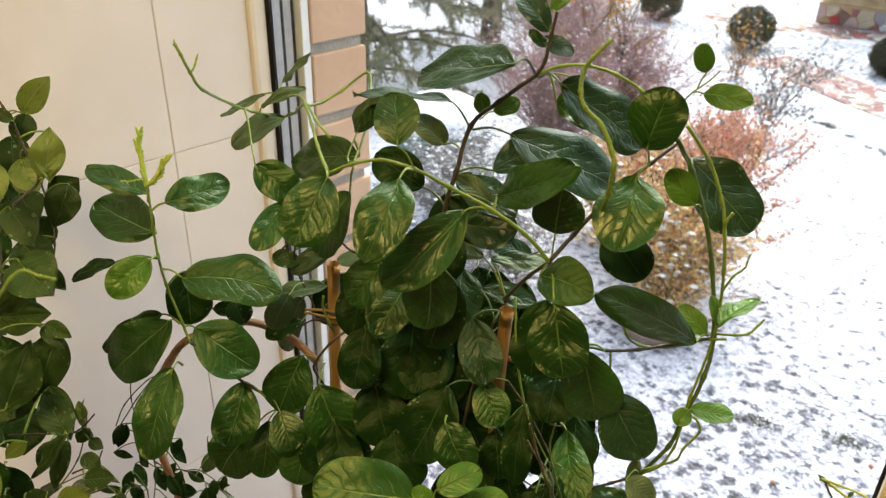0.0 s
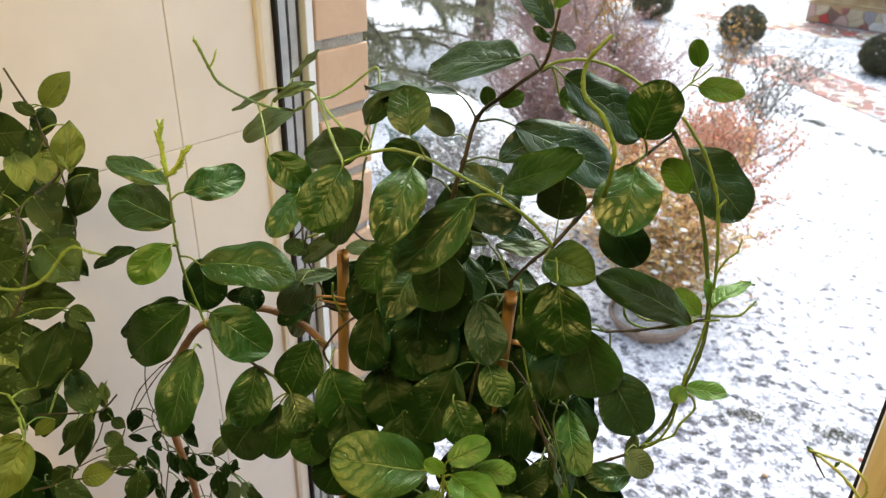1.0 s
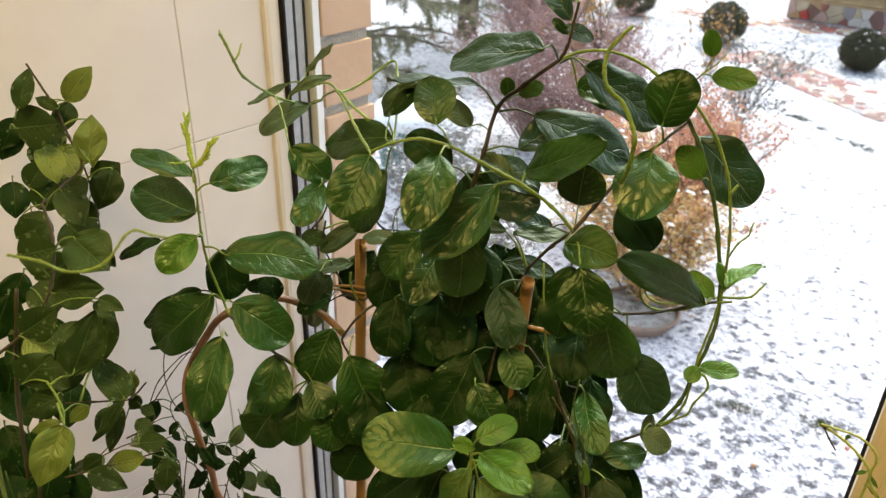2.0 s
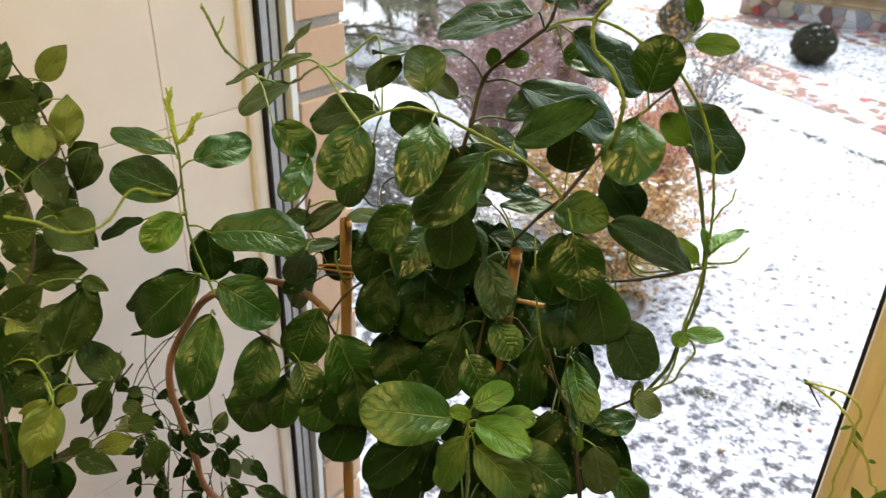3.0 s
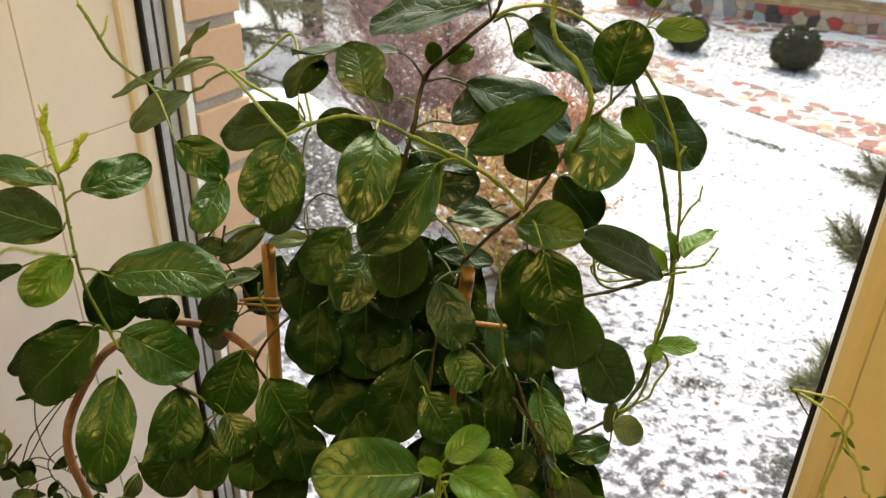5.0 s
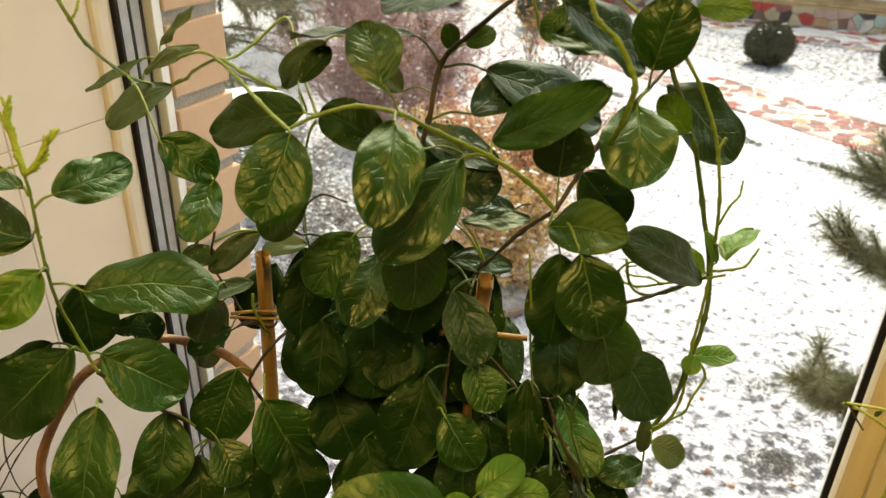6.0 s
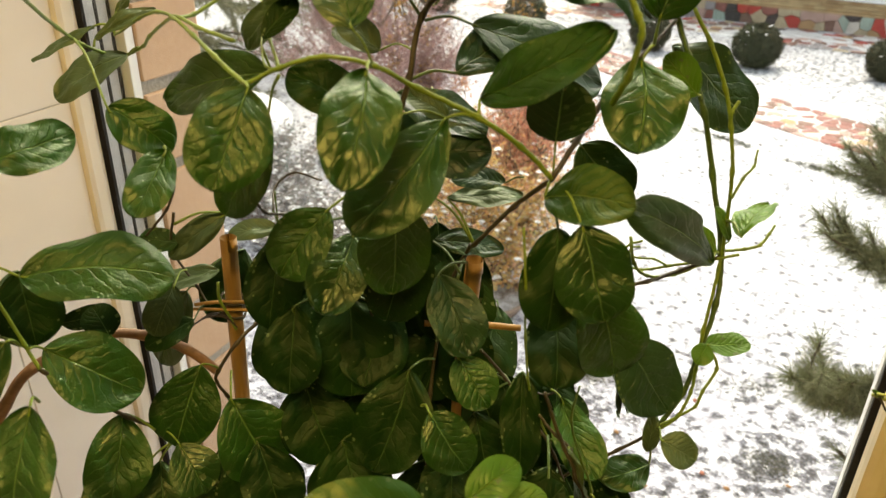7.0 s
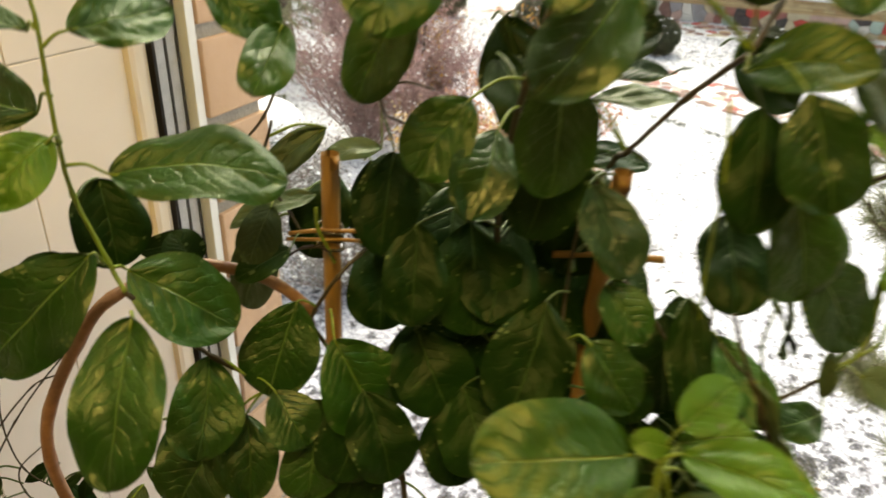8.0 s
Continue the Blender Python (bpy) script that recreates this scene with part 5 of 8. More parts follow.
leaf(MAIN, (-0.403, 0.530, 0.985), (-0.411, 0.500, 0.991), (-0.419, 0.449, 0.917), 0.061, (0.35, -0.79, 0.51), DARK_SHADE, OBOVATE)
leaf(MAIN, (-0.458, 0.521, 1.031), (-0.481, 0.521, 1.031), (-0.461, 0.486, 0.955), 0.070, (0.52, -0.72, 0.47), DARK_SHADE, OBOVATE)
leaf(MAIN, (-0.451, 0.508, 0.953), (-0.510, 0.489, 0.946), (-0.473, 0.474, 0.885), 0.063, (0.56, -0.66, 0.50), DARK_SHADE)
leaf(MAIN, (-0.366, 0.546, 0.996), (-0.372, 0.510, 1.010), (-0.339, 0.498, 0.977), 0.037, (0.42, -0.63, 0.65), GREEN)
leaf(MAIN, (-0.307, 0.500, 1.009), (-0.316, 0.508, 1.014), (-0.300, 0.473, 0.941), 0.031, (0.38, -0.80, 0.47), DARK_SHADE)
leaf(MAIN, (-0.384, 0.467, 0.986), (-0.366, 0.443, 1.003), (-0.332, 0.440, 0.963), 0.039, (0.59, -0.60, 0.54), GREEN)
leaf(MAIN, (-0.457, 0.518, 0.999), (-0.464, 0.537, 0.996), (-0.426, 0.527, 0.942), 0.055, (0.51, -0.71, 0.48), DARK_SHADE)
leaf(MAIN, (-0.377, 0.547, 1.095), (-0.419, 0.563, 1.121), (-0.465, 0.540, 1.131), 0.021, (0.37, -0.37, 0.85), PALE)
leaf(MAIN, (-0.377, 0.547, 1.095), (-0.407, 0.560, 1.125), (-0.354, 0.595, 1.125), 0.025, (0.16, -0.25, 0.95), PALE)
leaf(MAIN, (-0.388, 0.546, 1.066), (-0.421, 0.564, 1.080), (-0.367, 0.593, 1.071), 0.025, (0.39, -0.49, 0.78), COOL)
leaf(MAIN, (-0.432, 0.509, 1.181), (-0.417, 0.519, 1.177), (-0.364, 0.541, 1.179), 0.041, (0.29, -0.74, 0.60), COOL)
leaf(MAIN, (-0.425, 0.509, 1.207), (-0.400, 0.543, 1.197), (-0.435, 0.533, 1.217), 0.019, (0.52, -0.59, 0.61), PALE)
leaf(MAIN, (-0.428, 0.508, 1.196), (-0.459, 0.510, 1.206), (-0.509, 0.494, 1.232), 0.040, (0.50, -0.66, 0.56), DARK_SHADE)
leaf(MAIN, (-0.517, 0.478, 1.255), (-0.517, 0.478, 1.257), (-0.503, 0.502, 1.282), 0.019, (0.20, -0.76, 0.62), DARK_SHADE)
leaf(MAIN, (-0.418, 0.520, 1.251), (-0.456, 0.537, 1.244), (-0.487, 0.529, 1.268), 0.024, (0.57, -0.61, 0.55), PALE)
leaf(MAIN, (-0.399, 0.545, 1.036), (-0.396, 0.601, 1.029), (-0.388, 0.579, 0.986), 0.041, (0.41, -0.78, 0.47), DARK_SHADE)
leaf(MAIN, (-0.445, 0.499, 0.915), (-0.459, 0.466, 0.922), (-0.429, 0.448, 0.862), 0.061, (0.55, -0.68, 0.48), DARK_SHADE, OBOVATE)
leaf(MAIN, (-0.341, 0.551, 0.966), (-0.359, 0.521, 0.949), (-0.339, 0.504, 0.902), 0.040, (0.44, -0.77, 0.46), DARK_SHADE, OBOVATE)
leaf(MAIN, (-0.292, 0.528, 0.934), (-0.289, 0.519, 0.916), (-0.287, 0.495, 0.876), 0.039, (0.31, -0.81, 0.50), DARK_SHADE)
leaf(MAIN, (-0.307, 0.353, 1.003), (-0.318, 0.348, 1.007), (-0.383, 0.290, 1.024), 0.057, (0.51, -0.34, 0.79), GOLD_SHEEN)
leaf(MAIN, (-0.306, 0.356, 1.005), (-0.299, 0.353, 1.027), (-0.278, 0.387, 1.038), 0.025, (0.32, -0.47, 0.82), YOUNG)
leaf(MAIN, (-0.305, 0.355, 1.005), (-0.302, 0.355, 1.012), (-0.321, 0.346, 1.017), 0.014, (0.46, -0.63, 0.63), YOUNG)
leaf(MAIN, (-0.304, 0.355, 1.004), (-0.296, 0.357, 1.009), (-0.233, 0.346, 1.011), 0.033, (-0.09, -0.34, 0.94), YOUNG)
leaf(MAIN, (-0.304, 0.355, 0.984), (-0.300, 0.394, 0.985), (-0.262, 0.410, 0.992), 0.023, (0.11, -0.60, 0.79), YOUNG)
leaf(MAIN, (-0.306, 0.357, 0.997), (-0.306, 0.351, 0.987), (-0.318, 0.333, 0.928), 0.033, (-0.08, -0.95, 0.31), GOLD_SHEEN)
leaf(MAIN, (-0.305, 0.361, 0.992), (-0.288, 0.396, 0.956), (-0.217, 0.409, 0.925), 0.046, (0.42, -0.48, 0.77), GREEN)
leaf(MAIN, (-0.305, 0.357, 0.997), (-0.297, 0.357, 0.977), (-0.244, 0.367, 0.928), 0.041, (0.65, -0.47, 0.60), GOLD_SHEEN)
leaf(MAIN, (-0.304, 0.357, 0.958), (-0.358, 0.353, 0.959), (-0.402, 0.316, 0.902), 0.043, (0.04, -0.85, 0.52), DARK_SHADE)
leaf(MAIN, (-0.401, 0.392, 0.890), (-0.387, 0.370, 0.909), (-0.399, 0.346, 0.840), 0.055, (0.41, -0.88, 0.24), DARK_SHADE)
leaf(MAIN, (-0.275, 0.545, 0.864), (-0.245, 0.535, 0.876), (-0.222, 0.529, 0.821), 0.040, (0.53, -0.79, 0.31), PALE)
leaf(MAIN, (-0.264, 0.543, 0.824), (-0.228, 0.560, 0.832), (-0.184, 0.562, 0.790), 0.039, (0.56, -0.61, 0.56), GREEN)
leaf(MAIN, (-0.293, 0.526, 0.939), (-0.278, 0.528, 0.940), (-0.256, 0.504, 0.880), 0.033, (0.94, 0.03, 0.33), DARK_SHADE)
leaf(MAIN, (-0.296, 0.469, 0.901), (-0.283, 0.449, 0.927), (-0.265, 0.473, 0.947), 0.031, (0.28, -0.73, 0.63), DARK_SHADE)
leaf(MAIN, (-0.360, 0.564, 1.361), (-0.367, 0.571, 1.362), (-0.401, 0.564, 1.392), 0.024, (0.62, -0.52, 0.59), COOL)
leaf(MAIN, (-0.361, 0.563, 1.355), (-0.374, 0.570, 1.356), (-0.345, 0.579, 1.345), 0.018, (0.44, -0.49, 0.76), COOL)
leaf(MAIN, (-0.362, 0.563, 1.349), (-0.368, 0.569, 1.349), (-0.381, 0.561, 1.363), 0.010, (0.75, -0.55, 0.36), GREEN)
leaf(MAIN, (-0.357, 0.565, 1.377), (-0.372, 0.579, 1.378), (-0.365, 0.597, 1.396), 0.013, (0.65, -0.64, 0.40), YOUNG)
leaf(MAIN, (-0.412, 0.536, 1.280), (-0.417, 0.547, 1.281), (-0.420, 0.545, 1.302), 0.015, (0.59, -0.81, 0.01), YOUNG)
leaf(MAIN, (-0.411, 0.537, 1.281), (-0.405, 0.547, 1.287), (-0.386, 0.562, 1.297), 0.017, (0.38, -0.80, 0.47), YOUNG)
# fill leaves deep in the foliage, its shade painted into their green
leaf(MAIN, (-0.451, 0.508, 0.953), (-0.515, 0.500, 0.947), (-0.496, 0.462, 0.889), 0.051, (0.51, -0.63, 0.58), DARK_SHADE, OBOVATE)
leaf(MAIN, (-0.402, 0.544, 1.030), (-0.419, 0.593, 1.018), (-0.433, 0.556, 0.953), 0.048, (0.41, -0.83, 0.38), DARK_SHADE, OBOVATE)
leaf(MAIN, (-0.504, 0.645, 1.007), (-0.488, 0.617, 1.019), (-0.495, 0.582, 0.950), 0.052, (0.47, -0.81, 0.36), DARK_SHADE, OBOVATE)
leaf(MAIN, (-0.555, 0.451, 0.845), (-0.545, 0.473, 0.871), (-0.529, 0.469, 0.805), 0.043, (0.70, -0.68, 0.21), DARK_SHADE, OBOVATE)
leaf(MAIN, (-0.393, 0.494, 0.859), (-0.421, 0.559, 0.837), (-0.431, 0.522, 0.768), 0.051, (0.38, -0.84, 0.39), DARK_SHADE, OBOVATE)
leaf(MAIN, (-0.397, 0.501, 0.886), (-0.349, 0.530, 0.888), (-0.321, 0.533, 0.822), 0.043, (0.61, -0.76, 0.22), DARK_SHADE, OBOVATE)
leaf(MAIN, (-0.458, 0.520, 1.006), (-0.469, 0.585, 0.992), (-0.444, 0.564, 0.933), 0.048, (0.48, -0.74, 0.47), DARK_SHADE, OBOVATE)
leaf(MAIN, (-0.422, 0.648, 0.865), (-0.409, 0.621, 0.881), (-0.416, 0.577, 0.797), 0.063, (0.38, -0.83, 0.40), DARK_SHADE, OBOVATE)
leaf(MAIN, (-0.409, 0.610, 0.789), (-0.395, 0.584, 0.808), (-0.374, 0.544, 0.745), 0.057, (0.39, -0.72, 0.58), DARK_SHADE, OBOVATE)
leaf(MAIN, (-0.458, 0.521, 1.025), (-0.458, 0.546, 1.027), (-0.450, 0.487, 0.968), 0.056, (0.47, -0.59, 0.65), DARK_SHADE, OBOVATE)
leaf(MAIN, (-0.517, 0.534, 1.089), (-0.512, 0.560, 1.040), (-0.498, 0.506, 0.982), 0.056, (0.49, -0.57, 0.65), DARK_SHADE, OBOVATE)
leaf(MAIN, (-0.584, 0.475, 0.911), (-0.539, 0.460, 0.909), (-0.542, 0.413, 0.837), 0.058, (0.54, -0.71, 0.44), DARK_SHADE, OBOVATE)
leaf(MAIN, (-0.559, 0.512, 1.001), (-0.550, 0.574, 1.036), (-0.507, 0.567, 0.981), 0.046, (0.52, -0.70, 0.49), DARK_SHADE, OBOVATE)
leaf(MAIN, (-0.623, 0.607, 1.028), (-0.602, 0.582, 1.039), (-0.576, 0.573, 0.954), 0.062, (0.64, -0.72, 0.28), DARK_SHADE, OBOVATE)
leaf(MAIN, (-0.450, 0.507, 0.945), (-0.494, 0.556, 0.930), (-0.480, 0.525, 0.865), 0.053, (0.50, -0.73, 0.46), DARK_SHADE, OBOVATE)
leaf(MAIN, (-0.514, 0.602, 0.930), (-0.496, 0.578, 0.944), (-0.471, 0.576, 0.872), 0.049, (0.62, -0.75, 0.24), DARK_SHADE, OBOVATE)
leaf(MAIN, (-0.517, 0.534, 1.089), (-0.498, 0.595, 1.060), (-0.487, 0.570, 1.009), 0.041, (0.50, -0.73, 0.47), DARK_SHADE, OBOVATE)
leaf(MAIN, (-0.584, 0.476, 0.908), (-0.551, 0.481, 0.911), (-0.543, 0.449, 0.852), 0.048, (0.57, -0.69, 0.45), DARK_SHADE, OBOVATE)
leaf(MAIN, (-0.624, 0.490, 1.024), (-0.612, 0.546, 1.035), (-0.619, 0.504, 0.976), 0.047, (0.59, -0.69, 0.42), DARK_SHADE, OBOVATE)
leaf(MAIN, (-0.559, 0.512, 1.001), (-0.512, 0.527, 0.988), (-0.479, 0.500, 0.931), 0.051, (0.48, -0.65, 0.59), DARK_SHADE, OBOVATE)
leaf(MAIN, (-0.483, 0.668, 1.040), (-0.466, 0.638, 1.052), (-0.457, 0.597, 0.998), 0.047, (0.44, -0.67, 0.59), DARK_SHADE, OBOVATE)
leaf(MAIN, (-0.559, 0.512, 1.001), (-0.544, 0.539, 1.018), (-0.538, 0.510, 0.965), 0.043, (0.55, -0.70, 0.45), DARK_SHADE, OBOVATE)
leaf(MAIN, (-0.452, 0.653, 0.925), (-0.436, 0.627, 0.939), (-0.401, 0.621, 0.873), 0.050, (0.53, -0.78, 0.34), DARK_SHADE, OBOVATE)
leaf(MAIN, (-0.458, 0.521, 1.031), (-0.482, 0.534, 1.031), (-0.477, 0.524, 0.967), 0.043, (0.56, -0.81, 0.17), DARK_SHADE, OBOVATE)
leaf(MAIN, (-0.559, 0.512, 1.001), (-0.578, 0.560, 0.979), (-0.560, 0.517, 0.913), 0.058, (0.54, -0.63, 0.56), DARK_SHADE, OBOVATE)
leaf(MAIN, (-0.440, 0.492, 0.893), (-0.481, 0.475, 0.893), (-0.454, 0.455, 0.835), 0.047, (0.56, -0.68, 0.48), DARK_SHADE, OBOVATE)
leaf(MAIN, (-0.390, 0.546, 1.060), (-0.400, 0.592, 1.061), (-0.416, 0.559, 0.983), 0.055, (0.39, -0.88, 0.28), DARK_SHADE, OBOVATE)
leaf(MAIN, (-0.300, 0.553, 0.853), (-0.352, 0.544, 0.871), (-0.347, 0.504, 0.803), 0.055, (0.37, -0.79, 0.49), DARK_SHADE, OBOVATE)
leaf(MAIN, (-0.559, 0.512, 1.001), (-0.514, 0.519, 0.998), (-0.465, 0.503, 0.943), 0.050, (0.45, -0.66, 0.60), DARK_SHADE, OBOVATE)
leaf(MAIN, (-0.543, 0.453, 0.837), (-0.547, 0.465, 0.839), (-0.564, 0.426, 0.752), 0.059, (0.49, -0.83, 0.27), DARK_SHADE, OBOVATE)
leaf(MAIN, (-0.585, 0.469, 0.921), (-0.531, 0.440, 0.911), (-0.498, 0.422, 0.849), 0.051, (0.60, -0.63, 0.50), DARK_SHADE, OBOVATE)
leaf(MAIN, (-0.341, 0.551, 0.966), (-0.381, 0.581, 0.937), (-0.343, 0.562, 0.869), 0.056, (0.45, -0.77, 0.46), DARK_SHADE, OBOVATE)
leaf(MAIN, (-0.559, 0.512, 1.001), (-0.527, 0.560, 1.012), (-0.538, 0.539, 0.946), 0.045, (0.51, -0.84, 0.19), DARK_SHADE, OBOVATE)
leaf(MAIN, (-0.400, 0.508, 0.912), (-0.374, 0.515, 0.912), (-0.354, 0.468, 0.860), 0.053, (0.36, -0.62, 0.70), DARK_SHADE, OBOVATE)
leaf(MAIN, (-0.716, 0.412, 0.837), (-0.691, 0.395, 0.853), (-0.646, 0.383, 0.789), 0.056, (0.67, -0.49, 0.56), DARK_SHADE, OBOVATE)
leaf(MAIN, (-0.582, 0.442, 0.868), (-0.596, 0.463, 0.864), (-0.553, 0.451, 0.801), 0.054, (0.62, -0.58, 0.53), DARK_SHADE, OBOVATE)
leaf(MAIN, (-0.300, 0.553, 0.853), (-0.339, 0.514, 0.853), (-0.340, 0.481, 0.802), 0.040, (0.34, -0.79, 0.50), DARK_SHADE, OBOVATE)
leaf(MAIN, (-0.321, 0.379, 0.847), (-0.329, 0.432, 0.862), (-0.299, 0.420, 0.812), 0.040, (0.52, -0.71, 0.48), DARK_SHADE, OBOVATE)
leaf(MAIN, (-0.281, 0.547, 0.879), (-0.310, 0.479, 0.874), (-0.288, 0.460, 0.821), 0.043, (0.44, -0.77, 0.46), DARK_SHADE, OBOVATE)
leaf(MAIN, (-0.509, 0.460, 0.813), (-0.475, 0.450, 0.805), (-0.447, 0.425, 0.736), 0.055, (0.57, -0.67, 0.48), DARK_SHADE, OBOVATE)
leaf(MAIN, (-0.392, 0.492, 0.850), (-0.329, 0.490, 0.826), (-0.311, 0.465, 0.767), 0.047, (0.42, -0.78, 0.46), DARK_SHADE, OBOVATE)
leaf(MAIN, (-0.294, 0.524, 0.945), (-0.275, 0.469, 0.929), (-0.267, 0.434, 0.866), 0.050, (0.33, -0.81, 0.48), DARK_SHADE, OBOVATE)
leaf(MAIN, (-0.318, 0.376, 0.859), (-0.349, 0.413, 0.874), (-0.323, 0.399, 0.826), 0.039, (0.52, -0.70, 0.48), DARK_SHADE, OBOVATE)
leaf(MAIN, (-0.430, 0.476, 0.842), (-0.411, 0.454, 0.853), (-0.413, 0.418, 0.797), 0.043, (0.42, -0.77, 0.48), DARK_SHADE, OBOVATE)
leaf(MAIN, (-0.392, 0.492, 0.850), (-0.376, 0.444, 0.822), (-0.348, 0.429, 0.770), 0.041, (0.53, -0.70, 0.48), DARK_SHADE, OBOVATE)
leaf(MAIN, (-0.314, 0.373, 0.875), (-0.349, 0.426, 0.894), (-0.325, 0.409, 0.843), 0.040, (0.50, -0.73, 0.47), DARK_SHADE, OBOVATE)
leaf(MAIN, (-0.432, 0.418, 0.810), (-0.416, 0.396, 0.830), (-0.402, 0.370, 0.774), 0.045, (0.52, -0.72, 0.46), DARK_SHADE, OBOVATE)
leaf(MAIN, (-0.277, 0.546, 0.869), (-0.300, 0.492, 0.864), (-0.290, 0.457, 0.798), 0.052, (0.35, -0.80, 0.48), DARK_SHADE, OBOVATE)
leaf(MAIN, (-0.320, 0.492, 0.813), (-0.307, 0.468, 0.833), (-0.278, 0.455, 0.782), 0.041, (0.48, -0.74, 0.47), DARK_SHADE, OBOVATE)
leaf(MAIN, (-0.351, 0.524, 0.768), (-0.338, 0.501, 0.788), (-0.308, 0.486, 0.734), 0.043, (0.49, -0.73, 0.47), DARK_SHADE, OBOVATE)
leaf(MAIN, (-0.422, 0.659, 1.031), (-0.408, 0.629, 1.043), (-0.407, 0.586, 0.974), 0.054, (0.41, -0.77, 0.48), DARK_SHADE, OBOVATE)
leaf(MAIN, (-0.458, 0.520, 1.006), (-0.471, 0.585, 0.995), (-0.465, 0.525, 0.935), 0.063, (0.47, -0.60, 0.65), DARK_SHADE, OBOVATE)
leaf(MAIN, (-0.403, 0.535, 1.000), (-0.414, 0.577, 0.987), (-0.422, 0.545, 0.922), 0.051, (0.41, -0.84, 0.37), DARK_SHADE, OBOVATE)
leaf(MAIN, (-0.497, 0.632, 1.058), (-0.478, 0.602, 1.070), (-0.447, 0.550, 1.022), 0.053, (0.35, -0.53, 0.77), DARK_SHADE, OBOVATE)
leaf(MAIN, (-0.403, 0.683, 0.959), (-0.389, 0.652, 0.974), (-0.378, 0.584, 0.919), 0.056, (0.35, -0.55, 0.76), DARK_SHADE, OBOVATE)
leaf(MAIN, (-0.468, 0.666, 1.049), (-0.452, 0.639, 1.060), (-0.435, 0.626, 0.980), 0.051, (0.50, -0.83, 0.23), DARK_SHADE, OBOVATE)
leaf(MAIN, (-0.410, 0.658, 0.930), (-0.395, 0.630, 0.945), (-0.370, 0.600, 0.871), 0.055, (0.41, -0.79, 0.46), DARK_SHADE, OBOVATE)
leaf(MAIN, (-0.450, 0.702, 0.996), (-0.433, 0.672, 1.008), (-0.412, 0.639, 0.956), 0.040, (0.37, -0.72, 0.60), DARK_SHADE, OBOVATE)
leaf(MAIN, (-0.490, 0.613, 0.921), (-0.474, 0.586, 0.936), (-0.482, 0.547, 0.859), 0.055, (0.45, -0.81, 0.37), DARK_SHADE, OBOVATE)
leaf(MAIN, (-0.509, 0.674, 1.037), (-0.490, 0.647, 1.048), (-0.444, 0.631, 0.974), 0.063, (0.46, -0.76, 0.46), DARK_SHADE, OBOVATE)
leaf(MAIN, (-0.454, 0.643, 0.956), (-0.441, 0.616, 0.970), (-0.463, 0.596, 0.896), 0.041, (0.34, -0.93, 0.15), DARK_SHADE, OBOVATE)
leaf(MAIN, (-0.483, 0.662, 0.987), (-0.466, 0.632, 1.000), (-0.452, 0.584, 0.952), 0.050, (0.41, -0.58, 0.70), DARK_SHADE, OBOVATE)
leaf(MAIN, (-0.454, 0.513, 0.976), (-0.462, 0.546, 0.966), (-0.453, 0.522, 0.897), 0.057, (0.51, -0.79, 0.34), DARK_SHADE, OBOVATE)
leaf(MAIN, (-0.482, 0.680, 1.014), (-0.464, 0.650, 1.026), (-0.430, 0.615, 0.979), 0.043, (0.31, -0.64, 0.70), DARK_SHADE, OBOVATE)
leaf(MAIN, (-0.458, 0.520, 1.019), (-0.455, 0.568, 1.015), (-0.466, 0.547, 0.950), 0.038, (0.44, -0.88, 0.21), DARK_SHADE, OBOVATE)
leaf(MAIN, (-0.402, 0.540, 1.015), (-0.399, 0.591, 0.994), (-0.383, 0.557, 0.924), 0.056, (0.42, -0.78, 0.47), DARK_SHADE, OBOVATE)
leaf(MAIN, (-0.451, 0.703, 1.026), (-0.437, 0.674, 1.036), (-0.439, 0.652, 0.961), 0.057, (0.42, -0.87, 0.24), DARK_SHADE, OBOVATE)
leaf(MAIN, (-0.468, 0.623, 0.936), (-0.451, 0.597, 0.950), (-0.414, 0.575, 0.877), 0.067, (0.47, -0.75, 0.47), DARK_SHADE, OBOVATE)
leaf(MAIN, (-0.457, 0.641, 0.912), (-0.441, 0.616, 0.927), (-0.404, 0.609, 0.857), 0.051, (0.54, -0.77, 0.36), DARK_SHADE, OBOVATE)
leaf(MAIN, (-0.463, 0.622, 0.951), (-0.448, 0.595, 0.965), (-0.450, 0.560, 0.891), 0.053, (0.44, -0.82, 0.37), DARK_SHADE, OBOVATE)
leaf(MAIN, (-0.429, 0.656, 0.906), (-0.416, 0.628, 0.921), (-0.423, 0.588, 0.844), 0.050, (0.38, -0.84, 0.39), DARK_SHADE, OBOVATE)
leaf(MAIN, (-0.447, 0.502, 0.923), (-0.447, 0.572, 0.906), (-0.403, 0.564, 0.848), 0.042, (0.51, -0.71, 0.48), DARK_SHADE, OBOVATE)
leaf(MAIN, (-0.444, 0.691, 0.957), (-0.429, 0.663, 0.969), (-0.421, 0.652, 0.900), 0.049, (0.46, -0.86, 0.20), DARK_SHADE, OBOVATE)
leaf(MAIN, (-0.473, 0.650, 0.956), (-0.454, 0.622, 0.971), (-0.400, 0.581, 0.915), 0.053, (0.27, -0.64, 0.72), DARK_SHADE, OBOVATE)
leaf(MAIN, (-0.478, 0.672, 0.960), (-0.461, 0.645, 0.974), (-0.425, 0.633, 0.895), 0.066, (0.51, -0.78, 0.36), DARK_SHADE, OBOVATE)
leaf(MAIN, (-0.450, 0.507, 0.945), (-0.460, 0.554, 0.933), (-0.421, 0.558, 0.857), 0.051, (0.64, -0.72, 0.28), DARK_SHADE, OBOVATE)
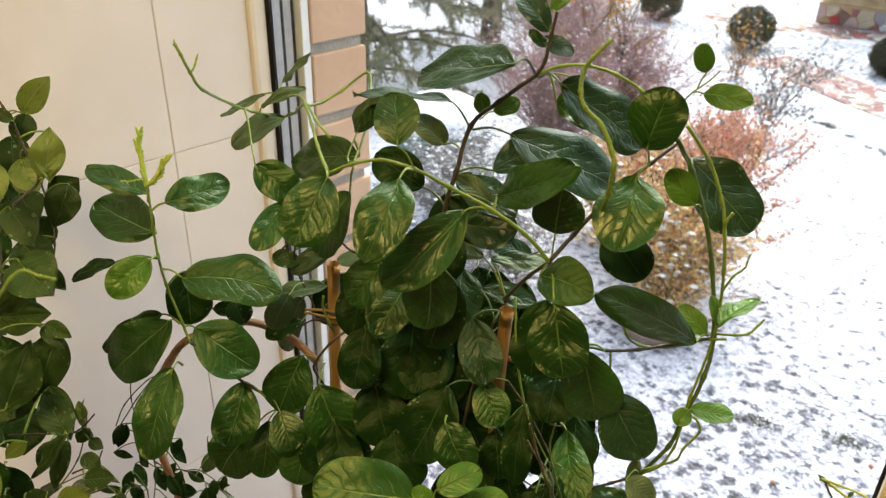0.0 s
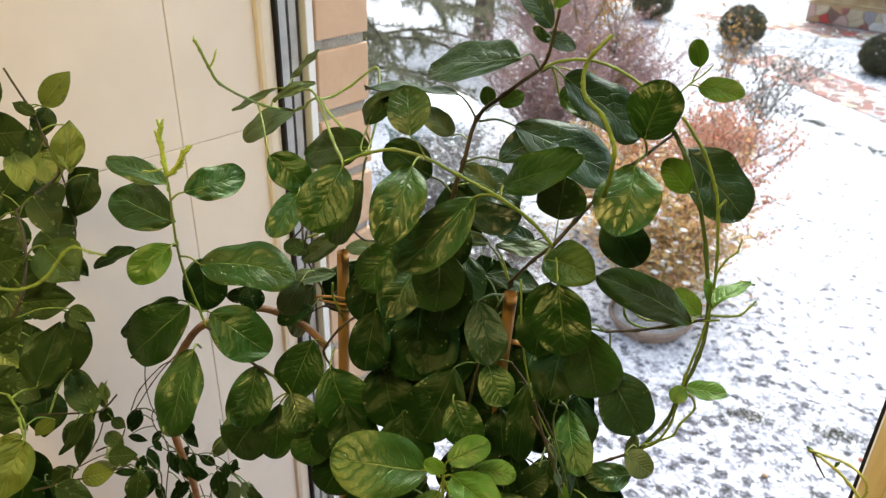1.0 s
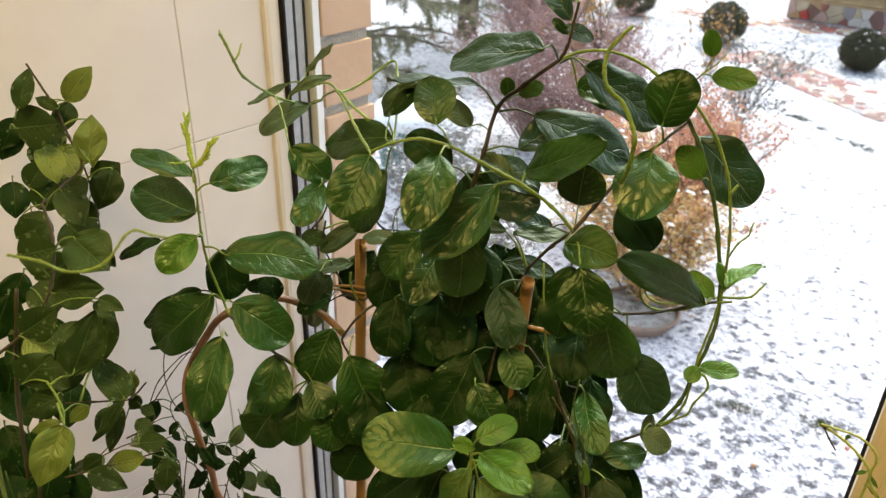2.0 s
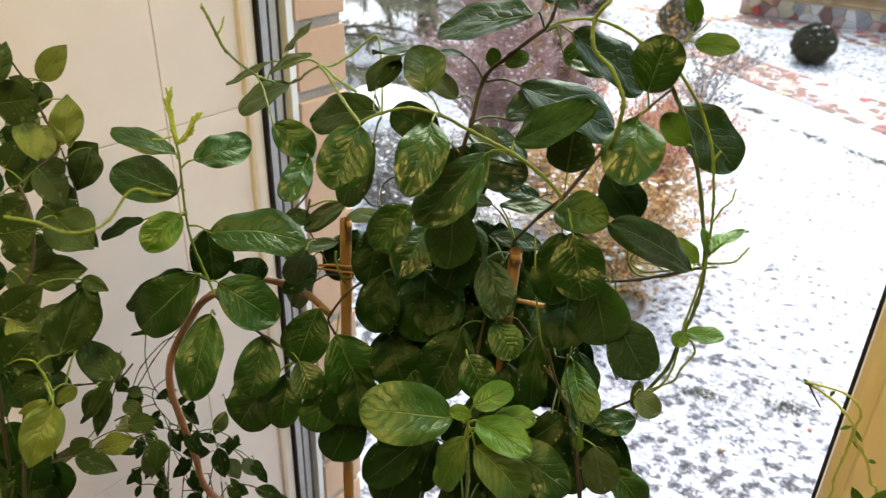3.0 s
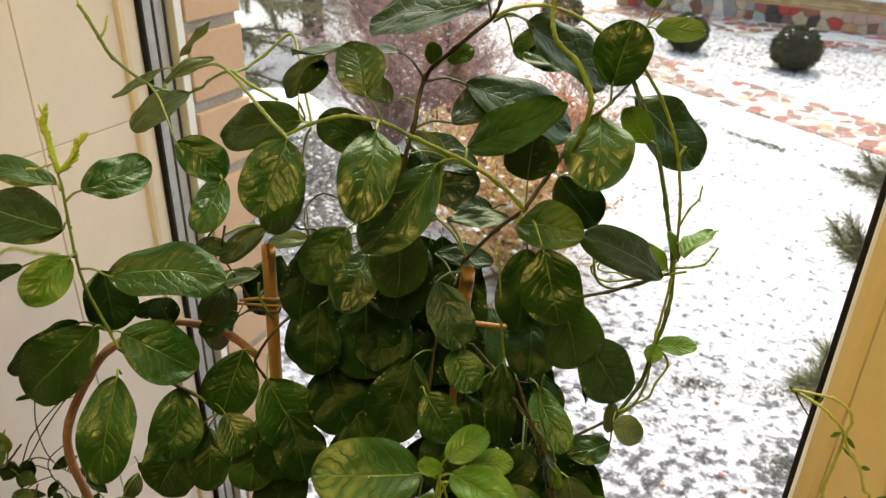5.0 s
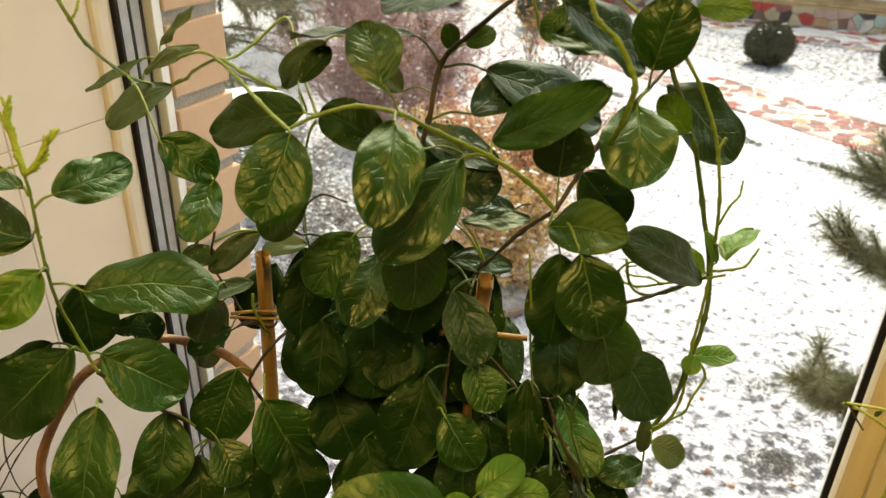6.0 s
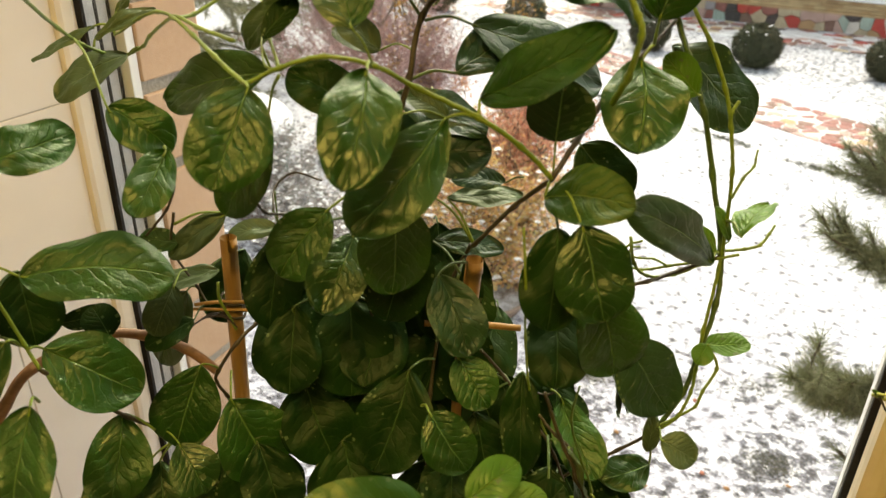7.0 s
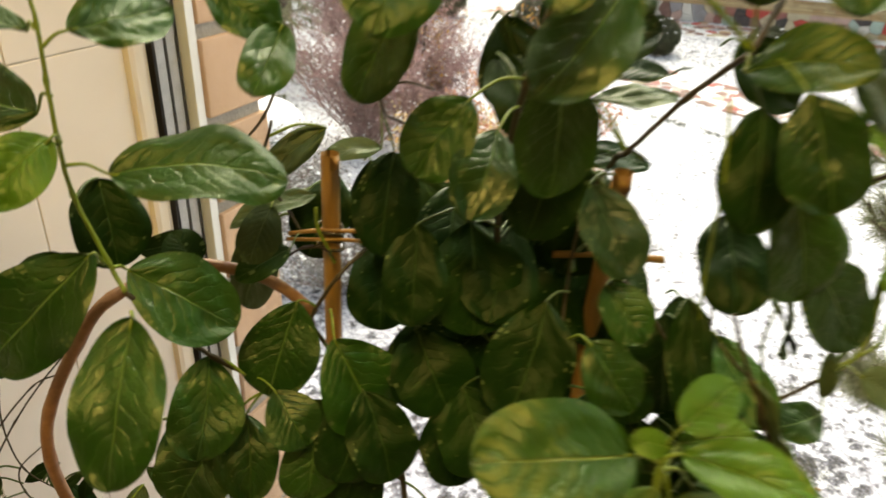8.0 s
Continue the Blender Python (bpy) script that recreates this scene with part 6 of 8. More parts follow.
leaf(MAIN, (-0.514, 0.612, 0.903), (-0.497, 0.587, 0.918), (-0.484, 0.566, 0.848), 0.047, (0.53, -0.78, 0.34), DARK_SHADE, OBOVATE)
leaf(MAIN, (-0.524, 0.588, 0.896), (-0.506, 0.564, 0.911), (-0.480, 0.552, 0.844), 0.045, (0.58, -0.73, 0.35), DARK_SHADE, OBOVATE)
leaf(MAIN, (-0.449, 0.505, 0.938), (-0.509, 0.541, 0.920), (-0.515, 0.513, 0.839), 0.055, (0.50, -0.83, 0.25), DARK_SHADE, OBOVATE)
leaf(MAIN, (-0.456, 0.517, 0.991), (-0.511, 0.559, 0.972), (-0.471, 0.542, 0.905), 0.055, (0.52, -0.70, 0.48), DARK_SHADE, OBOVATE)
leaf(MAIN, (-0.501, 0.598, 1.166), (-0.481, 0.570, 1.174), (-0.448, 0.564, 1.109), 0.053, (0.53, -0.78, 0.34), DARK_SHADE, OBOVATE)
leaf(MAIN, (-0.500, 0.624, 1.162), (-0.481, 0.594, 1.170), (-0.467, 0.562, 1.104), 0.058, (0.49, -0.74, 0.47), DARK_SHADE, OBOVATE)
leaf(MAIN, (-0.444, 0.513, 1.133), (-0.481, 0.555, 1.151), (-0.435, 0.527, 1.100), 0.045, (0.32, -0.67, 0.67), DARK_SHADE, OBOVATE)
leaf(MAIN, (-0.456, 0.627, 1.191), (-0.439, 0.598, 1.197), (-0.439, 0.586, 1.135), 0.039, (0.49, -0.86, 0.16), DARK_SHADE, OBOVATE)
leaf(MAIN, (-0.464, 0.613, 1.192), (-0.444, 0.583, 1.199), (-0.425, 0.565, 1.151), 0.039, (0.44, -0.77, 0.46), DARK_SHADE, OBOVATE)
leaf(MAIN, (-0.336, 0.551, 0.960), (-0.365, 0.592, 0.940), (-0.333, 0.597, 0.872), 0.048, (0.58, -0.78, 0.22), DARK_SHADE, OBOVATE)
leaf(MAIN, (-0.302, 0.567, 0.963), (-0.316, 0.619, 0.931), (-0.292, 0.578, 0.884), 0.052, (0.25, -0.67, 0.70), DARK_SHADE, OBOVATE)
leaf(MAIN, (-0.346, 0.669, 0.927), (-0.333, 0.641, 0.942), (-0.311, 0.616, 0.879), 0.048, (0.36, -0.82, 0.45), DARK_SHADE, OBOVATE)
leaf(MAIN, (-0.300, 0.553, 0.853), (-0.328, 0.578, 0.857), (-0.294, 0.547, 0.795), 0.055, (0.35, -0.75, 0.56), DARK_SHADE, OBOVATE)
leaf(MAIN, (-0.300, 0.553, 0.853), (-0.320, 0.570, 0.836), (-0.322, 0.558, 0.756), 0.041, (0.35, -0.93, 0.12), DARK_SHADE, OBOVATE)
leaf(MAIN, (-0.317, 0.559, 0.956), (-0.335, 0.581, 0.956), (-0.323, 0.565, 0.874), 0.057, (0.42, -0.88, 0.24), DARK_SHADE, OBOVATE)
leaf(MAIN, (-0.291, 0.555, 0.864), (-0.294, 0.587, 0.859), (-0.253, 0.565, 0.804), 0.052, (0.34, -0.76, 0.55), DARK_SHADE, OBOVATE)
leaf(MAIN, (-0.300, 0.553, 0.853), (-0.286, 0.577, 0.835), (-0.268, 0.532, 0.788), 0.050, (0.25, -0.65, 0.72), DARK_SHADE, OBOVATE)
leaf(MAIN, (-0.281, 0.558, 0.877), (-0.265, 0.591, 0.857), (-0.242, 0.566, 0.793), 0.051, (0.33, -0.83, 0.45), DARK_SHADE, OBOVATE)
leaf(MAIN, (-0.267, 0.563, 0.890), (-0.251, 0.599, 0.855), (-0.228, 0.580, 0.778), 0.049, (0.36, -0.87, 0.33), DARK_SHADE, OBOVATE)
leaf(MAIN, (-0.322, 0.654, 0.878), (-0.311, 0.626, 0.895), (-0.303, 0.589, 0.828), 0.053, (0.31, -0.82, 0.49), DARK_SHADE, OBOVATE)
leaf(MAIN, (-0.298, 0.553, 0.856), (-0.307, 0.600, 0.851), (-0.290, 0.548, 0.793), 0.061, (0.27, -0.67, 0.69), DARK_SHADE, OBOVATE)
leaf(MAIN, (-0.287, 0.556, 0.869), (-0.272, 0.595, 0.848), (-0.279, 0.573, 0.777), 0.044, (0.24, -0.93, 0.27), DARK_SHADE, OBOVATE)
leaf(MAIN, (-0.631, 0.488, 1.037), (-0.611, 0.452, 1.045), (-0.616, 0.426, 1.007), 0.030, (0.63, -0.67, 0.38), PALE)
leaf(MAIN, (-0.612, 0.488, 1.007), (-0.603, 0.460, 1.008), (-0.630, 0.426, 0.990), 0.022, (0.38, -0.66, 0.65), DARK_SHADE)
leaf(MAIN, (-0.732, 0.421, 0.987), (-0.703, 0.406, 1.006), (-0.672, 0.430, 1.015), 0.019, (0.38, -0.72, 0.58), DARK_SHADE)
leaf(MAIN, (-0.267, 0.475, 0.979), (-0.265, 0.472, 0.986), (-0.242, 0.468, 0.923), 0.030, (0.85, 0.52, 0.10), PALE)
leaf(MAIN, (-0.244, 0.470, 0.950), (-0.241, 0.468, 0.950), (-0.235, 0.465, 0.925), 0.010, (0.5, -0.8, 0.30), YOUNG)
leaf(MAIN, (-0.268, 0.585, 0.994), (-0.265, 0.585, 0.989), (-0.239, 0.580, 0.947), 0.026, (0.90, 0.30, 0.30), PALE)
leaf(MAIN, (-0.513, 0.538, 1.283), (-0.525, 0.530, 1.279), (-0.566, 0.520, 1.236), 0.024, (0.05, -0.98, 0.18), PALE)
leaf(MAIN, (-0.499, 0.568, 1.254), (-0.511, 0.560, 1.250), (-0.464, 0.550, 1.239), 0.024, (0.08, -0.54, 0.84), PALE)
leaf(MAIN, (-0.439, 0.563, 1.211), (-0.451, 0.555, 1.207), (-0.370, 0.545, 1.191), 0.035, (0.11, -0.48, 0.87), COOL)
leaf(MAIN, (-0.346, 0.568, 1.152), (-0.358, 0.560, 1.148), (-0.401, 0.550, 1.148), 0.021, (0.12, -0.52, 0.84), COOL)

# its canes, the bent hoop and the ties
TRELLIS = thing("cane_trellis", (-0.48, 0.50, 0.40), "bamboo canes with a bent hoop tied in the pot", "plant support")


WIRE = speckled("dark_wire", (0.018, 0.012, 0.008), (0.04, 0.028, 0.018), 40, 0.6)
HOOP = speckled("bent_cane", (0.21, 0.105, 0.052), (0.34, 0.185, 0.095), 20.0, 0.5)


def cane(points, r, name="cane", hollow=True, label=""):
    o = TRELLIS.location
    bm = tube([Vector(p) - o for p in points], r, r, 14, knots=0.10, step=5)
    if hollow:
        end = max((f for f in bm.faces if len(f.verts) > 4), key=lambda f: f.calc_center_median().z)
        bmesh.ops.inset_region(bm, faces=[end], thickness=r * 0.42)
        bmesh.ops.translate(bm, verts=list(end.verts), vec=(0, 0, -0.012))
    return part(name, bm, HOOP if name == "hoop" else CANE, TRELLIS, label)


cane([(-0.600, 0.493, 0.40), (-0.598, 0.494, 0.64), (-0.596, 0.499, 0.86), (-0.592, 0.503, 1.072)], 0.0073)
cane([(-0.397, 0.580, 0.40), (-0.396, 0.573, 0.77), (-0.390, 0.563, 0.943), (-0.379, 0.555, 1.077)], 0.0073)
cane([(-0.618, 0.478, 1.009), (-0.598, 0.490, 1.011), (-0.574, 0.503, 1.010), (-0.54, 0.517, 1.009)], 0.0017, "cross_cane", False)
cane([(-0.425, 0.556, 1.000), (-0.39, 0.573, 1.0), (-0.345, 0.590, 0.998)], 0.0030, "cross_cane", False)
cane([(-0.620, 0.478, 1.004), (-0.593, 0.490, 1.004), (-0.573, 0.499, 1.004), (-0.53, 0.515, 1.000)], 0.0015, "cross_cane", False)
for k in range(6):
    wire = [(-0.629 + 0.001 * k, 0.474 + 0.001 * k, 0.980 + 0.001 * k), (-0.612 - 0.0008 * k, 0.477 + 0.004 * k, 0.995 - 0.001 * k),
            (-0.600 + 0.002 * k, 0.483 + 0.0006 * k, 0.999), (-0.593 + 0.002 * k, 0.491, 1.002 - 0.003 * k)]
    part("tie", tube([Vector(p) - TRELLIS.location for p in wire], 0.0007, 0.0006, 5, wobble=0.0004, seed=k), WIRE, TRELLIS, "dark twisted wire")
cane([(-0.592, 0.470, 0.948), (-0.619, 0.460, 0.972), (-0.650, 0.445, 0.986), (-0.674, 0.420, 0.994), (-0.692, 0.365, 0.990), (-0.706, 0.342, 0.962), (-0.730, 0.324, 0.906),
      (-0.737, 0.319, 0.860), (-0.741, 0.328, 0.798), (-0.738, 0.338, 0.725), (-0.730, 0.347, 0.652), (-0.67, 0.40, 0.55), (-0.60, 0.46, 0.40)], 0.0046, "hoop", False, "reddish bent cane hoop")
for z in (1.000, 0.992, 1.006):
    ring_pts = [Vector((-0.594 + 0.0105 * math.cos(a), 0.501 + 0.0105 * math.sin(a), z + 0.006 * math.sin(a * 0.5))) for a in (k * 0.7 for k in range(10))]
    part("tie", tube([p - TRELLIS.location for p in ring_pts], 0.0013, 0.0013, 5, step=2), BARK, TRELLIS, "dark twisted tie")
part("tie", tube([Vector(p) - TRELLIS.location for p in ((-0.600, 0.492, 1.03), (-0.597, 0.488, 1.015), (-0.590, 0.490, 0.998), (-0.584, 0.490, 0.985))], 0.0016, 0.0014, 5), SHOOT, TRELLIS, "pale tie strand")

# the second climber beside the tiled wall
LEFT = thing("pointed_leaf_climber", (-0.78, 0.10, 0.50), "dark climbing houseplant with pointed leaves by the tiled wall", "houseplant")
pot(LEFT, 0.15, 0.52, CLAY, "tall clay pot of the pointed-leaf climber")
stem(LEFT, BARK, 3.0, 2.4, (-0.78, 0.10, 0.46), (-0.79, 0.12, 0.70), (-0.77, 0.14, 0.95), (-0.74, 0.16, 1.10))
stem(LEFT, BARK, 2.6, 2.0, (-0.76, 0.09, 0.46), (-0.72, 0.10, 0.75), (-0.68, 0.12, 0.95), (-0.66, 0.14, 1.05))
stem(LEFT, SHOOT, 2.0, 1.6, (-0.77, 0.08, 0.46), (-0.64, 0.06, 0.80), (-0.54, 0.05, 1.10), (-0.50, 0.065, 1.26))
stem(LEFT, BARK, 2.0, 1.8, (-0.758, 0.131, 1.026), (-0.740, 0.163, 1.053), (-0.737, 0.191, 1.089), (-0.770, 0.218, 1.126), (-0.809, 0.231, 1.149))
stem(LEFT, BARK, 1.8, 1.4, (-0.809, 0.231, 1.149), (-0.828, 0.263, 1.154), (-0.837, 0.295, 1.168), (-0.854, 0.295, 1.199), (-0.868, 0.295, 1.226), (-0.879, 0.293, 1.241), (-0.902, 0.287, 1.277))
stem(LEFT, BARK, 1.2, 1.0, (-0.834, 0.296, 1.166), (-0.814, 0.291, 1.135), (-0.790, 0.279, 1.111), (-0.776, 0.267, 1.098))
stem(LEFT, SHOOT, 1.1, 0.8, (-0.461, 0.069, 1.277), (-0.444, 0.080, 1.274), (-0.432, 0.087, 1.269), (-0.421, 0.096, 1.269), (-0.413, 0.107, 1.275), (-0.409, 0.118, 1.288), (-0.405, 0.124, 1.292), (-0.394, 0.128, 1.291), (-0.384, 0.132, 1.291))
stem(LEFT, SHOOT, 1.2, 0.9, (-0.611, 0.121, 1.072), (-0.601, 0.122, 1.061), (-0.591, 0.121, 1.048), (-0.582, 0.115, 1.040))
stem(LEFT, BARK, 1.4, 1.0, (-0.689, 0.138, 1.082), (-0.702, 0.152, 1.076), (-0.715, 0.173, 1.080))
stem(LEFT, BARK, 1.2, 1.0, (-0.688, 0.158, 0.982), (-0.666, 0.177, 0.984), (-0.639, 0.200, 0.987), (-0.642, 0.211, 0.985), (-0.637, 0.223, 0.997))
stem(LEFT, BARK, 1.0, 0.8, (-0.627, 0.186, 0.951), (-0.612, 0.205, 0.962), (-0.611, 0.213, 0.973))
stem(LEFT, BARK, 1.2, 1.0, (-0.655, 0.128, 0.921), (-0.631, 0.154, 0.930), (-0.607, 0.179, 0.938), (-0.595, 0.204, 0.941))
stem(LEFT, STALK, 1.1, 0.8, (-0.917, 0.232, 0.678), (-0.836, 0.232, 0.761), (-0.749, 0.232, 0.859), (-0.699, 0.232, 0.935), (-0.683, 0.232, 0.968))
stem(LEFT, STALK, 1.0, 0.8, (-0.842, 0.234, 0.756), (-0.730, 0.234, 0.849), (-0.688, 0.234, 0.859), (-0.647, 0.234, 0.875))
leaf(LEFT, (-0.878, 0.294, 1.237), (-0.864, 0.305, 1.237), (-0.854, 0.338, 1.273), 0.028, (0.87, -0.46, 0.18), OLIVE, POINTED)
leaf(LEFT, (-0.836, 0.296, 1.169), (-0.833, 0.300, 1.171), (-0.846, 0.323, 1.221), 0.034, (0.85, -0.34, 0.39), OLIVE, POINTED)
leaf(LEFT, (-0.825, 0.294, 1.152), (-0.829, 0.301, 1.147), (-0.813, 0.329, 1.168), 0.033, (0.76, -0.61, 0.21), MATTE, POINTED)
leaf(LEFT, (-0.868, 0.298, 1.232), (-0.858, 0.292, 1.232), (-0.883, 0.280, 1.243), 0.014, (0.56, -0.65, 0.52), MATTE, POINTED)
leaf(LEFT, (-0.790, 0.211, 1.245), (-0.754, 0.203, 1.256), (-0.724, 0.231, 1.261), 0.041, (0.63, -0.73, 0.27), MATTE, POINTED)
leaf(LEFT, (-0.784, 0.234, 1.229), (-0.750, 0.222, 1.236), (-0.726, 0.218, 1.201), 0.026, (0.76, -0.31, 0.57), OLIVE, POINTED)
leaf(LEFT, (-0.848, 0.295, 1.188), (-0.887, 0.296, 1.166), (-0.868, 0.293, 1.138), 0.024, (0.76, -0.33, 0.56), PALE, POINTED)
leaf(LEFT, (-0.768, 0.212, 1.265), (-0.737, 0.203, 1.279), (-0.742, 0.223, 1.313), 0.018, (0.90, -0.30, 0.30), MATTE, POINTED)
leaf(LEFT, (-0.802, 0.229, 1.145), (-0.781, 0.241, 1.172), (-0.747, 0.244, 1.137), 0.032, (0.69, -0.37, 0.63), MATTE, POINTED)
leaf(LEFT, (-0.758, 0.208, 1.113), (-0.740, 0.173, 1.153), (-0.723, 0.197, 1.167), 0.026, (0.71, -0.66, 0.24), MATTE, POINTED)
leaf(LEFT, (-0.743, 0.196, 1.096), (-0.715, 0.161, 1.148), (-0.689, 0.188, 1.156), 0.037, (0.60, -0.70, 0.38), MATTE, POINTED)
leaf(LEFT, (-0.758, 0.208, 1.113), (-0.717, 0.216, 1.146), (-0.669, 0.224, 1.121), 0.048, (0.46, -0.46, 0.76), MATTE, POINTED)
leaf(LEFT, (-0.761, 0.211, 1.116), (-0.732, 0.243, 1.117), (-0.709, 0.250, 1.099), 0.018, (0.62, -0.43, 0.66), MATTE, POINTED)
leaf(LEFT, (-0.742, 0.187, 1.089), (-0.733, 0.190, 1.084), (-0.694, 0.226, 1.089), 0.036, (0.55, -0.68, 0.48), MATTE, POINTED)
leaf(LEFT, (-0.715, 0.173, 1.080), (-0.695, 0.218, 1.080), (-0.670, 0.231, 1.069), 0.016, (0.55, -0.51, 0.66), MATTE, POINTED)
leaf(LEFT, (-0.737, 0.191, 1.089), (-0.706, 0.218, 1.071), (-0.681, 0.226, 1.053), 0.015, (0.62, -0.39, 0.68), MATTE, POINTED)
leaf(LEFT, (-0.608, 0.121, 1.069), (-0.613, 0.144, 1.065), (-0.615, 0.179, 1.119), 0.038, (0.84, -0.45, 0.32), MATTE, POINTED)
leaf(LEFT, (-0.689, 0.138, 1.082), (-0.670, 0.130, 1.092), (-0.651, 0.161, 1.114), 0.033, (0.70, -0.65, 0.29), MATTE, POINTED)
leaf(LEFT, (-0.690, 0.134, 1.079), (-0.685, 0.137, 1.077), (-0.658, 0.149, 1.062), 0.026, (0.56, -0.40, 0.73), OLIVE, POINTED)
leaf(LEFT, (-0.611, 0.121, 1.072), (-0.637, 0.109, 1.063), (-0.624, 0.136, 1.088), 0.037, (0.74, -0.60, 0.28), MATTE, POINTED)
leaf(LEFT, (-0.639, 0.200, 0.987), (-0.608, 0.185, 1.013), (-0.638, 0.184, 1.048), 0.029, (0.72, -0.29, 0.63), MATTE, POINTED)
leaf(LEFT, (-0.600, 0.122, 1.060), (-0.622, 0.135, 1.042), (-0.644, 0.107, 1.026), 0.027, (0.59, -0.69, 0.43), MATTE, POINTED)
leaf(LEFT, (-0.597, 0.120, 1.055), (-0.578, 0.114, 1.044), (-0.570, 0.078, 1.003), 0.034, (0.81, -0.35, 0.47), OLIVE, POINTED)
leaf(LEFT, (-0.591, 0.119, 1.046), (-0.599, 0.119, 1.033), (-0.616, 0.099, 1.025), 0.013, (0.52, -0.68, 0.53), OLIVE, POINTED)
leaf(LEFT, (-0.591, 0.121, 1.048), (-0.617, 0.153, 1.020), (-0.626, 0.136, 1.006), 0.014, (0.66, -0.66, 0.37), OLIVE, POINTED)
leaf(LEFT, (-0.639, 0.200, 0.987), (-0.610, 0.185, 1.015), (-0.619, 0.150, 0.976), 0.015, (0.32, -0.75, 0.58), MATTE, POINTED)
leaf(LEFT, (-0.649, 0.192, 0.986), (-0.635, 0.178, 0.993), (-0.634, 0.162, 0.967), 0.017, (0.81, -0.47, 0.35), MATTE, POINTED)
leaf(LEFT, (-0.644, 0.197, 0.988), (-0.640, 0.194, 0.980), (-0.635, 0.169, 0.937), 0.016, (0.81, -0.45, 0.37), MATTE, POINTED)
leaf(LEFT, (-0.761, 0.211, 1.116), (-0.766, 0.230, 1.096), (-0.790, 0.197, 1.076), 0.037, (0.68, -0.67, 0.29), MATTE, POINTED)
leaf(LEFT, (-0.814, 0.240, 1.150), (-0.830, 0.234, 1.135), (-0.825, 0.257, 1.163), 0.032, (0.87, -0.45, 0.22), MATTE, POINTED)
leaf(LEFT, (-0.813, 0.237, 1.150), (-0.827, 0.228, 1.165), (-0.823, 0.250, 1.193), 0.027, (0.88, -0.42, 0.22), MATTE, POINTED)
leaf(LEFT, (-0.739, 0.168, 1.059), (-0.736, 0.188, 1.042), (-0.704, 0.197, 1.016), 0.036, (0.64, -0.33, 0.69), MATTE, POINTED)
leaf(LEFT, (-0.743, 0.157, 1.048), (-0.744, 0.206, 0.991), (-0.745, 0.235, 1.036), 0.032, (0.83, -0.45, 0.32), MATTE, POINTED)
leaf(LEFT, (-0.755, 0.137, 1.031), (-0.739, 0.156, 0.999), (-0.706, 0.173, 0.984), 0.036, (0.54, -0.41, 0.74), MATTE, POINTED)
leaf(LEFT, (-0.738, 0.181, 1.076), (-0.772, 0.184, 1.078), (-0.740, 0.196, 1.058), 0.034, (0.59, -0.40, 0.70), MATTE, POINTED)
leaf(LEFT, (-0.809, 0.231, 1.149), (-0.822, 0.213, 1.138), (-0.789, 0.222, 1.111), 0.034, (0.63, -0.39, 0.67), MATTE, POINTED)
leaf(LEFT, (-0.643, 0.211, 0.985), (-0.644, 0.214, 0.991), (-0.654, 0.217, 1.008), 0.011, (0.79, -0.33, 0.52), OLIVE, POINTED)
leaf(LEFT, (-0.642, 0.211, 0.985), (-0.638, 0.214, 0.983), (-0.641, 0.202, 0.971), 0.014, (0.71, -0.61, 0.35), MATTE, POINTED)
leaf(LEFT, (-0.639, 0.210, 0.979), (-0.633, 0.211, 0.974), (-0.619, 0.217, 0.967), 0.012, (0.55, -0.41, 0.73), MATTE, POINTED)
leaf(LEFT, (-0.617, 0.198, 0.958), (-0.625, 0.199, 0.968), (-0.606, 0.205, 0.955), 0.016, (0.61, -0.34, 0.72), MATTE, POINTED)
leaf(LEFT, (-0.620, 0.195, 0.956), (-0.608, 0.189, 0.954), (-0.585, 0.209, 0.957), 0.020, (0.46, -0.61, 0.65), MATTE, POINTED)
leaf(LEFT, (-0.622, 0.161, 0.930), (-0.621, 0.164, 0.934), (-0.597, 0.188, 0.941), 0.022, (0.45, -0.63, 0.63), OLIVE, POINTED)
leaf(LEFT, (-0.628, 0.156, 0.931), (-0.640, 0.164, 0.934), (-0.651, 0.145, 0.920), 0.020, (0.59, -0.68, 0.43), MATTE, POINTED)
leaf(LEFT, (-0.595, 0.204, 0.941), (-0.594, 0.210, 0.927), (-0.586, 0.196, 0.896), 0.023, (0.79, -0.45, 0.41), MATTE, POINTED)
leaf(LEFT, (-0.635, 0.149, 0.928), (-0.631, 0.142, 0.933), (-0.594, 0.162, 0.920), 0.023, (0.50, -0.39, 0.78), MATTE, POINTED)
leaf(LEFT, (-0.874, 0.294, 1.234), (-0.885, 0.317, 1.229), (-0.880, 0.299, 1.196), 0.026, (0.86, -0.39, 0.34), MATTE, POINTED)
leaf(LEFT, (-0.860, 0.295, 1.212), (-0.858, 0.323, 1.212), (-0.825, 0.302, 1.166), 0.029, (0.69, -0.33, 0.64), OLIVE, POINTED)
leaf(LEFT, (-0.827, 0.294, 1.155), (-0.797, 0.310, 1.171), (-0.796, 0.284, 1.128), 0.034, (0.83, -0.47, 0.30), MATTE, POINTED)
leaf(LEFT, (-0.832, 0.277, 1.160), (-0.851, 0.277, 1.153), (-0.812, 0.273, 1.128), 0.038, (0.45, -0.43, 0.78), MATTE, POINTED)
leaf(LEFT, (-0.796, 0.282, 1.117), (-0.812, 0.253, 1.117), (-0.747, 0.254, 1.095), 0.044, (0.28, -0.54, 0.79), MATTE, POINTED)
leaf(LEFT, (-0.738, 0.186, 1.083), (-0.726, 0.237, 1.046), (-0.724, 0.197, 0.979), 0.041, (0.81, -0.49, 0.33), MATTE, POINTED)
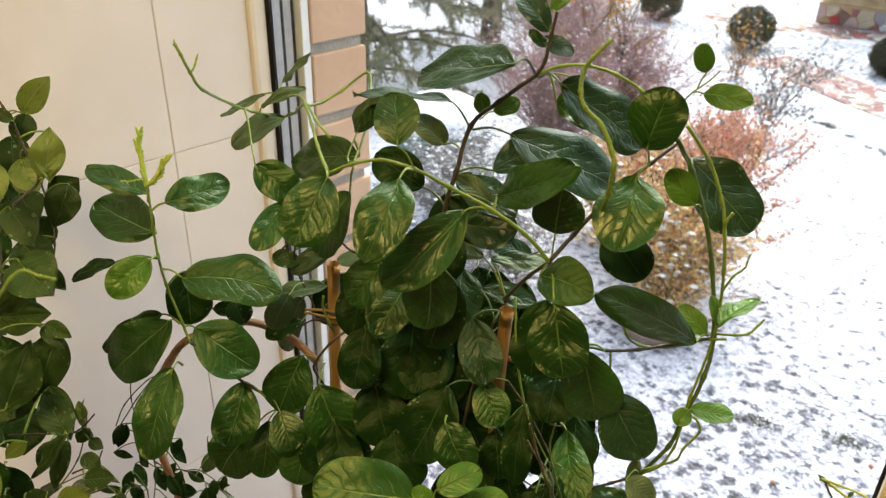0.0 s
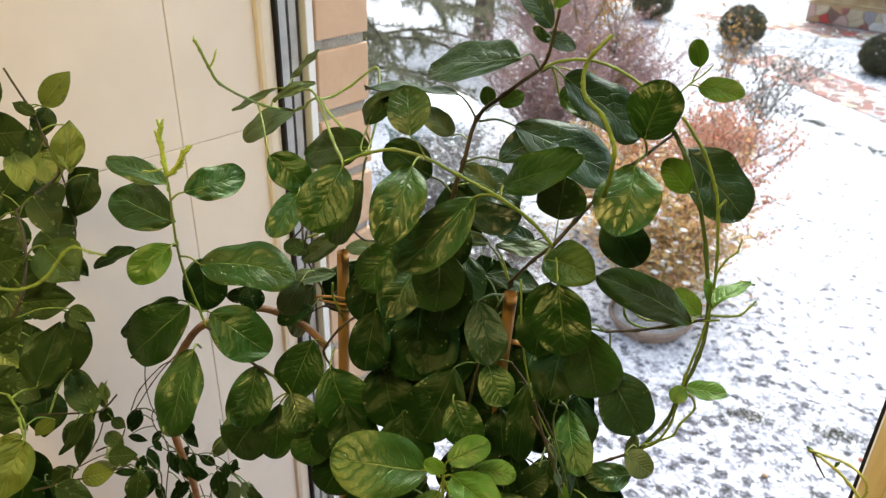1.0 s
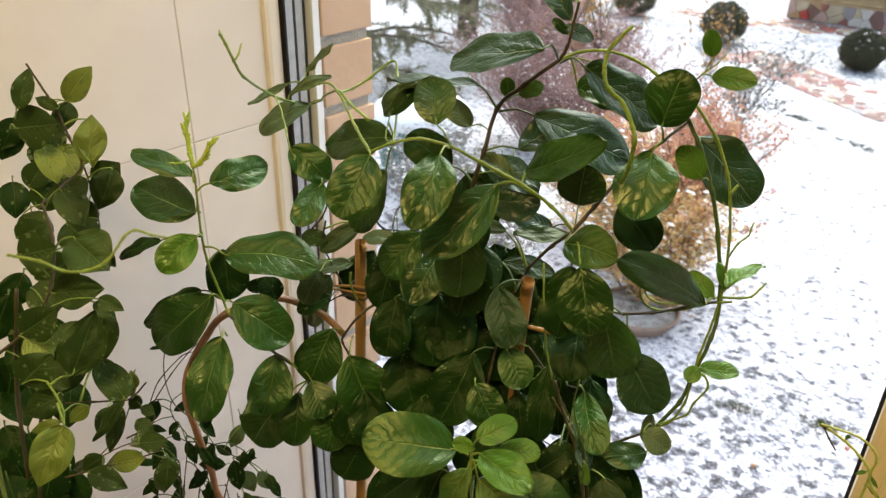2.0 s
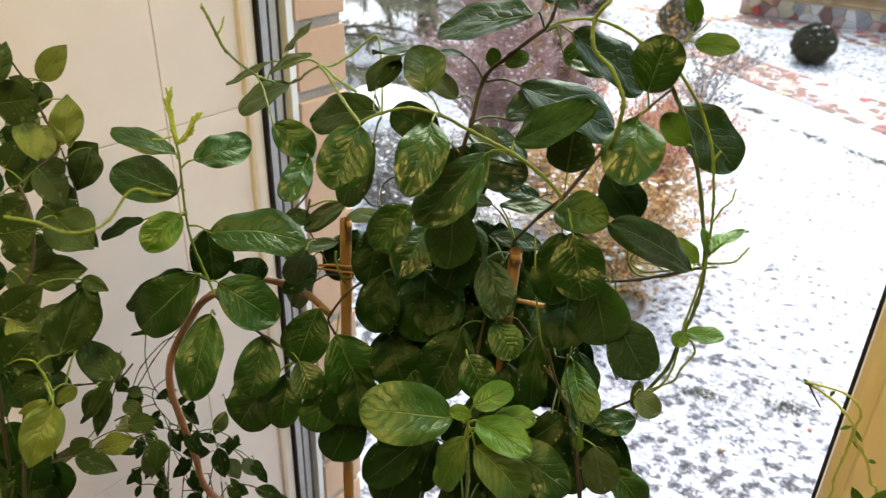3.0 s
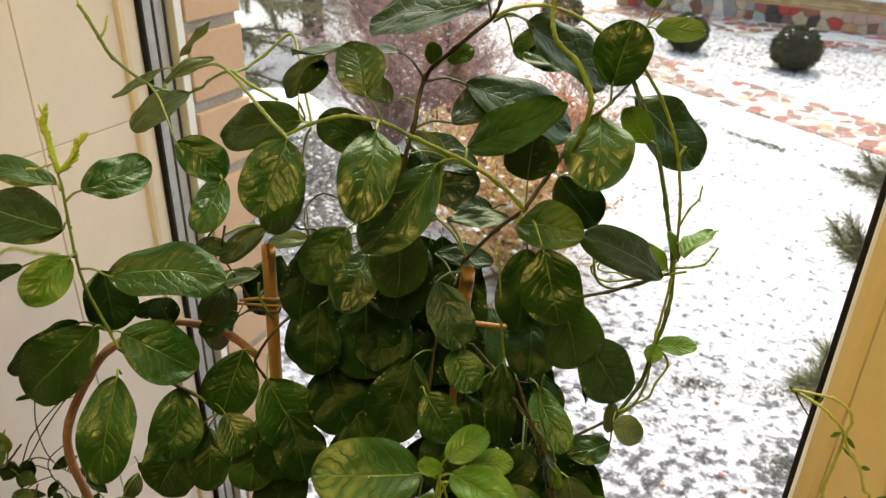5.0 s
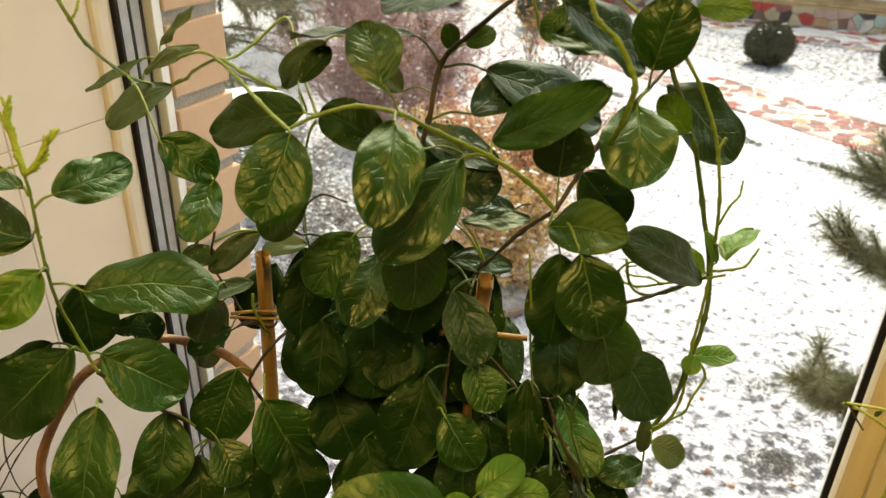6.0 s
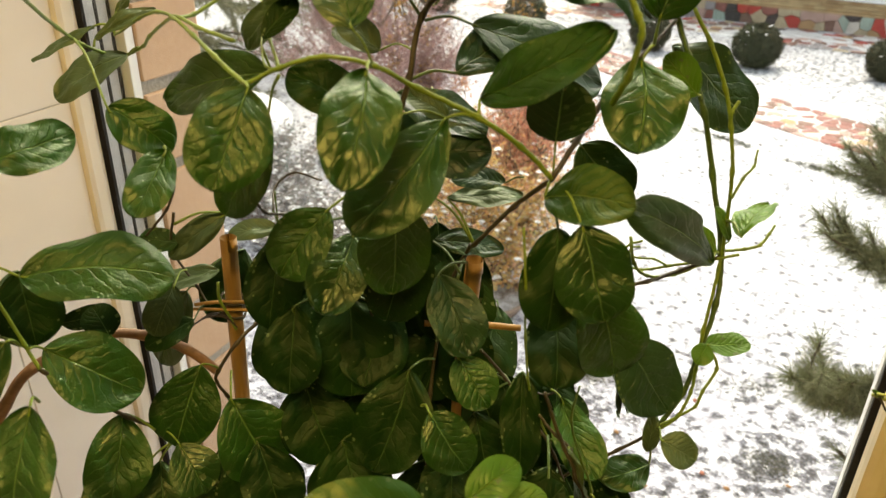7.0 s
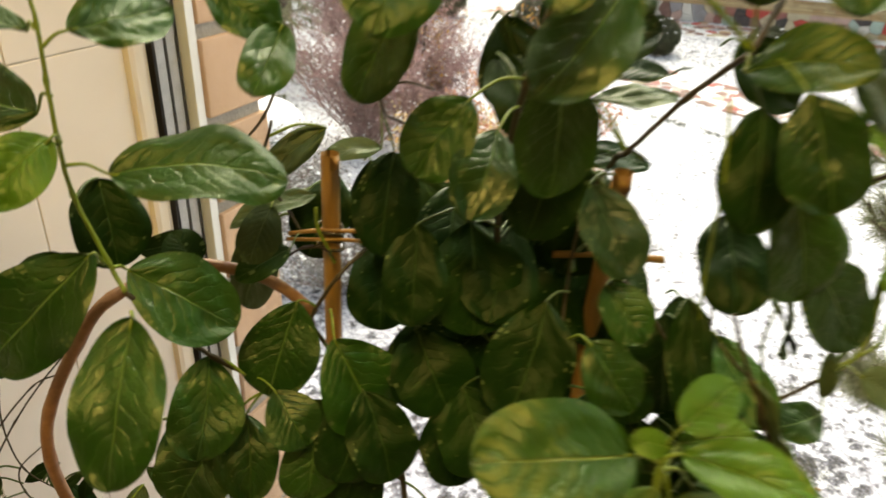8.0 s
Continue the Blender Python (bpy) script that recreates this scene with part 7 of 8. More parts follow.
leaf(LEFT, (-0.676, 0.168, 0.983), (-0.715, 0.213, 0.995), (-0.668, 0.205, 0.956), 0.027, (0.57, -0.34, 0.75), MATTE, POINTED)
leaf(LEFT, (-0.743, 0.157, 1.048), (-0.747, 0.204, 0.993), (-0.741, 0.172, 0.957), 0.035, (0.79, -0.38, 0.48), MATTE, POINTED)
leaf(LEFT, (-0.854, 0.295, 1.199), (-0.886, 0.299, 1.180), (-0.855, 0.297, 1.146), 0.036, (0.67, -0.42, 0.61), OLIVE, POINTED)
leaf(LEFT, (-0.815, 0.291, 1.138), (-0.837, 0.295, 1.124), (-0.840, 0.268, 1.084), 0.035, (0.83, -0.49, 0.26), MATTE, POINTED)
# fill leaves at the back, in the green that is darkened for shade
leaf(LEFT, (-0.860, 0.242, 1.040), (-0.826, 0.231, 1.053), (-0.792, 0.243, 1.038), 0.037, (0.51, -0.54, 0.67), DARK_SHADE, POINTED)
leaf(LEFT, (-0.827, 0.208, 0.931), (-0.797, 0.200, 0.953), (-0.781, 0.228, 0.982), 0.033, (0.70, -0.66, 0.27), DARK_SHADE, POINTED)
leaf(LEFT, (-0.861, 0.187, 0.815), (-0.835, 0.178, 0.831), (-0.829, 0.174, 0.753), 0.050, (0.93, -0.34, 0.10), DARK_SHADE, POINTED)
leaf(LEFT, (-0.941, 0.188, 0.872), (-0.908, 0.178, 0.888), (-0.850, 0.167, 0.852), 0.044, (0.49, -0.21, 0.85), DARK_SHADE, POINTED)
leaf(LEFT, (-0.895, 0.226, 0.944), (-0.866, 0.211, 0.958), (-0.858, 0.166, 0.923), 0.041, (0.81, -0.27, 0.52), DARK_SHADE, POINTED)
leaf(LEFT, (-0.877, 0.152, 0.770), (-0.846, 0.143, 0.790), (-0.798, 0.134, 0.766), 0.035, (0.41, -0.17, 0.89), DARK_SHADE, POINTED)
leaf(LEFT, (-0.849, 0.226, 1.000), (-0.818, 0.211, 1.013), (-0.798, 0.173, 0.975), 0.043, (0.77, -0.21, 0.61), DARK_SHADE, POINTED)
leaf(LEFT, (-0.792, 0.182, 0.813), (-0.765, 0.171, 0.830), (-0.754, 0.153, 0.769), 0.047, (0.87, -0.41, 0.28), DARK_SHADE, POINTED)
leaf(LEFT, (-0.870, 0.143, 0.772), (-0.840, 0.135, 0.791), (-0.791, 0.125, 0.744), 0.048, (0.66, -0.20, 0.73), DARK_SHADE, POINTED)
leaf(LEFT, (-0.869, 0.212, 0.987), (-0.841, 0.199, 0.999), (-0.850, 0.180, 0.957), 0.032, (0.83, -0.55, 0.09), DARK_SHADE, POINTED)
leaf(LEFT, (-0.877, 0.150, 0.856), (-0.847, 0.141, 0.872), (-0.815, 0.136, 0.831), 0.036, (0.76, -0.23, 0.61), DARK_SHADE, POINTED)
leaf(LEFT, (-0.901, 0.194, 0.880), (-0.868, 0.184, 0.898), (-0.802, 0.178, 0.881), 0.033, (0.21, -0.29, 0.93), DARK_SHADE, POINTED)
leaf(LEFT, (-0.783, 0.164, 0.841), (-0.757, 0.153, 0.858), (-0.757, 0.130, 0.802), 0.043, (0.84, -0.50, 0.20), DARK_SHADE, POINTED)
leaf(LEFT, (-0.912, 0.209, 1.007), (-0.883, 0.197, 1.019), (-0.892, 0.166, 0.960), 0.046, (0.86, -0.50, 0.13), DARK_SHADE, POINTED)
leaf(LEFT, (-0.789, 0.172, 0.798), (-0.764, 0.162, 0.815), (-0.765, 0.151, 0.757), 0.037, (0.89, -0.46, 0.07), DARK_SHADE, POINTED)
leaf(LEFT, (-0.895, 0.161, 0.813), (-0.871, 0.151, 0.829), (-0.907, 0.117, 0.751), 0.048, (0.70, -0.71, -0.01), DARK_SHADE, POINTED)
leaf(LEFT, (-0.912, 0.194, 0.923), (-0.885, 0.183, 0.936), (-0.904, 0.163, 0.862), 0.048, (0.84, -0.54, -0.07), DARK_SHADE, POINTED)
leaf(LEFT, (-0.866, 0.216, 0.940), (-0.837, 0.202, 0.955), (-0.828, 0.163, 0.929), 0.034, (0.79, -0.21, 0.58), DARK_SHADE, POINTED)
leaf(LEFT, (-0.787, 0.147, 0.799), (-0.759, 0.139, 0.817), (-0.730, 0.146, 0.775), 0.032, (0.82, -0.22, 0.53), DARK_SHADE, POINTED)
leaf(LEFT, (-0.900, 0.222, 0.948), (-0.871, 0.209, 0.960), (-0.856, 0.185, 0.908), 0.046, (0.85, -0.35, 0.40), DARK_SHADE, POINTED)
leaf(LEFT, (-0.829, 0.122, 0.822), (-0.798, 0.114, 0.841), (-0.748, 0.104, 0.814), 0.038, (0.45, -0.16, 0.88), DARK_SHADE, POINTED)
leaf(LEFT, (-0.829, 0.172, 0.772), (-0.803, 0.160, 0.790), (-0.799, 0.120, 0.746), 0.045, (0.77, -0.43, 0.46), DARK_SHADE, POINTED)
leaf(LEFT, (-0.852, 0.140, 0.819), (-0.824, 0.133, 0.835), (-0.800, 0.140, 0.777), 0.039, (0.91, -0.21, 0.36), DARK_SHADE, POINTED)
leaf(LEFT, (-0.836, 0.227, 0.903), (-0.806, 0.213, 0.918), (-0.782, 0.188, 0.875), 0.044, (0.75, -0.29, 0.59), DARK_SHADE, POINTED)
leaf(LEFT, (-0.890, 0.221, 0.979), (-0.859, 0.210, 0.992), (-0.825, 0.209, 0.933), 0.048, (0.82, -0.31, 0.47), DARK_SHADE, POINTED)
leaf(LEFT, (-0.849, 0.200, 0.948), (-0.820, 0.190, 0.961), (-0.809, 0.192, 0.909), 0.035, (0.93, -0.31, 0.18), DARK_SHADE, POINTED)
leaf(LEFT, (-0.877, 0.169, 0.804), (-0.850, 0.160, 0.820), (-0.841, 0.152, 0.755), 0.045, (0.92, -0.34, 0.17), DARK_SHADE, POINTED)
leaf(LEFT, (-0.849, 0.165, 0.851), (-0.820, 0.156, 0.867), (-0.800, 0.151, 0.816), 0.040, (0.88, -0.28, 0.38), DARK_SHADE, POINTED)
leaf(LEFT, (-0.955, 0.248, 1.005), (-0.926, 0.234, 1.016), (-0.934, 0.200, 0.973), 0.036, (0.84, -0.50, 0.23), DARK_SHADE, POINTED)
leaf(LEFT, (-0.997, 0.320, 1.160), (-0.963, 0.305, 1.166), (-0.935, 0.299, 1.126), 0.034, (0.73, -0.36, 0.57), DARK_SHADE, POINTED)
leaf(LEFT, (-0.922, 0.261, 1.052), (-0.889, 0.248, 1.062), (-0.865, 0.239, 1.021), 0.035, (0.78, -0.32, 0.54), DARK_SHADE, POINTED)
leaf(LEFT, (-0.984, 0.327, 1.134), (-0.951, 0.312, 1.141), (-0.927, 0.299, 1.096), 0.039, (0.79, -0.34, 0.51), DARK_SHADE, POINTED)
leaf(LEFT, (-0.910, 0.269, 1.008), (-0.881, 0.254, 1.019), (-0.883, 0.227, 0.979), 0.035, (0.84, -0.47, 0.28), DARK_SHADE, POINTED)
leaf(LEFT, (-0.912, 0.260, 1.017), (-0.880, 0.247, 1.028), (-0.856, 0.236, 0.986), 0.036, (0.79, -0.32, 0.53), DARK_SHADE, POINTED)
leaf(LEFT, (-0.992, 0.335, 1.178), (-0.959, 0.320, 1.183), (-0.938, 0.307, 1.142), 0.036, (0.79, -0.35, 0.50), DARK_SHADE, POINTED)
leaf(LEFT, (-0.975, 0.281, 1.077), (-0.943, 0.268, 1.085), (-0.918, 0.257, 1.043), 0.036, (0.79, -0.32, 0.53), DARK_SHADE, POINTED)
leaf(LEFT, (-1.006, 0.301, 1.186), (-0.975, 0.286, 1.191), (-0.973, 0.260, 1.149), 0.036, (0.89, -0.37, 0.26), DARK_SHADE, POINTED)
leaf(LEFT, (-0.828, 0.263, 1.154), (-0.879, 0.256, 1.105), (-0.878, 0.232, 1.067), 0.032, (0.86, -0.42, 0.28), DARK_SHADE, POINTED)
leaf(LEFT, (-0.995, 0.301, 1.195), (-0.965, 0.285, 1.199), (-0.966, 0.260, 1.164), 0.030, (0.89, -0.40, 0.22), DARK_SHADE, POINTED)
leaf(LEFT, (-0.986, 0.273, 1.119), (-0.953, 0.259, 1.126), (-0.935, 0.245, 1.086), 0.035, (0.83, -0.30, 0.46), DARK_SHADE, POINTED)
leaf(LEFT, (-0.729, 0.236, 0.856), (-0.717, 0.230, 0.862), (-0.614, 0.222, 0.921), 0.019, (-0.47, -0.43, 0.77), OLIVE, POINTED)
leaf(LEFT, (-0.712, 0.236, 0.845), (-0.700, 0.230, 0.851), (-0.796, 0.222, 0.775), 0.020, (-0.38, -0.74, 0.55), OLIVE, POINTED)
leaf(LEFT, (-0.650, 0.236, 0.879), (-0.638, 0.230, 0.885), (-0.647, 0.222, 0.831), 0.022, (0.76, -0.65, -0.03), PALE, POINTED)
leaf(LEFT, (-0.851, 0.236, 0.749), (-0.839, 0.230, 0.755), (-0.905, 0.222, 0.699), 0.021, (-0.32, -0.80, 0.50), MATTE, POINTED)
leaf(LEFT, (-0.706, 0.236, 0.939), (-0.694, 0.230, 0.945), (-0.653, 0.222, 1.007), 0.011, (0.46, -0.79, -0.40), OLIVE, POINTED)
leaf(LEFT, (-0.707, 0.236, 0.931), (-0.695, 0.230, 0.937), (-0.654, 0.222, 0.951), 0.010, (-0.35, -0.19, 0.92), MATTE, POINTED)

# the low plant at the foot of the wall
LOW = thing("small_leaf_houseplant", (-0.86, 0.42, 0.30), "low dark houseplant with small leaves and wiry twigs", "houseplant")
pot(LOW, 0.12, 0.36, CLAY, "clay pot of the small-leaved plant")
for k in range(5):
    stem(LOW, BARK, 1.4, 1.0, (-0.86 + 0.02 * k, 0.42 - 0.01 * k, 0.33), (-0.85 + 0.012 * k, 0.41, 0.46), (-0.90 + 0.03 * k, 0.40, 0.60))
stem(LOW, BARK, 1.0, 0.8, (-0.770, 0.303, 0.633), (-0.771, 0.312, 0.691), (-0.775, 0.327, 0.740), (-0.777, 0.332, 0.771))
stem(LOW, BARK, 0.9, 0.7, (-0.777, 0.332, 0.771), (-0.792, 0.325, 0.798), (-0.800, 0.331, 0.815), (-0.780, 0.346, 0.839))
stem(LOW, BARK, 0.9, 0.7, (-0.796, 0.304, 0.834), (-0.781, 0.327, 0.874), (-0.764, 0.346, 0.906), (-0.742, 0.369, 0.939))
stem(LOW, BARK, 0.9, 0.7, (-0.800, 0.302, 0.835), (-0.791, 0.315, 0.867), (-0.769, 0.340, 0.903), (-0.756, 0.354, 0.910))
stem(LOW, BARK, 0.9, 0.7, (-0.807, 0.339, 0.900), (-0.804, 0.330, 0.861), (-0.790, 0.328, 0.822), (-0.769, 0.340, 0.795))
stem(LOW, BARK, 1.1, 0.9, (-0.788, 0.336, 0.747), (-0.769, 0.367, 0.731), (-0.759, 0.385, 0.705), (-0.743, 0.393, 0.700))
stem(LOW, BARK, 1.1, 0.9, (-0.752, 0.342, 0.588), (-0.753, 0.361, 0.641), (-0.753, 0.381, 0.692))
stem(LOW, BARK, 1.1, 0.9, (-0.743, 0.358, 0.604), (-0.736, 0.383, 0.634), (-0.714, 0.407, 0.627), (-0.692, 0.423, 0.605))
stem(LOW, BARK, 1.0, 0.8, (-0.752, 0.307, 0.619), (-0.765, 0.330, 0.670), (-0.761, 0.342, 0.706))
stem(LOW, BARK, 1.0, 0.8, (-0.755, 0.287, 0.657), (-0.779, 0.315, 0.726), (-0.783, 0.296, 0.743))
leaf(LOW, (-0.768, 0.351, 0.918), (-0.769, 0.349, 0.916), (-0.806, 0.318, 0.909), 0.012, (0.09, -0.33, 0.94), DARK_SHADE, SLIM)
leaf(LOW, (-0.777, 0.335, 0.805), (-0.789, 0.358, 0.803), (-0.809, 0.336, 0.791), 0.013, (0.49, -0.72, 0.49), DARK_SHADE, SLIM)
leaf(LOW, (-0.763, 0.377, 0.717), (-0.758, 0.411, 0.745), (-0.762, 0.389, 0.714), 0.021, (0.64, -0.65, 0.40), PALE, SLIM)
leaf(LOW, (-0.754, 0.387, 0.702), (-0.757, 0.386, 0.705), (-0.781, 0.376, 0.715), 0.014, (0.50, -0.48, 0.72), DARK_SHADE, SLIM)
leaf(LOW, (-0.755, 0.386, 0.702), (-0.751, 0.387, 0.700), (-0.726, 0.407, 0.703), 0.012, (0.12, -0.32, 0.94), DARK_SHADE, SLIM)
leaf(LOW, (-0.755, 0.385, 0.701), (-0.752, 0.385, 0.698), (-0.731, 0.375, 0.659), 0.025, (0.72, -0.47, 0.51), DARK_SHADE, SLIM)
leaf(LOW, (-0.753, 0.375, 0.678), (-0.750, 0.396, 0.669), (-0.726, 0.396, 0.643), 0.024, (0.67, -0.42, 0.61), PALE, SLIM)
leaf(LOW, (-0.743, 0.393, 0.700), (-0.731, 0.410, 0.670), (-0.708, 0.411, 0.648), 0.020, (0.65, -0.43, 0.63), PALE, SLIM)
leaf(LOW, (-0.753, 0.381, 0.692), (-0.746, 0.367, 0.706), (-0.778, 0.343, 0.704), 0.020, (0.41, -0.61, 0.67), DARK_SHADE, SLIM)
leaf(LOW, (-0.755, 0.348, 0.707), (-0.750, 0.340, 0.711), (-0.764, 0.314, 0.687), 0.017, (0.54, -0.72, 0.45), DARK_SHADE, SLIM)
leaf(LOW, (-0.780, 0.316, 0.727), (-0.775, 0.308, 0.732), (-0.781, 0.283, 0.699), 0.013, (0.66, -0.65, 0.38), DARK_SHADE, SLIM)
leaf(LOW, (-0.766, 0.331, 0.673), (-0.762, 0.332, 0.670), (-0.730, 0.347, 0.658), 0.017, (0.49, -0.45, 0.75), DARK_SHADE, SLIM)
leaf(LOW, (-0.737, 0.383, 0.635), (-0.732, 0.384, 0.632), (-0.709, 0.396, 0.624), 0.018, (0.48, -0.46, 0.74), DARK_SHADE, SLIM)
leaf(LOW, (-0.761, 0.324, 0.656), (-0.739, 0.338, 0.654), (-0.750, 0.317, 0.634), 0.020, (0.52, -0.72, 0.46), DARK_SHADE, SLIM)
leaf(LOW, (-0.708, 0.412, 0.621), (-0.715, 0.413, 0.615), (-0.679, 0.433, 0.607), 0.020, (0.45, -0.50, 0.74), DARK_SHADE, SLIM)
leaf(LOW, (-0.783, 0.296, 0.743), (-0.782, 0.290, 0.754), (-0.784, 0.278, 0.738), 0.009, (0.68, -0.63, 0.37), DARK_SHADE, SLIM)
leaf(LOW, (-0.791, 0.337, 0.751), (-0.788, 0.336, 0.747), (-0.766, 0.334, 0.719), 0.015, (0.70, -0.39, 0.60), DARK_SHADE, SLIM)
leaf(LOW, (-0.774, 0.359, 0.735), (-0.781, 0.356, 0.727), (-0.761, 0.357, 0.706), 0.017, (0.67, -0.40, 0.63), DARK_SHADE, SLIM)
leaf(LOW, (-0.792, 0.325, 0.798), (-0.808, 0.295, 0.790), (-0.785, 0.309, 0.786), 0.010, (0.45, -0.57, 0.69), DARK_SHADE, SLIM)
leaf(LOW, (-0.783, 0.330, 0.781), (-0.794, 0.322, 0.773), (-0.780, 0.323, 0.761), 0.010, (0.64, -0.39, 0.66), DARK_SHADE, SLIM)
leaf(LOW, (-0.720, 0.388, 0.625), (-0.721, 0.384, 0.619), (-0.725, 0.362, 0.589), 0.021, (0.59, -0.68, 0.43), DARK_SHADE, SLIM)
leaf(LOW, (-0.761, 0.308, 0.674), (-0.763, 0.304, 0.670), (-0.775, 0.282, 0.648), 0.017, (0.53, -0.72, 0.45), DARK_SHADE, SLIM)
leaf(LOW, (-0.783, 0.296, 0.743), (-0.781, 0.286, 0.747), (-0.808, 0.265, 0.745), 0.011, (0.24, -0.41, 0.88), DARK_SHADE, SLIM)
leaf(LOW, (-0.697, 0.421, 0.608), (-0.692, 0.423, 0.605), (-0.659, 0.437, 0.591), 0.021, (0.51, -0.45, 0.73), DARK_SHADE, SLIM)
leaf(LOW, (-0.769, 0.340, 0.795), (-0.778, 0.373, 0.780), (-0.776, 0.361, 0.760), 0.012, (0.71, -0.58, 0.39), DARK_SHADE, SLIM)
leaf(LOW, (-0.774, 0.323, 0.727), (-0.746, 0.323, 0.731), (-0.741, 0.316, 0.716), 0.009, (0.74, -0.50, 0.45), DARK_SHADE, SLIM)
leaf(LOW, (-0.770, 0.307, 0.659), (-0.808, 0.328, 0.654), (-0.806, 0.312, 0.627), 0.016, (0.71, -0.59, 0.39), DARK_SHADE, SLIM)
leaf(LOW, (-0.769, 0.340, 0.795), (-0.741, 0.343, 0.780), (-0.750, 0.321, 0.754), 0.014, (0.60, -0.70, 0.39), DARK_SHADE, SLIM)
leaf(LOW, (-0.743, 0.393, 0.700), (-0.689, 0.401, 0.690), (-0.668, 0.400, 0.667), 0.014, (0.65, -0.45, 0.61), DARK_SHADE, SLIM)
leaf(LOW, (-0.777, 0.332, 0.768), (-0.737, 0.327, 0.773), (-0.712, 0.329, 0.750), 0.014, (0.63, -0.41, 0.66), DARK_SHADE, SLIM)
leaf(LOW, (-0.788, 0.336, 0.747), (-0.828, 0.350, 0.752), (-0.833, 0.335, 0.733), 0.011, (0.66, -0.66, 0.36), DARK_SHADE, SLIM)
leaf(LOW, (-0.769, 0.367, 0.731), (-0.699, 0.370, 0.759), (-0.692, 0.360, 0.736), 0.013, (0.70, -0.55, 0.45), DARK_SHADE, SLIM)
leaf(LOW, (-0.693, 0.398, 0.705), (-0.669, 0.382, 0.725), (-0.651, 0.383, 0.709), 0.010, (0.62, -0.45, 0.64), DARK_SHADE, SLIM)
leaf(LOW, (-0.800, 0.331, 0.815), (-0.826, 0.321, 0.811), (-0.827, 0.304, 0.785), 0.015, (0.73, -0.58, 0.35), DARK_SHADE, SLIM)
leaf(LOW, (-0.777, 0.331, 0.766), (-0.738, 0.336, 0.766), (-0.716, 0.334, 0.739), 0.016, (0.68, -0.41, 0.60), DARK_SHADE, SLIM)
leaf(LOW, (-0.764, 0.297, 0.682), (-0.797, 0.283, 0.678), (-0.797, 0.273, 0.662), 0.009, (0.71, -0.60, 0.37), DARK_SHADE, SLIM)
leaf(LOW, (-0.741, 0.453, 0.755), (-0.716, 0.435, 0.773), (-0.690, 0.435, 0.745), 0.016, (0.63, -0.49, 0.60), DARK_SHADE, SLIM)
leaf(LOW, (-0.687, 0.344, 0.700), (-0.662, 0.330, 0.721), (-0.638, 0.332, 0.699), 0.013, (0.63, -0.41, 0.66), DARK_SHADE, SLIM)
leaf(LOW, (-0.769, 0.340, 0.795), (-0.732, 0.344, 0.772), (-0.729, 0.333, 0.752), 0.011, (0.71, -0.57, 0.41), DARK_SHADE, SLIM)
leaf(LOW, (-0.719, 0.382, 0.813), (-0.692, 0.366, 0.831), (-0.668, 0.369, 0.810), 0.012, (0.61, -0.46, 0.64), DARK_SHADE, SLIM)
leaf(LOW, (-0.764, 0.334, 0.683), (-0.764, 0.345, 0.678), (-0.744, 0.342, 0.654), 0.015, (0.69, -0.40, 0.60), DARK_SHADE, SLIM)
leaf(LOW, (-0.773, 0.307, 0.707), (-0.806, 0.281, 0.704), (-0.788, 0.280, 0.685), 0.011, (0.69, -0.34, 0.64), DARK_SHADE, SLIM)
leaf(LOW, (-0.788, 0.336, 0.747), (-0.844, 0.333, 0.720), (-0.819, 0.332, 0.693), 0.016, (0.67, -0.37, 0.64), DARK_SHADE, SLIM)
leaf(LOW, (-0.770, 0.310, 0.675), (-0.823, 0.328, 0.669), (-0.809, 0.323, 0.646), 0.013, (0.73, -0.39, 0.56), DARK_SHADE, SLIM)
leaf(LOW, (-0.783, 0.296, 0.743), (-0.757, 0.270, 0.745), (-0.768, 0.250, 0.723), 0.011, (0.58, -0.72, 0.39), DARK_SHADE, SLIM)
leaf(LOW, (-0.779, 0.334, 0.807), (-0.777, 0.340, 0.813), (-0.765, 0.338, 0.798), 0.009, (0.69, -0.41, 0.59), DARK_SHADE, SLIM)
leaf(LOW, (-0.753, 0.368, 0.659), (-0.761, 0.351, 0.664), (-0.749, 0.343, 0.638), 0.015, (0.73, -0.47, 0.50), DARK_SHADE, SLIM)
leaf(LOW, (-0.761, 0.341, 0.702), (-0.728, 0.329, 0.701), (-0.726, 0.318, 0.682), 0.011, (0.70, -0.59, 0.41), DARK_SHADE, SLIM)
leaf(LOW, (-0.795, 0.327, 0.804), (-0.850, 0.326, 0.780), (-0.846, 0.316, 0.760), 0.011, (0.77, -0.50, 0.39), DARK_SHADE, SLIM)
leaf(LOW, (-0.779, 0.315, 0.726), (-0.846, 0.325, 0.710), (-0.844, 0.310, 0.684), 0.016, (0.74, -0.55, 0.38), DARK_SHADE, SLIM)
leaf(LOW, (-0.743, 0.393, 0.700), (-0.697, 0.395, 0.689), (-0.674, 0.400, 0.673), 0.009, (0.57, -0.45, 0.69), DARK_SHADE, SLIM)
leaf(LOW, (-0.771, 0.339, 0.798), (-0.740, 0.345, 0.825), (-0.754, 0.327, 0.811), 0.008, (0.51, -0.74, 0.44), DARK_SHADE, SLIM)
leaf(LOW, (-0.700, 0.359, 0.695), (-0.675, 0.345, 0.716), (-0.654, 0.348, 0.698), 0.010, (0.61, -0.42, 0.68), DARK_SHADE, SLIM)
leaf(LOW, (-0.770, 0.306, 0.654), (-0.806, 0.315, 0.652), (-0.801, 0.305, 0.631), 0.012, (0.75, -0.52, 0.42), DARK_SHADE, SLIM)
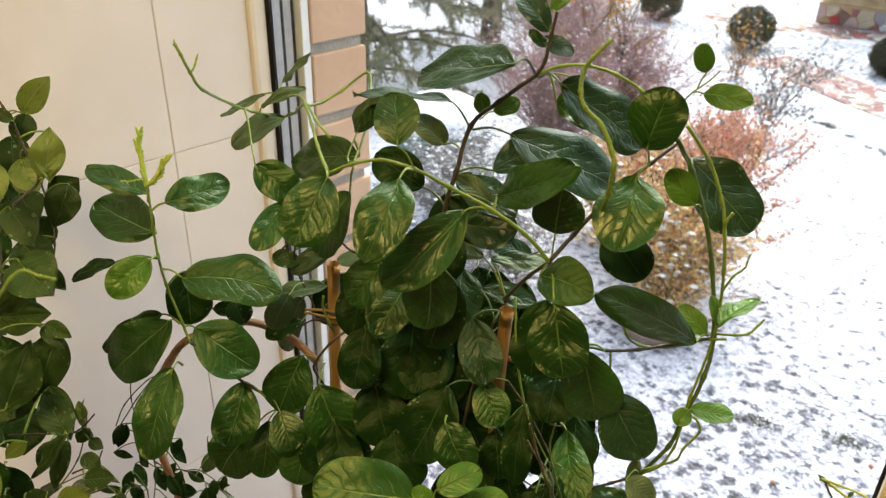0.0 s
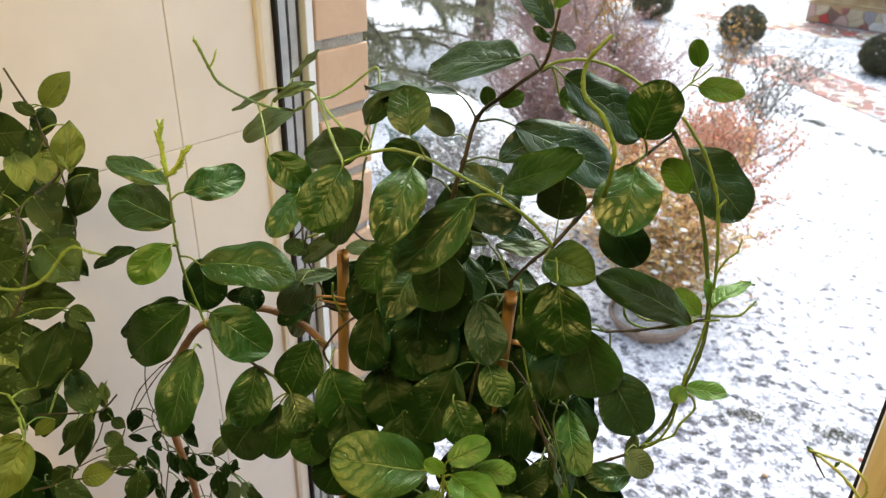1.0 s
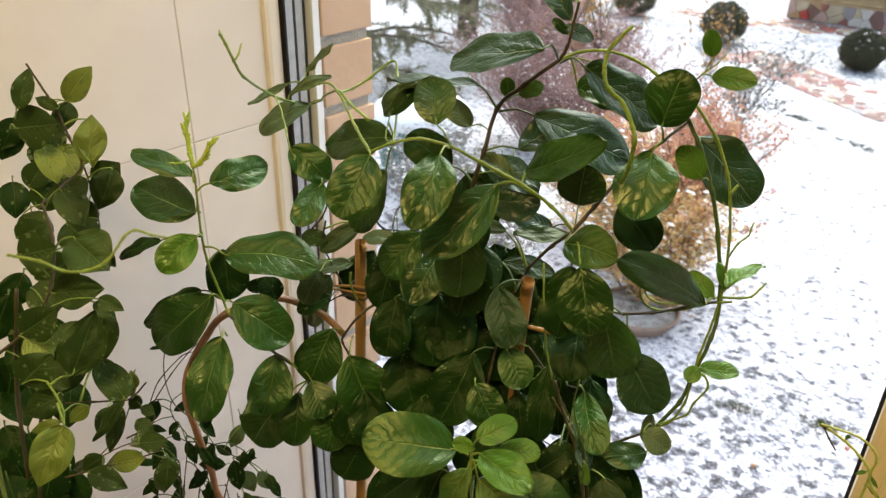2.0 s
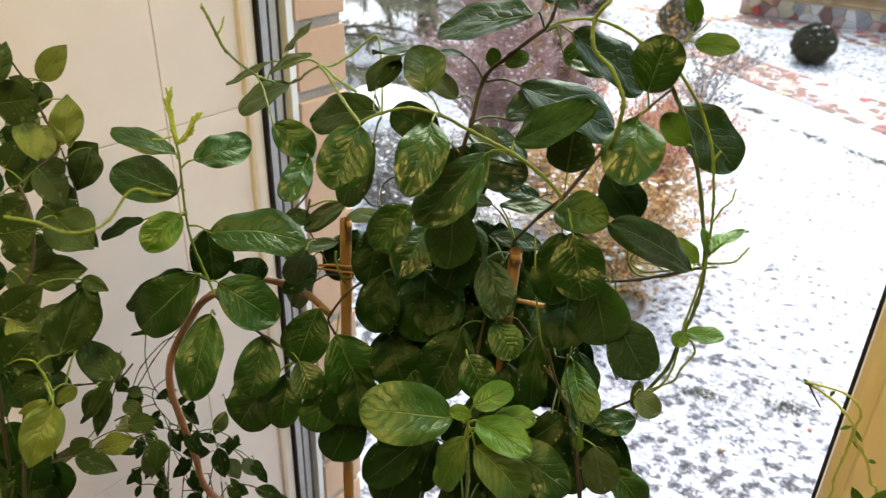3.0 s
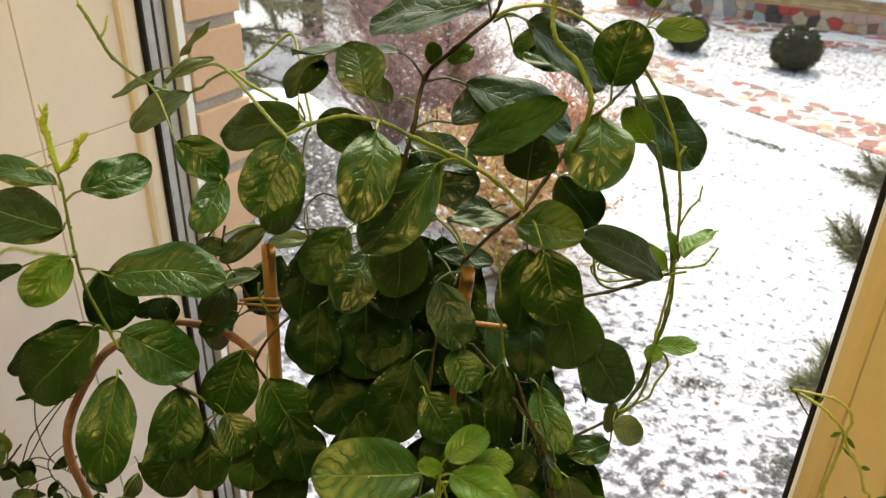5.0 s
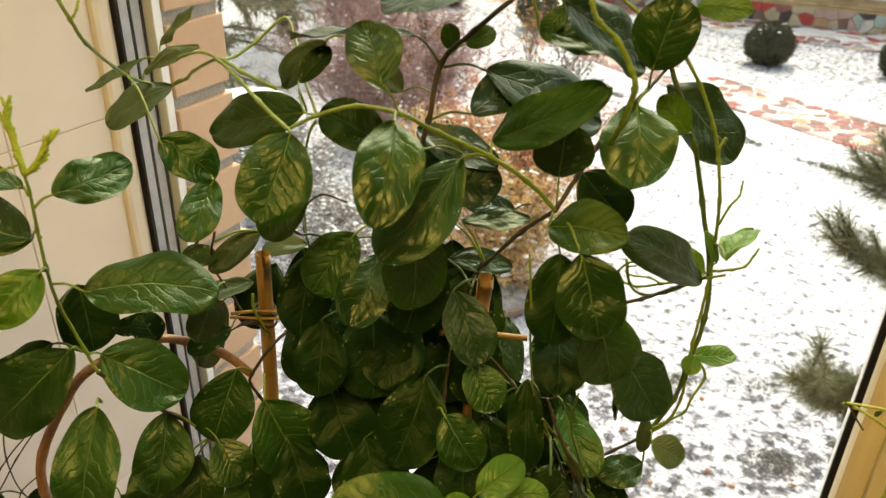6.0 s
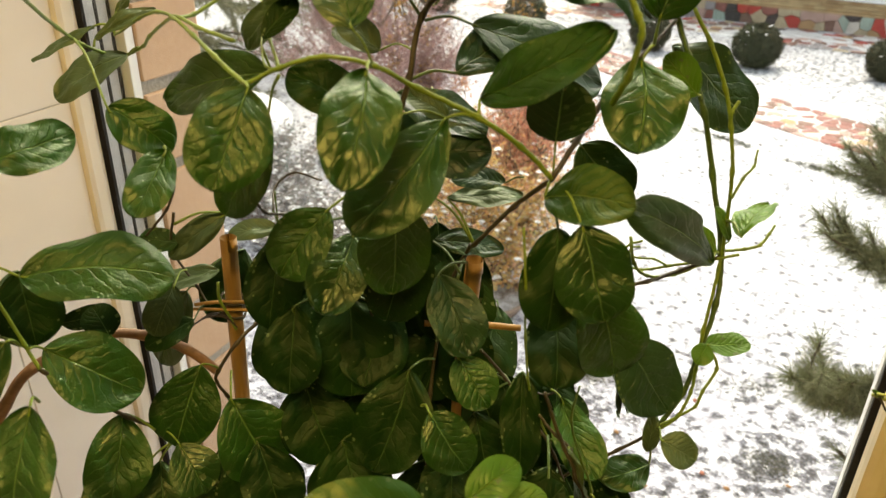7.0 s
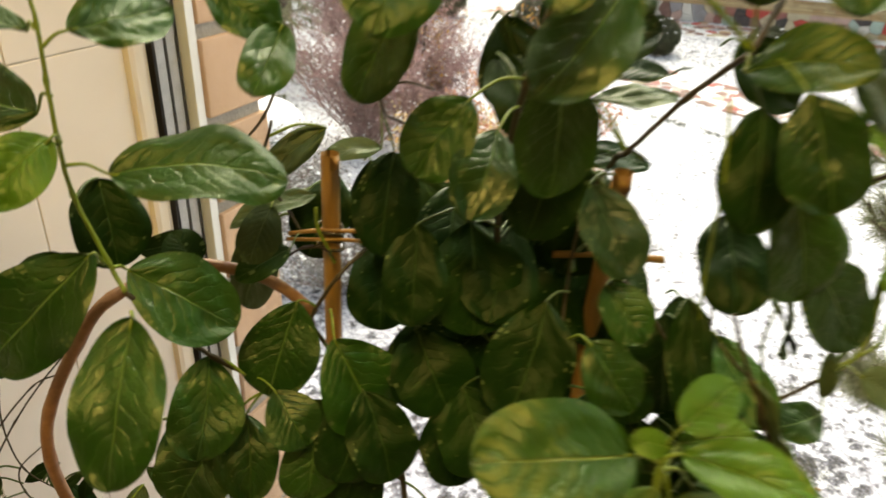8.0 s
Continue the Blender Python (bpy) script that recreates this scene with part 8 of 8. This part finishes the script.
leaf(LOW, (-0.783, 0.345, 0.743), (-0.795, 0.367, 0.767), (-0.767, 0.370, 0.743), 0.015, (0.62, -0.42, 0.66), DARK_SHADE, SLIM)
leaf(LOW, (-0.781, 0.306, 0.734), (-0.808, 0.307, 0.727), (-0.781, 0.308, 0.702), 0.015, (0.65, -0.36, 0.67), DARK_SHADE, SLIM)
leaf(LOW, (-0.743, 0.393, 0.700), (-0.724, 0.401, 0.726), (-0.721, 0.391, 0.708), 0.010, (0.68, -0.60, 0.42), DARK_SHADE, SLIM)
leaf(LOW, (-0.800, 0.331, 0.815), (-0.830, 0.327, 0.804), (-0.829, 0.310, 0.776), 0.016, (0.74, -0.57, 0.36), DARK_SHADE, SLIM)

# the thin vine that climbs by the window post
TENDRIL = speckled("tendril_green", (0.26, 0.33, 0.06), (0.40, 0.45, 0.10), 50, 0.5)
VINE = thing("thin_vine", (0.03, 0.60, 0.50), "thin pale green vine climbing by the window post", "houseplant")
pot(VINE, 0.09, 0.52, CLAY, "small tall clay pot of the thin vine")
stem(VINE, TENDRIL, 1.5, 1.9, (-0.064, 0.605, 1.011), (-0.054, 0.605, 1.010), (-0.039, 0.605, 1.005), (-0.023, 0.605, 0.995), (-0.011, 0.605, 0.983), (-0.009, 0.605, 0.966), (-0.010, 0.605, 0.940), (-0.011, 0.605, 0.909), (-0.010, 0.605, 0.877), (-0.03, 0.60, 0.70), (0.02, 0.60, 0.47))
stem(VINE, TENDRIL, 1.3, 1.7, (-0.062, 0.600, 1.016), (-0.048, 0.600, 1.018), (-0.028, 0.600, 1.019), (-0.014, 0.600, 1.012), (-0.008, 0.600, 1.000), (-0.009, 0.600, 0.984), (-0.004, 0.600, 0.969), (0.010, 0.600, 0.953), (0.020, 0.600, 0.929), (0.030, 0.600, 0.903), (0.045, 0.60, 0.70), (0.03, 0.60, 0.47))
stem(VINE, BARK, 1.2, 0.8, (-0.059, 0.603, 1.012), (-0.052, 0.603, 1.002), (-0.043, 0.603, 0.991))
leaf(VINE, (0.030, 0.600, 0.900), (0.026, 0.598, 0.908), (0.044, 0.594, 0.938), 0.013, (-0.3, -0.8, 0.5), YOUNG, SLIM)
leaf(VINE, (0.030, 0.600, 0.898), (0.020, 0.598, 0.902), (0.006, 0.594, 0.920), 0.010, (-0.3, -0.8, 0.5), YOUNG, SLIM)
for p, d in (((-0.054, 0.605, 1.010), (-0.012, -0.004, 0.008)), ((-0.039, 0.605, 1.005), (0.004, -0.004, 0.012)), ((-0.011, 0.605, 0.983), (-0.010, -0.006, -0.006)),
             ((-0.009, 0.600, 0.984), (0.010, -0.006, -0.008)), ((-0.009, 0.605, 0.966), (0.014, -0.006, -0.004)), ((0.010, 0.600, 0.953), (0.008, -0.006, 0.006))):
    leaf(VINE, p, Vector(p) + Vector(d) * 0.15, Vector(p) + Vector(d), 0.004, (-0.3, -0.8, 0.5), YOUNG, SLIM)

# buds of the young shoots: a spike of small swollen scales
BUD = speckled("bud_green", (0.24, 0.38, 0.04), (0.40, 0.50, 0.07), 60, 0.5)


def bud(points, thick, seed):
    r = random.Random(seed)
    bm = bmesh.new()
    o, scales = MAIN.location, []
    line = smooth_line([Vector(p) - o for p in points], 5)
    tube([Vector(p) - o for p in points], thick * 0.75, thick * 0.6, 8, bm, step=3, knots=0.25)
    for k, p in enumerate(line[1:]):
        ax = (line[min(k + 2, len(line) - 1)] - line[k]).normalized()
        for q in range(2):
            side = Vector((r.uniform(-1, 1), r.uniform(-1, 1), r.uniform(-1, 1)))
            d = (ax * 2.6 + (side - ax * side.dot(ax)).normalized()).normalized() * thick * r.uniform(1.8, 3.4)
            scales.append(tube([p, p + d * 0.45, p + d], thick * 0.42, thick * 0.34, 7, step=2, knots=0.2))
    core = part("bud", bm, BUD, MAIN, "yellow-green bud spike")
    for s in scales:
        part("bud_scale", s, BUD, core)


bud(((-0.660, 0.329, 1.203), (-0.667, 0.332, 1.221), (-0.672, 0.334, 1.237), (-0.674, 0.337, 1.249)), 0.0034, 1)
bud(((-0.660, 0.329, 1.204), (-0.653, 0.334, 1.210), (-0.648, 0.340, 1.222), (-0.644, 0.346, 1.231)), 0.0032, 2)
bud(((-0.665, 0.330, 1.210), (-0.669, 0.319, 1.209), (-0.674, 0.313, 1.209)), 0.0012, 3)
bud(((-0.652, 0.388, 1.306), (-0.656, 0.383, 1.322), (-0.659, 0.382, 1.329), (-0.662, 0.382, 1.334)), 0.0011, 4)
bud(((-0.652, 0.388, 1.305), (-0.647, 0.391, 1.313), (-0.647, 0.394, 1.321)), 0.0012, 5)

# ---- pieces: bricks and stones ----
BRICK_P = 0.128
for k in range(-20, 14):
    z = 1.205 + k * BRICK_P
    if not -2.45 < z < 2.75:
        continue
    jit = rnd.uniform(-0.0015, 0.0015)
    part("brick", box((-1.26, OUT, z), (-1.005 + jit, 0.96 + jit, z + BRICK_P - 0.020 + rnd.uniform(-0.001, 0.001)), 0.003), BRICK, wall_n, smooth=False)


def cells(w, h, size, r, jitter=0.49):
    """Irregular polygons that fill a rectangle, as broken stone does: each point's own share of the plane."""
    nx, ny = max(1, round(w / size)), max(1, round(h / size))
    pts = [((i + 0.5 + r.uniform(-jitter, jitter)) * w / nx, (j + 0.5 + r.uniform(-jitter, jitter)) * h / ny) for i in range(nx) for j in range(ny)]
    out = []
    for p in pts:
        poly = [(0, 0), (w, 0), (w, h), (0, h)]
        for q in pts:
            if q is p or abs(q[0] - p[0]) > 3 * size or abs(q[1] - p[1]) > 3 * size:
                continue
            mx, my = (p[0] + q[0]) / 2, (p[1] + q[1]) / 2
            nxv, nyv = q[0] - p[0], q[1] - p[1]
            side = [(a[0] - mx) * nxv + (a[1] - my) * nyv for a in poly]
            cut = []
            for k in range(len(poly)):
                a, b, sa, sb = poly[k], poly[(k + 1) % len(poly)], side[k], side[(k + 1) % len(poly)]
                if sa <= 0:
                    cut.append(a)
                if sa * sb < 0:
                    t = sa / (sa - sb)
                    cut.append((a[0] + (b[0] - a[0]) * t, a[1] + (b[1] - a[1]) * t))
            poly = cut
            if len(poly) < 3:
                break
        if len(poly) >= 3:
            out.append((p, poly))
    return out


def stone_mat(name, c, rough=0.6):
    return speckled(name, tuple(v * 0.8 for v in c), tuple(min(1, v * 1.12) for v in c), 5, rough, relief=0.3, distance=0.004)


STONES = [stone_mat("stone_" + n, c) for n, c in (("rust", (0.30, 0.115, 0.10)), ("pink", (0.50, 0.33, 0.29)), ("cream", (0.52, 0.43, 0.30)),
          ("brown", (0.22, 0.12, 0.10)), ("grey", (0.32, 0.30, 0.32)), ("red", (0.50, 0.06, 0.05)), ("white", (0.66, 0.62, 0.58)), ("mint", (0.36, 0.45, 0.40)), ("black", (0.06, 0.05, 0.055)), ("tan", (0.48, 0.30, 0.16)))]


def stone(parent, poly, centre, place, thick, mat, shrink=0.90):
    """One flat broken stone with a bevelled upper edge."""
    bm = bmesh.new()
    lo = [bm.verts.new(place(centre[0] + (a - centre[0]) * shrink, centre[1] + (b - centre[1]) * shrink, 0)) for a, b in poly]
    mid = [bm.verts.new(place(centre[0] + (a - centre[0]) * shrink, centre[1] + (b - centre[1]) * shrink, thick * 0.7)) for a, b in poly]
    hi = [bm.verts.new(place(centre[0] + (a - centre[0]) * shrink * 0.94, centre[1] + (b - centre[1]) * shrink * 0.94, thick)) for a, b in poly]
    n = len(poly)
    for a, b in ((lo, mid), (mid, hi)):
        for k in range(n):
            bm.faces.new((a[k], a[(k + 1) % n], b[(k + 1) % n], b[k]))
    bm.faces.new(hi)
    bmesh.ops.recalc_face_normals(bm, faces=bm.faces)
    return part("stone", bm, mat, parent, smooth=False)


SLUSH = speckled("slush", (0.55, 0.53, 0.54), (0.85, 0.86, 0.88), 3.5, 0.8, relief=0.5, distance=0.01)


def paving(name, start, along, length, width, size, weights, bare, label, seed):
    """A strip of broken-stone paving lying on the ground, part of it still under snow."""
    r = random.Random(seed)
    a = Vector(along).normalized()
    b = Vector((-a.y, a.x, 0))
    o = Vector(start)
    root = thing(name, o, label, "paving", kind="structure")
    bed = bmesh.new()
    nx, ny = 60, 10

    def place(s, t, h):
        p = a * s + b * t
        return Vector((p.x, p.y, ground_height(o.x + p.x, o.y + p.y) - o.z + h))

    rows = [[bed.verts.new(place(length * i / nx, width * j / ny, -0.05 if i in (0, nx) or j in (0, ny) else 0.006)) for j in range(ny + 1)] for i in range(nx + 1)]
    for i in range(nx):
        for j in range(ny):
            bed.faces.new((rows[i][j], rows[i + 1][j], rows[i + 1][j + 1], rows[i][j + 1]))
    part("bed", bed, SLUSH, root, "slushy mortar bed")
    for c, poly in cells(length, width, size, r):
        if noise.noise(Vector((c[0] * 0.8, c[1] * 0.8, seed))) + r.uniform(-0.35, 0.35) > bare:
            continue
        stone(root, poly, c, lambda s, t, h: place(s, t, h - 0.020), 0.034, r.choices(STONES, weights)[0])
    return root


paving("garden_path", (2.8, 12.2, GROUND + 0.02), (-5.0, 3.1, 0), 9.0, 1.4, 0.21, (7, 4, 1.0, 6, 1.2, 0.5, 1.5, 0, 0, 0.3), 0.30,
       "broken-stone garden path half covered with snow", 51)
paving("house_apron", (7.42, 20.24, GROUND + 0.02), (-7.5, 0.70, 0), 15.5, 2.0, 0.26, (4, 3, 1.2, 4, 1, 1.2, 2, 0.5, 0.3, 1), 0.08,
       "broken-stone paving along the house, patchy with snow", 52)

# the neighbouring house: plinth of broken stone, yellow brick and white sill
HOUSE_A = Vector((-7.5, 0.70, 0)).normalized()
HOUSE_N = Vector((-abs(HOUSE_A.y), -abs(HOUSE_A.x), 0)).normalized()
HOUSE_O = Vector((7.44, 20.39, GROUND))
YELLOW = [stone_mat("yellow_brick_" + n, c, 0.85) for n, c in (("light", (0.60, 0.46, 0.27)), ("mid", (0.54, 0.40, 0.23)), ("deep", (0.48, 0.33, 0.18)))]
JOINT = speckled("brown_joint", (0.30, 0.22, 0.17), (0.40, 0.31, 0.25), 20, 0.95)
house = thing("neighbour_house", HOUSE_O, "yellow brick house on a plinth of coloured broken stone", "house")
LONG, PLINTH = 13.2, 0.44
DEPTH = -HOUSE_N


def slab(s0, s1, z0, z1, d0, d1):
    bm = bmesh.new()
    vs = [bm.verts.new(HOUSE_A * s + DEPTH * d + Vector((0, 0, z))) for s in (s0, s1) for d in (d0, d1) for z in (z0, z1)]
    for q in ((0, 1, 3, 2), (4, 6, 7, 5), (0, 4, 5, 1), (2, 3, 7, 6), (1, 5, 7, 3), (0, 2, 6, 4)):
        bm.faces.new([vs[i] for i in q])
    bmesh.ops.recalc_face_normals(bm, faces=bm.faces)
    return bm


part("core", slab(0, LONG, -0.3, 3.6, 0.03, 6.0), JOINT, house, smooth=False)
part("plinth_core", slab(-0.04, LONG + 0.04, -0.3, PLINTH, -0.05, 0.03), JOINT, house, smooth=False)
part("roof", slab(-0.3, LONG + 0.3, 3.6, 3.8, -0.12, 6.4), JOINT, house, smooth=False)
r2 = random.Random(61)
for c, poly in cells(LONG, PLINTH, 0.26, r2):
    stone(house, poly, c, lambda s, t, h: HOUSE_A * s + Vector((0, 0, t)) + HOUSE_N * (0.05 + h), 0.04,
          r2.choices(STONES, (2, 3, 3.5, 2.2, 2.2, 1.6, 2.4, 1.0, 1.2, 2.2))[0], 0.965)
part("ledge", slab(-0.05, LONG + 0.05, PLINTH, PLINTH + 0.05, -0.09, 0.03), YELLOW[2], house, "thin stone ledge", False)
BW, BH = 0.25, 0.085
bricks = 0
for row in range(7):
    s = -BW / 2 if row % 2 else 0.0
    while s < LONG:
        a0, a1 = max(s + 0.006, 0), min(s + BW - 0.006, LONG)
        z0 = PLINTH + 0.056 + row * BH
        if a1 - a0 > 0.03 and (row < 4 or bricks < 260):
            bricks += 1
            part("brick", slab(a0, a1, z0, z0 + BH - 0.012, -0.012, 0.03), r2.choice(YELLOW), house, smooth=False)
        s += BW
WHITE = speckled("white_paint", (0.76, 0.76, 0.76), (0.84, 0.84, 0.84), 4, 0.5)
for s0 in (1.2, 5.2, 9.4):
    wdw = part("window", slab(s0, s0 + 2.6, PLINTH + 0.40, PLINTH + 2.1, -0.02, 0.02), WHITE, house, "white framed window", False)
    part("sill", slab(s0 - 0.12, s0 + 2.72, PLINTH + 0.33, PLINTH + 0.40, -0.16, 0.02), PURE_SNOW, wdw, "window sill under snow", False)
